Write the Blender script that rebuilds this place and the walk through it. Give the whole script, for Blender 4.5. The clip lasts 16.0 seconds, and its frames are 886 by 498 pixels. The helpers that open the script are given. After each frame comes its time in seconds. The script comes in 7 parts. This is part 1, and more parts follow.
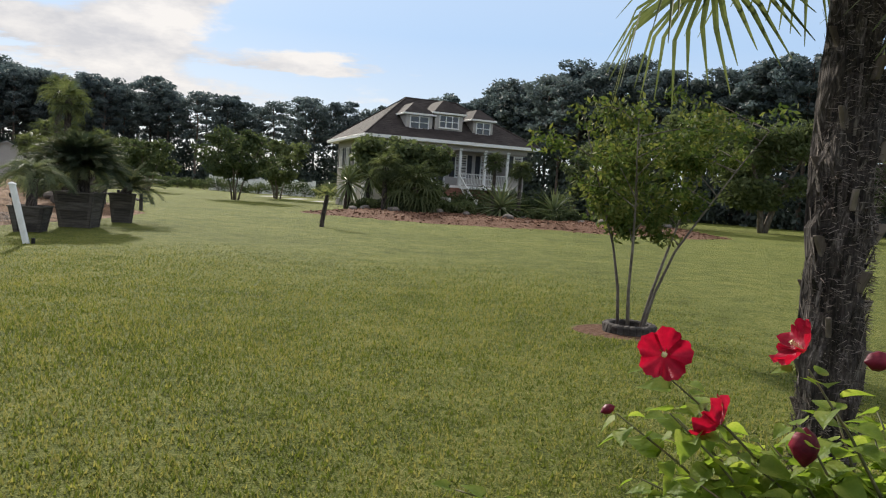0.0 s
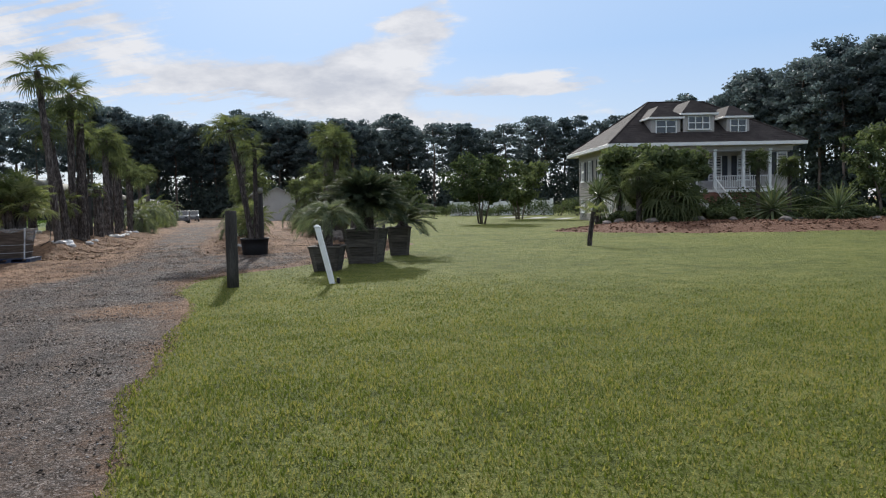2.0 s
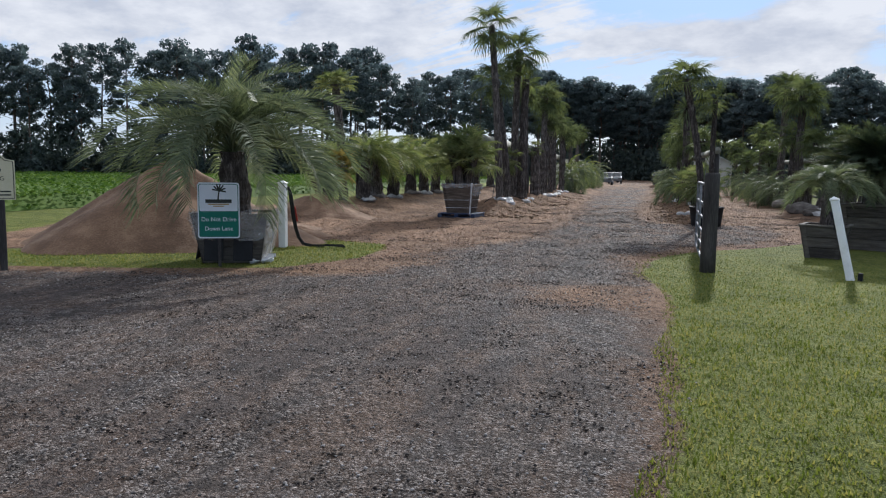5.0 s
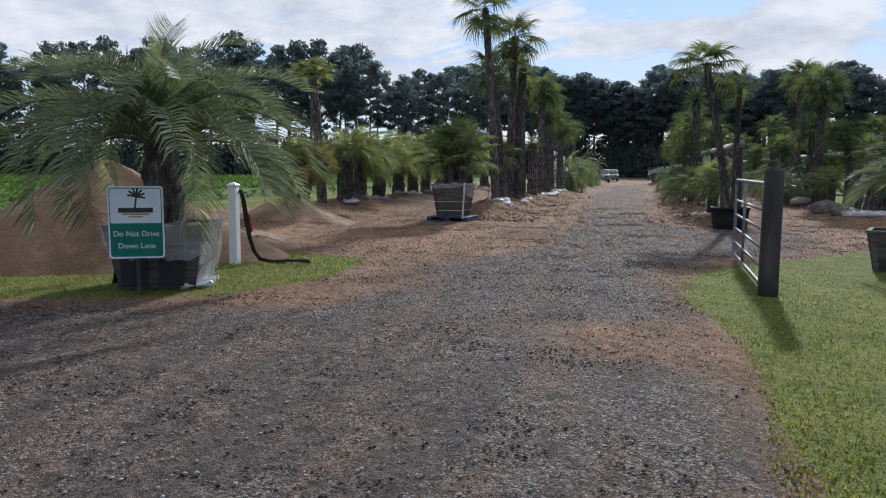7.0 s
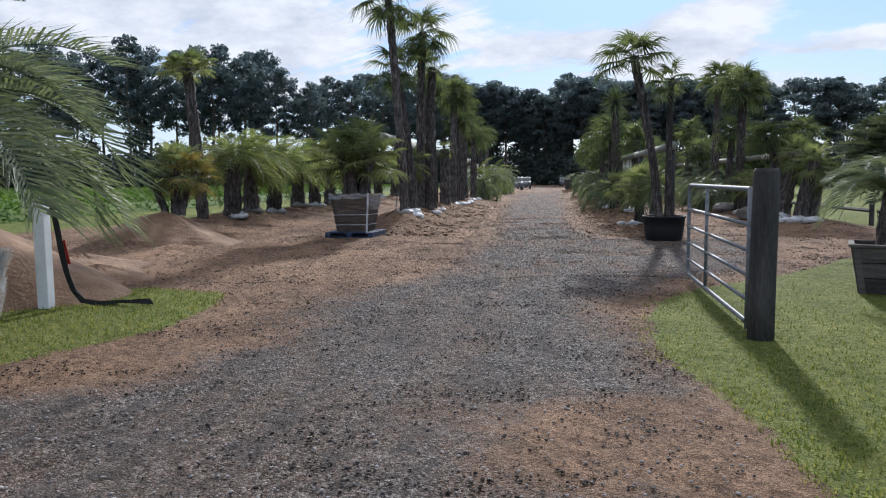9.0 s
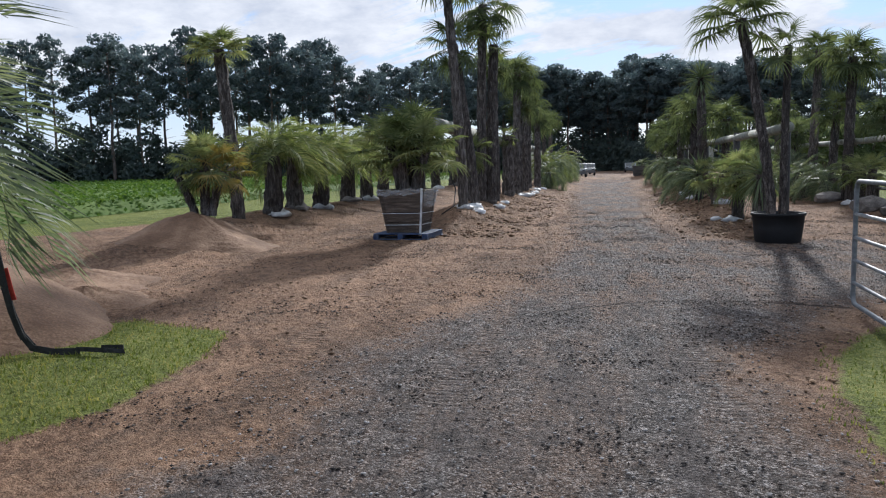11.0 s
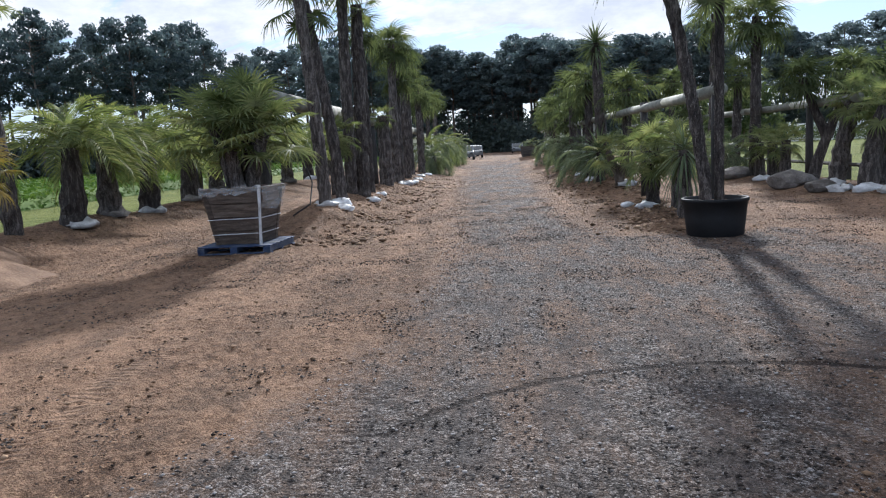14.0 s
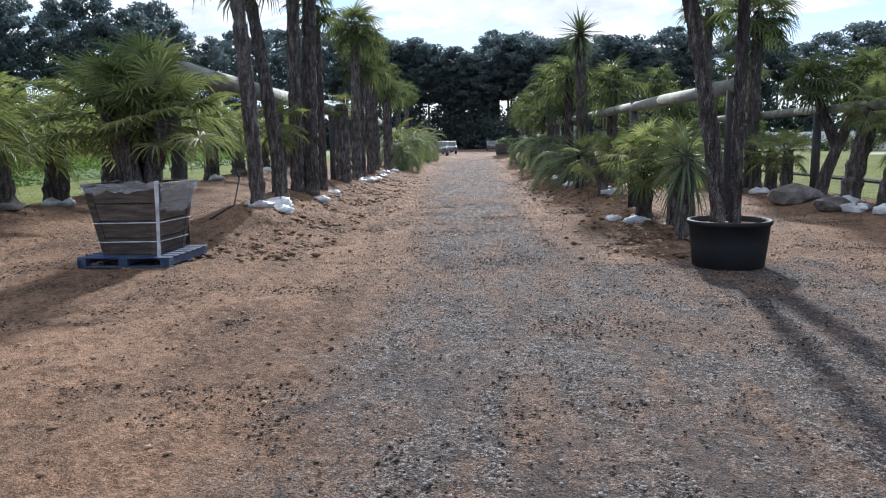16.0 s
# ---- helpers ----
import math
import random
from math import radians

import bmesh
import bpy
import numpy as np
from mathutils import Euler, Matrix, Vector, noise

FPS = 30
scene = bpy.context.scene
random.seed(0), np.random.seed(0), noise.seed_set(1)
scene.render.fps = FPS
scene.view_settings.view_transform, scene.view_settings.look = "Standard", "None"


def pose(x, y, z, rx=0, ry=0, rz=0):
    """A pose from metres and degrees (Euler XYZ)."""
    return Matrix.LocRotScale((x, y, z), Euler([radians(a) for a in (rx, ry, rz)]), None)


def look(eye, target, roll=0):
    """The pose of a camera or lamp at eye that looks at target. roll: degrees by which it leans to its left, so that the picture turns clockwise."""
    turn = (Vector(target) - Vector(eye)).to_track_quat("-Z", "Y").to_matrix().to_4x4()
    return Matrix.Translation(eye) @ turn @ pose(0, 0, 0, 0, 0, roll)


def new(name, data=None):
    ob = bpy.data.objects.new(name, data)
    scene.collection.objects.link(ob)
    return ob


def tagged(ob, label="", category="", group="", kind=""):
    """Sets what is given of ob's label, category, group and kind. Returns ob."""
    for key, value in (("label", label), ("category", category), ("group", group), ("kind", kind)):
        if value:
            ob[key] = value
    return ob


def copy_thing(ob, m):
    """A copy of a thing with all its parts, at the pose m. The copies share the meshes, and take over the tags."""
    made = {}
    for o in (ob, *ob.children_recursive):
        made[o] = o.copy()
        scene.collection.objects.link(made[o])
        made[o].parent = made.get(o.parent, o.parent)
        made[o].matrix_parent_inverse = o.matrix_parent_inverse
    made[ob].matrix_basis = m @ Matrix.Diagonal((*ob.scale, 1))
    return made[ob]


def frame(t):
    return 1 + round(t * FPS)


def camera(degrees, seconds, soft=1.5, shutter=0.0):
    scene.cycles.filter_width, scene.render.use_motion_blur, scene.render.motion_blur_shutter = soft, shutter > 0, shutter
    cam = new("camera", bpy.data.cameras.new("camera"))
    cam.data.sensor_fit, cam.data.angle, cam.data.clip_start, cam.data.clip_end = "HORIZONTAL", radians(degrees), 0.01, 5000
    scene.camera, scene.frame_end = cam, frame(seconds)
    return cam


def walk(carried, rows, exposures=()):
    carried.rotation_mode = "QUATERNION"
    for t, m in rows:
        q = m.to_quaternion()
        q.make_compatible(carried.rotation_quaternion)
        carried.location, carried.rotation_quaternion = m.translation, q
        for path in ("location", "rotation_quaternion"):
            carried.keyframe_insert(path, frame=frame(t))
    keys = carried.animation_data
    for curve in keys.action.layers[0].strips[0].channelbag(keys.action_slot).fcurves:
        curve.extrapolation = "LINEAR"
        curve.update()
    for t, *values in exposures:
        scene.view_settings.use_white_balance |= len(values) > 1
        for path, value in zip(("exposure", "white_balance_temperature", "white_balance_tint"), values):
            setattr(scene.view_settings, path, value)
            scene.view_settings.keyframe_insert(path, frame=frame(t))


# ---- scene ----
cam = camera(61.7, 16.0, 1.15)
PATH = [
    (0, (-0.258, 0.464, 1.5), (-0.207, 2.458, 1.352), 3.7),
    (0.5, (-0.53, 0.698, 1.497), (-0.478, 2.696, 1.438), 3.5),
    (1, (-0.902, 0.902, 1.533), (-0.91, 2.901, 1.448), 1.5),
    (1.5, (-1.303, 1.15, 1.55), (-1.647, 3.118, 1.451), -0.4),
    (2, (-1.721, 1.48, 1.531), (-2.281, 3.396, 1.413), -1.3),
    (2.5, (-2.102, 1.902, 1.522), (-2.803, 3.769, 1.37), -1.2),
    (3, (-2.485, 2.319, 1.503), (-3.395, 4.093, 1.343), -0.7),
    (3.5, (-2.935, 2.763, 1.5), (-4.031, 4.427, 1.329), -0.2),
    (4, (-3.342, 3.098, 1.492), (-4.599, 4.641, 1.299), 0.3),
    (4.5, (-3.772, 3.412, 1.495), (-5.101, 4.893, 1.294), 0.7),
    (5, (-4.27, 3.718, 1.499), (-5.733, 5.064, 1.289), 0.7),
    (5.2, (-4.46, 3.873, 1.498), (-5.955, 5.184, 1.281), 0.8),
    (7.3, (-6.361, 5.84, 1.483), (-7.786, 7.227, 1.272), -0.1),
    (7.5, (-6.542, 6.059, 1.486), (-7.865, 7.545, 1.288), 0.3),
    (8, (-6.949, 6.59, 1.459), (-8.21, 8.132, 1.274), 0.4),
    (8.5, (-7.366, 7.068, 1.478), (-8.608, 8.624, 1.288), -0.1),
    (9, (-7.77, 7.544, 1.451), (-9.057, 9.062, 1.262), -0.5),
    (9.5, (-8.257, 7.976, 1.483), (-9.616, 9.427, 1.265), -0.8),
    (9.7, (-8.436, 8.155, 1.492), (-9.797, 9.602, 1.26), -0.9),
    (11.8, (-10.096, 10.215, 1.592), (-11.525, 11.6, 1.394), -1.2),
    (12, (-10.231, 10.422, 1.584), (-11.647, 11.826, 1.434), -0.9),
    (12.5, (-10.569, 10.957, 1.562), (-11.967, 12.382, 1.447), -1.0),
    (13, (-10.931, 11.445, 1.525), (-12.28, 12.914, 1.375), -1.1),
    (13.5, (-11.228, 12.013, 1.51), (-12.436, 13.595, 1.317), -0.7),
    (14, (-11.588, 12.511, 1.531), (-12.773, 14.1, 1.26), -3.3),
    (14.5, (-11.88, 13.044, 1.53), (-13.043, 14.644, 1.233), -0.3),
    (15, (-12.22, 13.547, 1.511), (-13.367, 15.157, 1.206), -0.8),
    (15.5, (-12.471, 14.085, 1.527), (-13.616, 15.7, 1.24), -0.7),
    (16, (-12.739, 14.648, 1.539), (-13.862, 16.278, 1.252), -1.0),
]
walk(cam, [(t, look(eye, target, roll)) for t, eye, target, roll in PATH], [(0, 0.28, 6800, 10), (1.0, 0.31, 6550, 10), (1.6, 0.14, 6350, 10), (3, 0.1, 6050, 10), (5, 0.13, 5950, 10), (7.5, 0.2, 5900, 10), (9.3, 0.32, 5850, 10), (11.8, 0.28, 5900, 10), (12.6, 0.08, 5900, 10), (13.2, 0.22, 5850, 10), (14.2, 0.6, 5800, 10), (16, 0.68, 5770, 10)])

# ---- world, sun ----
SUN_EL, SUN_AZ = radians(27.5), radians(-26.5)
world = bpy.data.worlds.new("sky")
scene.world = world
world.use_nodes = True


def node(tree, kind, **sets):
    n = tree.nodes.new(kind)
    for k, v in sets.items():
        n.inputs[int(k[1:]) if k[1:].isdigit() else k].default_value = v
    return n


def build_sky():
    t = world.node_tree
    t.nodes.clear()
    ln = t.links.new
    out = t.nodes.new("ShaderNodeOutputWorld")
    bg = t.nodes.new("ShaderNodeBackground")
    bg.inputs["Strength"].default_value = 0.108
    sky = t.nodes.new("ShaderNodeTexSky")
    sky.sky_type = "NISHITA"
    sky.sun_disc = False
    sky.sun_elevation = SUN_EL
    sky.sun_rotation = SUN_AZ
    sky.air_density = 1.0
    sky.dust_density = 0.4
    sky.ozone_density = 2.0
    tc = t.nodes.new("ShaderNodeTexCoord")
    sep = t.nodes.new("ShaderNodeSeparateXYZ")
    ln(tc.outputs["Generated"], sep.inputs[0])
    # cloud layer: the direction projected on a flat sheet overhead
    zz = t.nodes.new("ShaderNodeMath"); zz.operation = "ADD"; zz.inputs[1].default_value = 0.13
    ln(sep.outputs["Z"], zz.inputs[0])
    px = t.nodes.new("ShaderNodeMath"); px.operation = "DIVIDE"
    py = t.nodes.new("ShaderNodeMath"); py.operation = "DIVIDE"
    ln(sep.outputs["X"], px.inputs[0]); ln(zz.outputs[0], px.inputs[1])
    ln(sep.outputs["Y"], py.inputs[0]); ln(zz.outputs[0], py.inputs[1])
    comb = t.nodes.new("ShaderNodeCombineXYZ")
    ln(px.outputs[0], comb.inputs[0]); ln(py.outputs[0], comb.inputs[1])

    def noise_of(scale, detail, rough, loc, stretch=(1, 1, 1), turn=0.0, distortion=0.0):
        mp = t.nodes.new("ShaderNodeMapping")
        mp.inputs["Location"].default_value = loc
        mp.inputs["Rotation"].default_value = (0, 0, turn)
        mp.inputs["Scale"].default_value = stretch
        ln(comb.outputs[0], mp.inputs[0])
        n = t.nodes.new("ShaderNodeTexNoise")
        n.inputs["Scale"].default_value = scale
        n.inputs["Detail"].default_value = detail
        n.inputs["Roughness"].default_value = rough
        n.inputs["Distortion"].default_value = distortion
        ln(mp.outputs[0], n.inputs["Vector"])
        return n.outputs["Fac"]

    big = noise_of(0.42, 9.0, 0.58, (3.1, 0.4, 0.0), (1.0, 1.35, 1), 0.5, 0.3)
    fine = noise_of(2.6, 9.0, 0.64, (0.0, 0.0, 2.0), (1.0, 2.2, 1), 0.7)
    ripple = noise_of(4.2, 3.0, 0.5, (1.0, 4.0, 0.0), (0.35, 4.6, 1), 1.25, 0.3)

    def calc(op, a, b=None, c=None):
        m = t.nodes.new("ShaderNodeMath"); m.operation = op
        for i, v in enumerate((a, b, c)):
            if isinstance(v, (int, float)):
                m.inputs[i].default_value = v
            elif v is not None:
                ln(v, m.inputs[i])
        return m.outputs[0]

    def smooth_step(v, lo, hi):
        m = t.nodes.new("ShaderNodeMapRange"); m.interpolation_type = "SMOOTHSTEP"
        m.inputs["From Min"].default_value, m.inputs["From Max"].default_value = lo, hi
        ln(v, m.inputs["Value"])
        return m.outputs[0]
    rag_n = t.nodes.new("ShaderNodeTexNoise")
    rag_n.inputs["Scale"].default_value, rag_n.inputs["Detail"].default_value, rag_n.inputs["Roughness"].default_value = 11.0, 10.0, 0.62
    flat_dir = t.nodes.new("ShaderNodeMapping"); flat_dir.inputs["Scale"].default_value = (1, 1, 2.6)
    ln(tc.outputs["Generated"], flat_dir.inputs[0]); ln(flat_dir.outputs[0], rag_n.inputs["Vector"])
    rag = rag_n.outputs["Fac"]
    # bearing and height above the horizon, in degrees, frayed by the fine noise
    az = calc("MULTIPLY", calc("ARCTAN2", sep.outputs["X"], sep.outputs["Y"]), 57.2958)
    el = calc("MULTIPLY", calc("ARCSINE", sep.outputs["Z"]), 57.2958)
    az2 = calc("MULTIPLY_ADD", calc("SUBTRACT", fine, 0.5), 9.0, az)
    el2 = calc("MULTIPLY_ADD", calc("SUBTRACT", big, 0.5), 4.0, calc("MULTIPLY_ADD", calc("SUBTRACT", fine, 0.5), 3.5, el))
    cover = 0.0
    # the banks of cloud: bearing, height, half width, half height, weight
    for a0, e0, wa, we, k in ((-74, 12.5, 20, 7.0, 0.95), (-52, 10.0, 8.0, 6.0, 0.6), (-40.5, 13.0, 4.0, 2.2, 0.45), (-31, 9.4, 8.0, 1.7, 0.95), (-22, 10.0, 4.2, 2.9, 0.95), (-17.5, 13.4, 2.6, 1.7, 0.9), (-10, 9.0, 8.0, 0.75, 0.7), (-19, 6.4, 17, 1.3, 0.5)):
        d = calc("ADD", calc("POWER", calc("ABSOLUTE", calc("MULTIPLY_ADD", az2, 1 / wa, -a0 / wa)), 2.0), calc("POWER", calc("ABSOLUTE", calc("MULTIPLY_ADD", el2, 1 / we, -e0 / we)), 2.0))
        cover = calc("MULTIPLY_ADD", calc("EXPONENT", calc("MULTIPLY", d, -1.0)), k, cover)
    # ripples where the western sheet thins out
    rip = calc("MULTIPLY", calc("SUBTRACT", ripple, 0.5), calc("EXPONENT", calc("MULTIPLY", calc("POWER", calc("ABSOLUTE", calc("MULTIPLY_ADD", az, 1 / 9.0, 45 / 9.0)), 2.0), -1.0)))
    cover = calc("MULTIPLY_ADD", rip, 1.5, calc("MULTIPLY_ADD", calc("SUBTRACT", fine, 0.5), 0.95, cover))
    cover = calc("MULTIPLY_ADD", calc("SUBTRACT", rag, 0.5), 1.3, cover)
    low_cloud = smooth_step(cover, 0.26, 0.66)
    high_cloud = calc("MULTIPLY", smooth_step(calc("MULTIPLY_ADD", fine, 0.3, calc("MULTIPLY_ADD", px.outputs[0], -0.042, big)), 0.6, 0.8), smooth_step(el, 16.0, 24.0))
    clouds = calc("MAXIMUM", calc("MULTIPLY", low_cloud, 0.92), high_cloud)
    mix = t.nodes.new("ShaderNodeMix"); mix.data_type = "RGBA"
    ln(clouds, mix.inputs[0])
    # morning haze: pale at the horizon, blue above
    haze = t.nodes.new("ShaderNodeValToRGB")
    for e, (pos, c) in zip([haze.color_ramp.elements[0], haze.color_ramp.elements[1], haze.color_ramp.elements.new(0.2)], ((0.0, (0.60, 0.64, 0.70)), (0.7, (0.16, 0.33, 0.72)), (0.2, (0.37, 0.53, 0.78)))):
        e.position, e.color = pos, (*c, 1)
    ln(sep.outputs["Z"], haze.inputs[0])
    hz = t.nodes.new("ShaderNodeVectorMath"); hz.operation = "SCALE"; hz.inputs["Scale"].default_value = 9.6
    ln(haze.outputs[0], hz.inputs[0])
    blue = t.nodes.new("ShaderNodeMix"); blue.data_type = "RGBA"
    blue.inputs[0].default_value = 0.82
    ln(sky.outputs[0], blue.inputs[6])
    ln(hz.outputs[0], blue.inputs[7])
    ln(blue.outputs[2], mix.inputs[6])
    white = t.nodes.new("ShaderNodeValToRGB")
    white.color_ramp.elements[0].position, white.color_ramp.elements[0].color = 0.36, (0.52, 0.525, 0.56, 1)
    white.color_ramp.elements[1].position, white.color_ramp.elements[1].color = 0.64, (0.76, 0.74, 0.73, 1)
    ln(rag, white.inputs[0])
    wh = t.nodes.new("ShaderNodeVectorMath"); wh.operation = "SCALE"; wh.inputs["Scale"].default_value = 9.6
    ln(white.outputs[0], wh.inputs[0])
    ln(wh.outputs[0], mix.inputs[7])
    ln(mix.outputs[2], bg.inputs["Color"])
    ln(bg.outputs[0], out.inputs["Surface"])


build_sky()
sun = new("sun", bpy.data.lights.new("sun", "SUN"))
sun.data.energy, sun.data.angle, sun.data.color = 5.0, radians(2.2), (1.0, 0.95, 0.87)
sun.matrix_world = look((0, 0, 30), (-math.sin(SUN_AZ) * math.cos(SUN_EL) * 10, -math.cos(SUN_AZ) * math.cos(SUN_EL) * 10, 30 - math.sin(SUN_EL) * 10))


# ---- materials ----
def material(name, stops, scale=6.0, rough=0.8, bump=0.0, bump_scale=30.0, fine=40.0, fine_amount=0.35, metal=0.0, translucent=0.0, spec=0.3, vary=0.0, stretch=None, island=0.0, alpha=1.0, through_tint=(1.12, 1.12, 0.8)):
    """Colour from two scales of noise, with relief."""
    m = bpy.data.materials.new(name)
    m.use_nodes = True
    t = m.node_tree
    ln = t.links.new
    p = t.nodes["Principled BSDF"]
    tc = t.nodes.new("ShaderNodeTexCoord")
    mp = t.nodes.new("ShaderNodeMapping")
    if stretch:
        mp.inputs["Scale"].default_value = stretch
    ln(tc.outputs["Object"], mp.inputs[0])
    a = t.nodes.new("ShaderNodeTexNoise")
    a.inputs["Scale"].default_value, a.inputs["Detail"].default_value, a.inputs["Roughness"].default_value = scale, 5.0, 0.6
    b = t.nodes.new("ShaderNodeTexNoise")
    b.inputs["Scale"].default_value, b.inputs["Detail"].default_value = fine, 3.0
    ln(mp.outputs[0], a.inputs["Vector"]); ln(mp.outputs[0], b.inputs["Vector"])
    mx = t.nodes.new("ShaderNodeMath"); mx.operation = "MULTIPLY_ADD"
    sub = t.nodes.new("ShaderNodeMath"); sub.operation = "SUBTRACT"; sub.inputs[1].default_value = 0.5
    ln(b.outputs["Fac"], sub.inputs[0]); ln(sub.outputs[0], mx.inputs[0]); mx.inputs[1].default_value = fine_amount; ln(a.outputs["Fac"], mx.inputs[2])
    val = mx.outputs[0]
    if vary:
        oi = t.nodes.new("ShaderNodeObjectInfo")
        v = t.nodes.new("ShaderNodeMath"); v.operation = "MULTIPLY_ADD"; v.inputs[1].default_value = vary
        ln(oi.outputs["Random"], v.inputs[0]); ln(val, v.inputs[2])
        o = t.nodes.new("ShaderNodeMath"); o.operation = "SUBTRACT"; o.inputs[1].default_value = vary / 2
        ln(v.outputs[0], o.inputs[0]); val = o.outputs[0]
    if island:
        g = t.nodes.new("ShaderNodeNewGeometry")
        v = t.nodes.new("ShaderNodeMath"); v.operation = "MULTIPLY_ADD"; v.inputs[1].default_value = island
        ln(g.outputs["Random Per Island"], v.inputs[0]); ln(val, v.inputs[2])
        o = t.nodes.new("ShaderNodeMath"); o.operation = "SUBTRACT"; o.inputs[1].default_value = island / 2
        ln(v.outputs[0], o.inputs[0]); val = o.outputs[0]
    r = t.nodes.new("ShaderNodeValToRGB")
    el = r.color_ramp.elements
    n = len(stops)
    for i, c in enumerate(stops):
        pos = 0.28 + 0.44 * i / max(1, n - 1)
        e = el[i] if i < 2 else el.new(pos)
        e.position, e.color = pos, (*c, 1)
    ln(val, r.inputs[0])
    ln(r.outputs[0], p.inputs["Base Color"])
    p.inputs["Roughness"].default_value = rough
    p.inputs["Metallic"].default_value = metal
    p.inputs["Specular IOR Level"].default_value = spec
    if bump:
        c = t.nodes.new("ShaderNodeTexNoise")
        c.inputs["Scale"].default_value, c.inputs["Detail"].default_value = bump_scale, 4.0
        ln(mp.outputs[0], c.inputs["Vector"])
        bp = t.nodes.new("ShaderNodeBump")
        bp.inputs["Strength"].default_value = bump
        bp.inputs["Distance"].default_value = 0.02
        ln(c.outputs["Fac"], bp.inputs["Height"]); ln(bp.outputs[0], p.inputs["Normal"])
    if translucent:
        tr = t.nodes.new("ShaderNodeBsdfTranslucent")
        br = t.nodes.new("ShaderNodeMix"); br.data_type = "RGBA"; br.blend_type = "MULTIPLY"; br.inputs[0].default_value = 1.0
        ln(r.outputs[0], br.inputs[6]); br.inputs[7].default_value = (*through_tint, 1)
        ln(br.outputs[2], tr.inputs[0])
        sm = t.nodes.new("ShaderNodeMixShader")
        sm.inputs[0].default_value = translucent
        ln(p.outputs[0], sm.inputs[1]); ln(tr.outputs[0], sm.inputs[2])
        ln(sm.outputs[0], t.nodes["Material Output"].inputs[0])
    if alpha < 1:
        p.inputs["Alpha"].default_value = alpha
    return m


M = {}
M["fan"] = material("fan_leaf", [(0.052, 0.069, 0.034), (0.09, 0.113, 0.051), (0.149, 0.172, 0.086)], 3, 0.6, translucent=0.48, vary=0.35, island=0.25, spec=0.15)
# a paler green than fan_leaf
M["fan_pale"] = material("pale_fan_leaf", [(0.091, 0.116, 0.049), (0.144, 0.171, 0.076), (0.244, 0.256, 0.122)], 3, 0.6, spec=0.18, translucent=0.52, vary=0.4, island=0.3)
M["fan_dry"] = material("drying_fan_leaf", [(0.12, 0.12, 0.03), (0.25, 0.19, 0.05), (0.3, 0.22, 0.08)], 3, 0.6, translucent=0.35, vary=0.4)
M["feather"] = material("feather_leaf", [(0.073, 0.095, 0.056), (0.129, 0.157, 0.092), (0.202, 0.224, 0.14)], 3, 0.58, translucent=0.42, vary=0.35, island=0.35, spec=0.22)
M["feather_yel"] = material("yellow_green_feather_leaf", [(0.09, 0.115, 0.042), (0.15, 0.182, 0.066), (0.24, 0.255, 0.1)], 3, 0.6, translucent=0.52, vary=0.4, island=0.35, spec=0.18)
M["feather_dark"] = material("dark_feather_leaf", [(0.03, 0.045, 0.03), (0.055, 0.074, 0.045), (0.1, 0.11, 0.06)], 3, 0.65, translucent=0.3, vary=0.4, island=0.3, spec=0.15)
M["yucca"] = material("yucca_leaf", [(0.055, 0.083, 0.044), (0.099, 0.132, 0.066), (0.154, 0.176, 0.088)], 3, 0.45, translucent=0.2, vary=0.3, island=0.3)
M["fibre"] = material("palm_fibre_bark", [(0.016, 0.013, 0.012), (0.038, 0.031, 0.028), (0.068, 0.056, 0.05), (0.18, 0.155, 0.14)], 16, 0.95, 1.0, 70, 130, 0.8, stretch=(1, 1, 0.22), vary=0.15, island=0.45)
M["hair"] = material("trunk_hair", [(0.07, 0.055, 0.05), (0.15, 0.122, 0.11), (0.26, 0.22, 0.2)], 9, 0.95, island=0.8, spec=0.1)
M["bark"] = material("bark", [(0.06, 0.045, 0.035), (0.13, 0.105, 0.085), (0.24, 0.2, 0.17)], 7, 0.9, 0.7, 25, 40, 0.5, stretch=(1, 1, 0.3), vary=0.2)
M["pale_bark"] = material("pale_grey_bark", [(0.06, 0.05, 0.042), (0.13, 0.11, 0.095), (0.24, 0.215, 0.19)], 9, 0.9, 0.5, 30, 40, 0.5, stretch=(1, 1, 0.4))
M["pine_bark"] = material("pine_bark", [(0.05, 0.035, 0.03), (0.11, 0.085, 0.07), (0.19, 0.15, 0.13)], 2.5, 0.95, stretch=(1, 1, 0.3), vary=0.2)
# distance haze is put into these two foliage colours, making them paler and bluer
M["needles"] = material("hazy_pine_needles", [(0.06, 0.082, 0.088), (0.095, 0.12, 0.122), (0.13, 0.155, 0.15)], 0.7, 0.6, translucent=0.42, vary=0.3, island=0.3, through_tint=(1.0, 1.12, 1.12))
M["understory"] = material("hazy_understory_leaves", [(0.045, 0.06, 0.058), (0.072, 0.092, 0.082), (0.1, 0.122, 0.1)], 0.7, 0.7, translucent=0.3, island=0.3, through_tint=(1.0, 1.1, 1.05))
M["leaf_dark"] = material("tree_leaves", [(0.046, 0.067, 0.034), (0.076, 0.101, 0.049), (0.121, 0.147, 0.071)], 1.2, 0.65, translucent=0.4, vary=0.3, island=0.35, spec=0.1)
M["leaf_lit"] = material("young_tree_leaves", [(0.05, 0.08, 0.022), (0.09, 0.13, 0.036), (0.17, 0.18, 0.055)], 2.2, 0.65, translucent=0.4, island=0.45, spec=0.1)
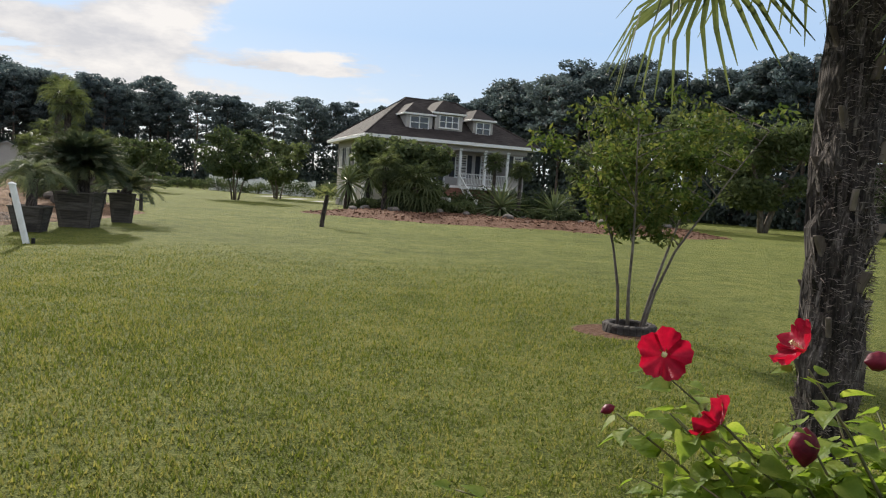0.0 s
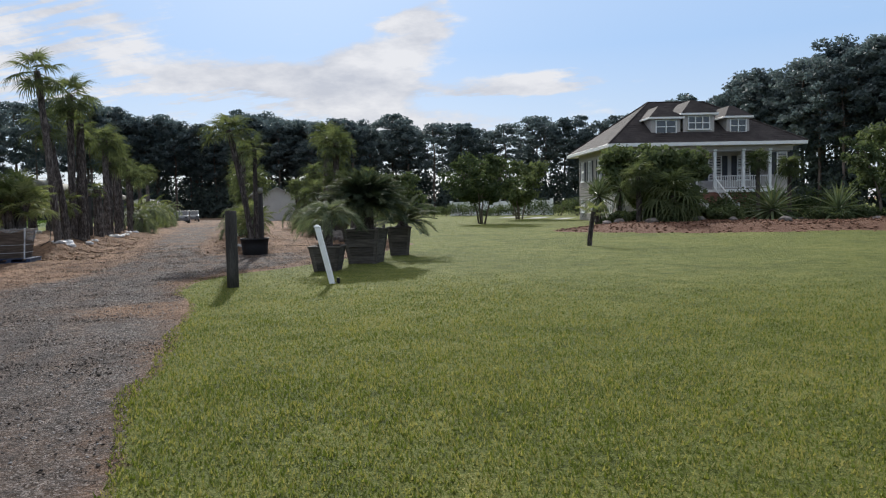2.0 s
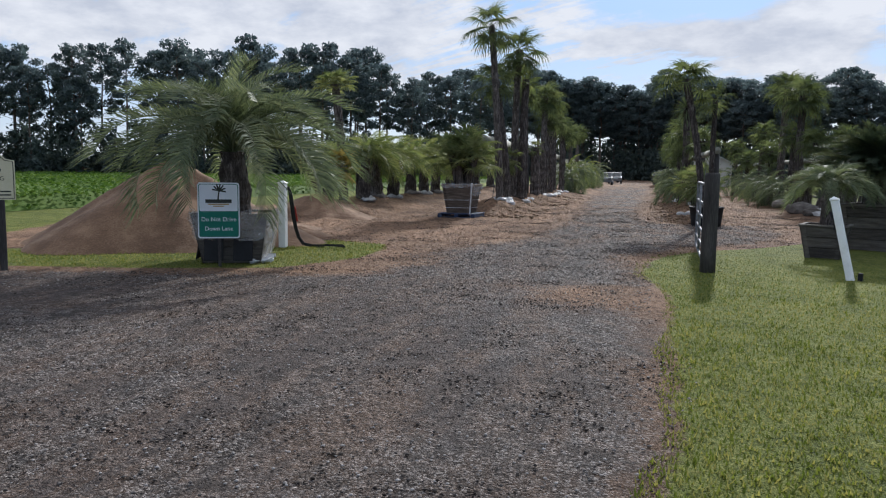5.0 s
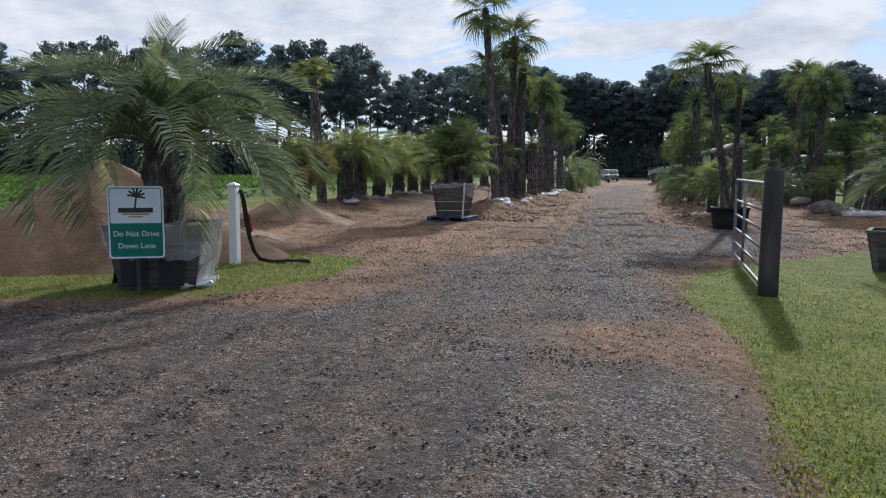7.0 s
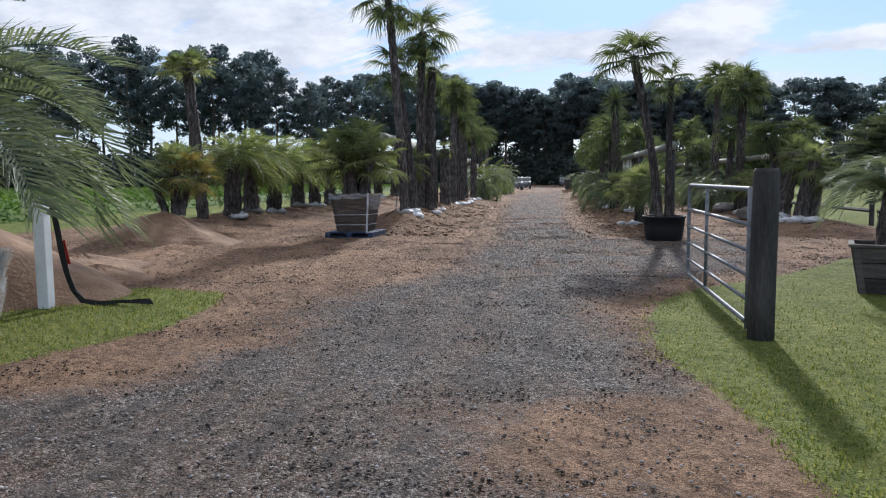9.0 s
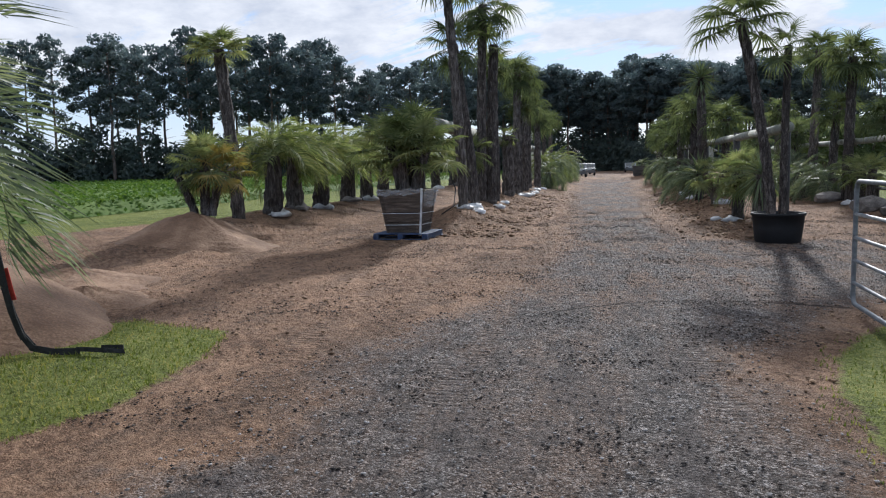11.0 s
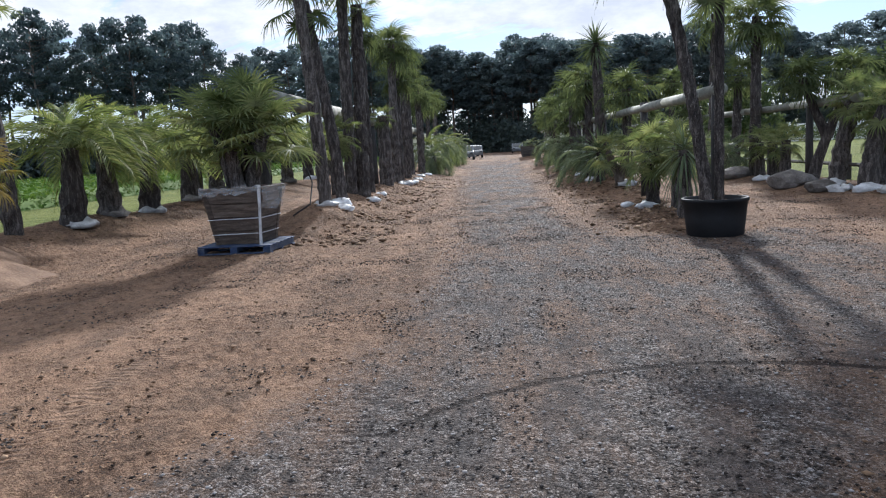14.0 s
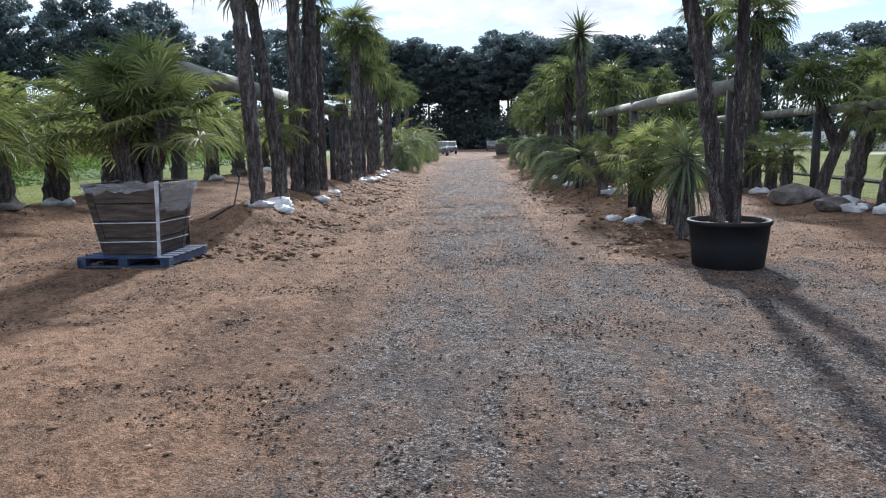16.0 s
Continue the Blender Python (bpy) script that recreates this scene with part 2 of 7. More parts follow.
M["leaf_hib"] = material("hibiscus_leaves", [(0.1, 0.17, 0.025), (0.19, 0.27, 0.04), (0.32, 0.37, 0.08)], 8, 0.5, 0.3, 60, 90, 0.3, translucent=0.6, island=0.35)
M["soy"] = material("soybean_leaves", [(0.042, 0.085, 0.015), (0.08, 0.14, 0.026), (0.13, 0.19, 0.045)], 0.5, 0.75, translucent=0.3, island=0.35, spec=0.08)
M["grass"] = material("grass_blades", [(0.084, 0.112, 0.018), (0.15, 0.175, 0.032), (0.275, 0.255, 0.085)], 0.8, 0.7, translucent=0.45, island=0.8, spec=0.12)
M["petal"] = material("red_petal", [(0.22, 0.003, 0.018), (0.4, 0.005, 0.035), (0.54, 0.012, 0.055)], 14, 0.5, 0.25, 60, 40, 0.5, translucent=0.45)
M["bud"] = material("dark_red_bud", [(0.06, 0.003, 0.012), (0.13, 0.006, 0.022), (0.22, 0.012, 0.035)], 20, 0.5, 0.2, 60, translucent=0.2)
M["pistil"] = material("cream_pistil", [(0.55, 0.5, 0.28), (0.7, 0.62, 0.35)], 20, 0.6)
M["stem"] = material("green_brown_stem", [(0.05, 0.05, 0.025), (0.1, 0.1, 0.04), (0.14, 0.1, 0.05)], 12, 0.6)
M["wood"] = material("weathered_plank", [(0.045, 0.033, 0.026), (0.1, 0.075, 0.058), (0.19, 0.15, 0.12)], 4, 0.85, 0.5, 30, 50, 0.5, stretch=(0.6, 0.6, 5), vary=0.3)
M["wood_dark"] = material("dark_stained_plank", [(0.035, 0.03, 0.027), (0.075, 0.065, 0.058), (0.13, 0.115, 0.1)], 4, 0.85, 0.5, 30, 50, 0.5, stretch=(0.6, 0.6, 5), vary=0.3)
M["pole"] = material("creosoted_wood", [(0.018, 0.016, 0.015), (0.04, 0.036, 0.034), (0.075, 0.068, 0.062)], 5, 0.8, 0.6, 40, 60, 0.5, stretch=(1, 1, 0.15))
M["rail"] = material("grey_green_weathered_pole", [(0.12, 0.125, 0.1), (0.2, 0.2, 0.165), (0.3, 0.29, 0.25)], 3, 0.85, 0.4, 30, 40, 0.5, vary=0.2)
M["pallet"] = material("blue_painted_pallet_wood", [(0.015, 0.025, 0.06), (0.03, 0.05, 0.11), (0.08, 0.09, 0.11)], 6, 0.75, 0.4, 40, 50, 0.6, vary=0.3)
M["black_plastic"] = material("black_plastic", [(0.012, 0.012, 0.013), (0.022, 0.022, 0.024)], 3, 0.7, 0.1, 20, spec=0.2)
M["wrap"] = material("stretch_wrap", [(0.45, 0.45, 0.46), (0.7, 0.7, 0.7), (0.85, 0.85, 0.85)], 5, 0.18, 1.0, 9, 30, 0.5, spec=0.6, alpha=0.3)
M["bag"] = material("white_woven_bag", [(0.28, 0.27, 0.26), (0.48, 0.47, 0.47), (0.66, 0.66, 0.67)], 6, 0.6, 0.6, 14, 60, 0.4, vary=0.3)
M["white"] = material("white_vinyl", [(0.66, 0.66, 0.66), (0.78, 0.78, 0.78), (0.82, 0.82, 0.82)], 3, 0.45, 0.05, 20)
M["steel"] = material("galvanized_tube", [(0.1, 0.103, 0.11), (0.15, 0.154, 0.162), (0.22, 0.225, 0.235)], 12, 0.62, metal=0.2)
M["green_sign"] = material("green_sign_paint", [(0.005, 0.12, 0.085), (0.008, 0.15, 0.105)], 4, 0.4)
M["white_sign"] = material("white_sign_paint", [(0.62, 0.65, 0.68), (0.7, 0.72, 0.75)], 4, 0.4)
M["cream_sign"] = material("cream_sign_paint", [(0.5, 0.46, 0.3), (0.6, 0.56, 0.4)], 4, 0.5)
M["ink"] = material("dark_sign_ink", [(0.02, 0.025, 0.02), (0.04, 0.045, 0.035)], 8, 0.5)
M["rust"] = material("gold_brown_sign_ink", [(0.3, 0.2, 0.06), (0.4, 0.28, 0.1)], 8, 0.5)
M["strap"] = material("black_webbing", [(0.012, 0.012, 0.012), (0.03, 0.03, 0.03)], 20, 0.75, 0.3, 80)
M["red_strap"] = material("red_webbing", [(0.35, 0.03, 0.02), (0.5, 0.06, 0.04)], 20, 0.75)
M["sand"] = material("tan_sand", [(0.1, 0.058, 0.036), (0.155, 0.092, 0.056), (0.25, 0.158, 0.1)], 1.8, 0.95, 1.0, 18, 45, 0.7)
M["pebble"] = material("gravel_stones", [(0.04, 0.035, 0.032), (0.13, 0.115, 0.107), (0.32, 0.295, 0.28)], 3, 0.9, island=0.8, spec=0.12)
M["mulch"] = material("mulch_chips", [(0.07, 0.035, 0.022), (0.15, 0.078, 0.05), (0.26, 0.15, 0.1)], 4, 0.95, island=0.7, spec=0.1)
M["crumb"] = material("dark_soil_crumbs", [(0.02, 0.016, 0.014), (0.05, 0.041, 0.036), (0.12, 0.1, 0.085)], 4, 0.95, island=0.7, spec=0.1)
M["clod"] = material("soil_clods", [(0.1, 0.06, 0.035), (0.2, 0.125, 0.075), (0.32, 0.21, 0.13)], 4, 0.95, island=0.6)
M["rock"] = material("boulder", [(0.07, 0.06, 0.052), (0.14, 0.122, 0.11), (0.25, 0.22, 0.2)], 3, 0.9, 0.8, 12, 30, 0.5, vary=0.3)
M["siding"] = material("cream_siding", [(0.36, 0.33, 0.31), (0.43, 0.4, 0.375)], 1, 0.6, 0.1, 10)
M["trim"] = material("white_trim", [(0.72, 0.72, 0.7), (0.8, 0.8, 0.78)], 2, 0.5)
M["roof"] = material("brown_shingle", [(0.022, 0.017, 0.017), (0.036, 0.029, 0.028), (0.055, 0.045, 0.043)], 1.5, 0.9, 0.5, 12, 9, 0.6)
M["brick"] = material("red_brown_brick", [(0.12, 0.055, 0.04), (0.2, 0.095, 0.07), (0.27, 0.15, 0.11)], 2.5, 0.9, 0.4, 15, 20, 0.5)
M["shutter"] = material("dark_shutter", [(0.02, 0.022, 0.026), (0.04, 0.042, 0.05)], 3, 0.6)
M["tarp"] = material("white_greenhouse_film", [(0.62, 0.63, 0.64), (0.75, 0.76, 0.77)], 1.5, 0.5, translucent=0.3)
M["shed_roof"] = material("grey_metal_roof", [(0.28, 0.28, 0.29), (0.4, 0.4, 0.41)], 1.0, 0.5)
M["paint_grey"] = material("grey_car_paint", [(0.1, 0.105, 0.11), (0.14, 0.145, 0.15)], 2, 0.25, spec=0.5)
M["tyre"] = material("tyre_rubber", [(0.015, 0.015, 0.015), (0.025, 0.025, 0.025)], 9, 0.85)
glass = bpy.data.materials.new("window_glass")
glass.use_nodes = True
gp = glass.node_tree.nodes["Principled BSDF"]
gp.inputs["Base Color"].default_value = (0.02, 0.025, 0.03, 1)
gp.inputs["Roughness"].default_value = 0.06
gp.inputs["Specular IOR Level"].default_value = 0.8
M["glass"] = glass


def ground_material():
    """Lawn, gravel, soil, mulch and paving, by the ground's cover weights, with broken edges."""
    m = bpy.data.materials.new("ground_cover")
    m.use_nodes = True
    t = m.node_tree
    ln = t.links.new
    p = t.nodes["Principled BSDF"]
    p.inputs["Specular IOR Level"].default_value = 0.15
    p.inputs["Roughness"].default_value = 0.95
    tc = t.nodes.new("ShaderNodeTexCoord")

    def noise_tex(scale, detail=4.0, rough=0.6, stretch=None, turn=0.0):
        v = tc.outputs["Object"]
        if stretch:
            mp = t.nodes.new("ShaderNodeMapping")
            mp.inputs["Rotation"].default_value = (0, 0, turn)
            mp.vector_type = "TEXTURE"
            mp.inputs["Scale"].default_value = tuple(1 / c for c in stretch)
            ln(v, mp.inputs[0]); v = mp.outputs[0]
        n = t.nodes.new("ShaderNodeTexNoise")
        n.inputs["Scale"].default_value, n.inputs["Detail"].default_value, n.inputs["Roughness"].default_value = scale, detail, rough
        ln(v, n.inputs["Vector"])
        return n.outputs["Fac"]

    def math_of(op, a, b, c=None):
        n = t.nodes.new("ShaderNodeMath"); n.operation = op
        for i, v in enumerate((a, b, c)):
            if v is None:
                continue
            if isinstance(v, (int, float)):
                n.inputs[i].default_value = v
            else:
                ln(v, n.inputs[i])
        return n.outputs[0]

    def ramp(fac, stops):
        r = t.nodes.new("ShaderNodeValToRGB")
        el = r.color_ramp.elements
        for i, (pos, c) in enumerate(stops):
            e = el[i] if i < 2 else el.new(pos)
            e.position, e.color = pos, (*c, 1)
        ln(fac, r.inputs[0])
        return r.outputs[0]

    def mixc(fac, a, b):
        n = t.nodes.new("ShaderNodeMix"); n.data_type = "RGBA"
        ln(fac, n.inputs[0]); ln(a, n.inputs[6]); ln(b, n.inputs[7])
        return n.outputs[2]

    def step(v, lo, hi):
        n = t.nodes.new("ShaderNodeMapRange"); n.interpolation_type = "SMOOTHSTEP"
        n.inputs["From Min"].default_value, n.inputs["From Max"].default_value = lo, hi
        ln(v, n.inputs["Value"])
        return n.outputs[0]

    cov = t.nodes.new("ShaderNodeAttribute"); cov.attribute_name = "cover"
    cov2 = t.nodes.new("ShaderNodeAttribute"); cov2.attribute_name = "cover2"
    s1 = t.nodes.new("ShaderNodeSeparateColor"); ln(cov.outputs["Color"], s1.inputs[0])
    s2 = t.nodes.new("ShaderNodeSeparateColor"); ln(cov2.outputs["Color"], s2.inputs[0])
    lawn, gravel, mulch = s1.outputs[0], s1.outputs[1], s1.outputs[2]
    paving, damp, tread = s2.outputs[0], s2.outputs[1], s2.outputs[2]
    along = t.nodes.new("ShaderNodeVectorMath"); along.operation = "DOT_PRODUCT"
    along.inputs[1].default_value = (-0.5348 * 82, 0.845 * 82, 0)
    ln(tc.outputs["Object"], along.inputs[0])
    lugs = math_of("MULTIPLY", math_of("SINE", along.outputs["Value"], 0.0), tread)
    n_lo, n_mid, n_hi, n_fine = noise_tex(0.22, 5), noise_tex(1.6, 6, 0.65), noise_tex(14, 5, 0.7), noise_tex(70, 3, 0.7)
    edge = math_of("MULTIPLY_ADD", n_mid, 0.7, math_of("MULTIPLY_ADD", n_hi, 0.5, -0.6))
    # lawn
    g = math_of("MULTIPLY_ADD", n_fine, 0.8, math_of("MULTIPLY_ADD", n_hi, 0.6, math_of("MULTIPLY_ADD", n_mid, 0.36, math_of("MULTIPLY", n_lo, 0.24))))
    grass = ramp(math_of("MULTIPLY", g, 0.5), [(0.41, (0.032, 0.044, 0.009)), (0.47, (0.1, 0.122, 0.022)), (0.53, (0.17, 0.188, 0.04)), (0.61, (0.31, 0.285, 0.1))])
    # gravel
    vor = t.nodes.new("ShaderNodeTexVoronoi"); vor.inputs["Scale"].default_value = 62.0
    ln(tc.outputs["Object"], vor.inputs["Vector"])
    vs = t.nodes.new("ShaderNodeSeparateColor"); ln(vor.outputs["Color"], vs.inputs[0])
    vor2 = t.nodes.new("ShaderNodeTexVoronoi"); vor2.inputs["Scale"].default_value = 150.0
    ln(tc.outputs["Object"], vor2.inputs["Vector"])
    vs2 = t.nodes.new("ShaderNodeSeparateColor"); ln(vor2.outputs["Color"], vs2.inputs[0])
    stone = math_of("MULTIPLY_ADD", vs.outputs[0], 0.4, math_of("MULTIPLY_ADD", vs2.outputs[0], 0.3, math_of("MULTIPLY_ADD", n_hi, 0.5, math_of("MULTIPLY_ADD", n_mid, 0.5, -0.33))))
    grav = ramp(stone, [(0.28, (0.01, 0.0085, 0.008)), (0.44, (0.055, 0.047, 0.043)), (0.6, (0.125, 0.108, 0.1)), (0.79, (0.4, 0.365, 0.345))])
    dirt_in = step(math_of("MULTIPLY_ADD", n_lo, 0.5, math_of("MULTIPLY", noise_tex(0.9, 7, 0.7, (2.2, 0.5, 1), 0.56), 0.6)), 0.465, 0.6)
    grit = math_of("MULTIPLY_ADD", vs2.outputs[0], 0.22, math_of("MULTIPLY_ADD", vs.outputs[1], 0.12, math_of("MULTIPLY", n_hi, 0.66)))
    dirt = ramp(grit, [(0.36, (0.05, 0.031, 0.021)), (0.5, (0.165, 0.104, 0.07)), (0.63, (0.3, 0.195, 0.135))])
    clump = step(math_of("MULTIPLY_ADD", noise_tex(4.5, 8, 0.75), 0.7, math_of("MULTIPLY", n_mid, 0.5)), 0.56, 0.74)
    dirt_in = math_of("MAXIMUM", math_of("MULTIPLY", dirt_in, math_of("MULTIPLY_ADD", cov2.outputs["Alpha"], 0.5, 0.45)), math_of("MULTIPLY", clump, math_of("MULTIPLY_ADD", cov2.outputs["Alpha"], 0.35, 0.4)))
    grav = mixc(dirt_in, grav, dirt)
    rut = step(math_of("MULTIPLY_ADD", noise_tex(1.1, 9, 0.74, (1.8, 0.55, 1), 0.56), 0.8, math_of("MULTIPLY", n_lo, 0.3)), 0.53, 0.63)
    dark = ramp(n_hi, [(0.35, (0.03, 0.026, 0.026)), (0.65, (0.1, 0.088, 0.086))])
    grav = mixc(math_of("MULTIPLY", rut, 0.6), grav, dark)
    crumb = step(math_of("MULTIPLY_ADD", noise_tex(7.0, 9, 0.78), 0.8, math_of("MULTIPLY", n_mid, 0.3)), 0.56, 0.64)
    crumbs = ramp(vs2.outputs[1], [(0.0, (0.015, 0.012, 0.011)), (1.0, (0.07, 0.06, 0.055))])
    grav = mixc(math_of("MULTIPLY", crumb, 0.8), grav, crumbs)
    # soil and sand
    so = math_of("MULTIPLY_ADD", grit, 0.5, math_of("MULTIPLY_ADD", n_mid, 0.4, math_of("MULTIPLY_ADD", noise_tex(5.0, 7, 0.7, (0.5, 2.2, 1), -0.4), 0.25, math_of("MULTIPLY_ADD", n_lo, 0.35, -0.1))))
    soil = ramp(so, [(0.45, (0.022, 0.013, 0.009)), (0.52, (0.085, 0.049, 0.03)), (0.6, (0.162, 0.094, 0.057)), (0.71, (0.35, 0.215, 0.135))])
    swathe = step(math_of("MULTIPLY_ADD", noise_tex(0.55, 8, 0.72, (2.2, 0.7, 1), 0.56), 0.85, math_of("MULTIPLY", n_mid, 0.25)), 0.5, 0.66)
    damp_soil = ramp(grit, [(0.36, (0.022, 0.015, 0.012)), (0.5, (0.075, 0.049, 0.034)), (0.63, (0.16, 0.105, 0.072))])
    soil = mixc(math_of("MULTIPLY", swathe, 0.58), soil, damp_soil)
    soil = mixc(math_of("MULTIPLY", clump, 0.45), soil, damp_soil)
    mul = ramp(n_hi, [(0.3, (0.09, 0.045, 0.028)), (0.5, (0.17, 0.09, 0.058)), (0.7, (0.26, 0.15, 0.1))])
    pav = ramp(n_mid, [(0.3, (0.42, 0.41, 0.39)), (0.7, (0.56, 0.55, 0.53))])
    gm = step(math_of("MULTIPLY_ADD", edge, 1.5, gravel), 0.25, 0.8)
    lm = step(math_of("MULTIPLY_ADD", edge, 1.25, lawn), 0.38, 0.62)
    mm = step(math_of("MULTIPLY_ADD", edge, 0.6, mulch), 0.4, 0.6)
    col = mixc(gm, soil, grav)
    col = mixc(math_of("MULTIPLY", step(lugs, 0.1, 0.8), 0.22), col, dark)
    col = mixc(mm, col, mul)
    col = mixc(lm, col, grass)
    col = mixc(paving, col, pav)
    dk = t.nodes.new("ShaderNodeMix"); dk.data_type = "RGBA"; dk.blend_type = "MULTIPLY"
    dk.inputs[7].default_value = (0.3, 0.27, 0.26, 1)
    off = t.nodes.new("ShaderNodeVectorMath"); off.operation = "DISTANCE"
    off.inputs[1].default_value = (-11.7, 15.3, 0)
    flat = t.nodes.new("ShaderNodeVectorMath"); flat.operation = "MULTIPLY"; flat.inputs[1].default_value = (1, 1, 0)
    ln(tc.outputs["Object"], flat.inputs[0]); ln(flat.outputs[0], off.inputs[0])
    gap = math_of("ABSOLUTE", math_of("ADD", math_of("MULTIPLY_ADD", n_hi, 0.1, math_of("MULTIPLY_ADD", n_mid, 0.12, -0.11)), math_of("SUBTRACT", off.outputs["Value"], 2.5)), 0.0)
    arc = math_of("MULTIPLY", math_of("SUBTRACT", 1.0, step(gap, 0.02, 0.06)), damp)
    ln(arc, dk.inputs[0]); ln(col, dk.inputs[6])
    ln(dk.outputs[2], p.inputs["Base Color"])
    hgt = math_of("MULTIPLY_ADD", math_of("MULTIPLY_ADD", arc, -3.0, lugs), 0.2, math_of("MULTIPLY_ADD", vor.outputs["Distance"], -0.25, math_of("MULTIPLY_ADD", n_fine, 0.6, math_of("MULTIPLY_ADD", n_hi, 1.1, math_of("MULTIPLY_ADD", noise_tex(5.0, 6, 0.7), 1.8, math_of("MULTIPLY", n_mid, 1.2))))))
    bp = t.nodes.new("ShaderNodeBump")
    bp.inputs["Strength"].default_value, bp.inputs["Distance"].default_value = 1.0, 0.055
    ln(hgt, bp.inputs["Height"]); ln(bp.outputs[0], p.inputs["Normal"])
    return m


M["ground"] = ground_material()


# ---- mesh tools ----
class Build:
    """A mesh in the making: vertices and faces."""

    def __init__(self):
        self.v, self.f = [], []

    def add(self, verts, faces):
        k = len(self.v)
        self.v.extend(verts)
        self.f.extend(tuple(i + k for i in f) for f in faces)
        return self

    def tube(self, pts, radii, sides=8, cap=True, jitter=0.0, rnd=random):
        pts = [Vector(p) for p in pts]
        rings, up = [], Vector((0.0, 0.0, 1.0))
        k = len(self.v)
        side = None
        for i, p in enumerate(pts):
            d = (pts[min(i + 1, len(pts) - 1)] - pts[max(i - 1, 0)]).normalized()
            if d.length < 0.5:
                d = (pts[min(i + 2, len(pts) - 1)] - pts[max(i - 2, 0)]).normalized()
            if side is None:
                side = d.cross(up if abs(d.z) < 0.9 else Vector((1, 0, 0))).normalized()
            else:
                side = (side - d * side.dot(d)).normalized()
            other = d.cross(side)
            for j in range(sides):
                a = 2 * math.pi * j / sides
                r = radii[i] * (1 + (rnd.random() - 0.5) * jitter)
                self.v.append(tuple(p + (side * math.cos(a) + other * math.sin(a)) * r))
        for i in range(len(pts) - 1):
            for j in range(sides):
                a, b = k + i * sides + j, k + i * sides + (j + 1) % sides
                self.f.append((a, b, b + sides, a + sides))
        if cap:
            self.f.append(tuple(k + j for j in reversed(range(sides))))
            self.f.append(tuple(k + (len(pts) - 1) * sides + j for j in range(sides)))
        return self

    def box(self, size, m=None, bevel=0.008, taper=1.0):
        """A box on its own centre with worn edges; taper: the foot's size by the top's."""
        x, y, z = (s / 2 for s in size)
        b = min(bevel, x * 0.45, y * 0.45, z * 0.45)
        vs, fs = [], []
        idx = {}
        for sx in (-1, 1):
            for sy in (-1, 1):
                for sz in (-1, 1):
                    for ax in range(3):
                        c = [sx * x, sy * y, sz * z]
                        for o in range(3):
                            if o != ax:
                                c[o] -= (sx, sy, sz)[o] * b
                        if sz < 0 and taper != 1.0:
                            c[0] *= taper; c[1] *= taper
                        idx[(sx, sy, sz, ax)] = len(vs)
                        vs.append(Vector(c))
        for ax in range(3):
            o1, o2 = (ax + 1) % 3, (ax + 2) % 3
            for s in (-1, 1):
                ring = []
                for a, c in ((-1, -1), (1, -1), (1, 1), (-1, 1)):
                    key = [0, 0, 0]
                    key[ax], key[o1], key[o2] = s, a, c
                    ring.append(idx[(*key, ax)])
                fs.append(tuple(ring if s > 0 else reversed(ring)))
            for a in (-1, 1):
                for c in (-1, 1):
                    k0, k1 = [0, 0, 0], [0, 0, 0]
                    k0[ax], k0[o1], k0[o2] = -1, a, c
                    k1[ax], k1[o1], k1[o2] = 1, a, c
                    q = [idx[(*k0, o1)], idx[(*k1, o1)], idx[(*k1, o2)], idx[(*k0, o2)]]
                    fs.append(tuple(q if a * c > 0 else reversed(q)))
        for sx in (-1, 1):
            for sy in (-1, 1):
                for sz in (-1, 1):
                    q = [idx[(sx, sy, sz, a)] for a in range(3)]
                    fs.append(tuple(q if sx * sy * sz > 0 else reversed(q)))
        if m is not None:
            vs = [m @ v for v in vs]
        return self.add([tuple(v) for v in vs], fs)

    def quad(self, a, b, c, d):
        return self.add([tuple(a), tuple(b), tuple(c), tuple(d)], [(0, 1, 2, 3)])

    def move(self, m):
        self.v = [tuple(m @ Vector(v)) for v in self.v]
        return self

    def mesh(self, name, mat, smooth=False):
        me = bpy.data.meshes.new(name)
        me.from_pydata(self.v, [], self.f)
        if smooth:
            me.polygons.foreach_set("use_smooth", [True] * len(me.polygons))
        me.materials.append(mat)
        me.update()
        return me


def thing(name, m, label="", category="", group="", kind=""):
    ob = new(name)
    ob.matrix_world = m
    ob.empty_display_size = 0.1
    return tagged(ob, label, category, group, kind)


def part(name, build, mat, parent=None, label="", smooth=False, m=None):
    me = build if isinstance(build, bpy.types.Mesh) else build.mesh(name, mat, smooth)
    ob = new(name, me)
    if parent is not None:
        ob.parent = parent
    if m is not None:
        ob.matrix_basis = m
    if label:
        ob["label"] = label
    return ob


# ---- the plan: s metres along the lane, l metres to its east side ----
ORIGIN, ALONG, ACROSS = Vector((-12.74, 14.65)), Vector((-0.5348, 0.845)), Vector((0.845, 0.5348))
LANE_TURN = math.degrees(math.atan2(ALONG.y, ALONG.x)) - 90


def lane(s, l):
    p = ORIGIN + ALONG * s + ACROSS * l
    return p.x, p.y


def to_lane(x, y):
    dx, dy = x - ORIGIN.x, y - ORIGIN.y
    return dx * ALONG.x + dy * ALONG.y, dx * ACROSS.x + dy * ACROSS.y


def smooth(a, b, v):
    k = np.clip((v - a) / (b - a), 0, 1)
    return k * k * (3 - 2 * k)


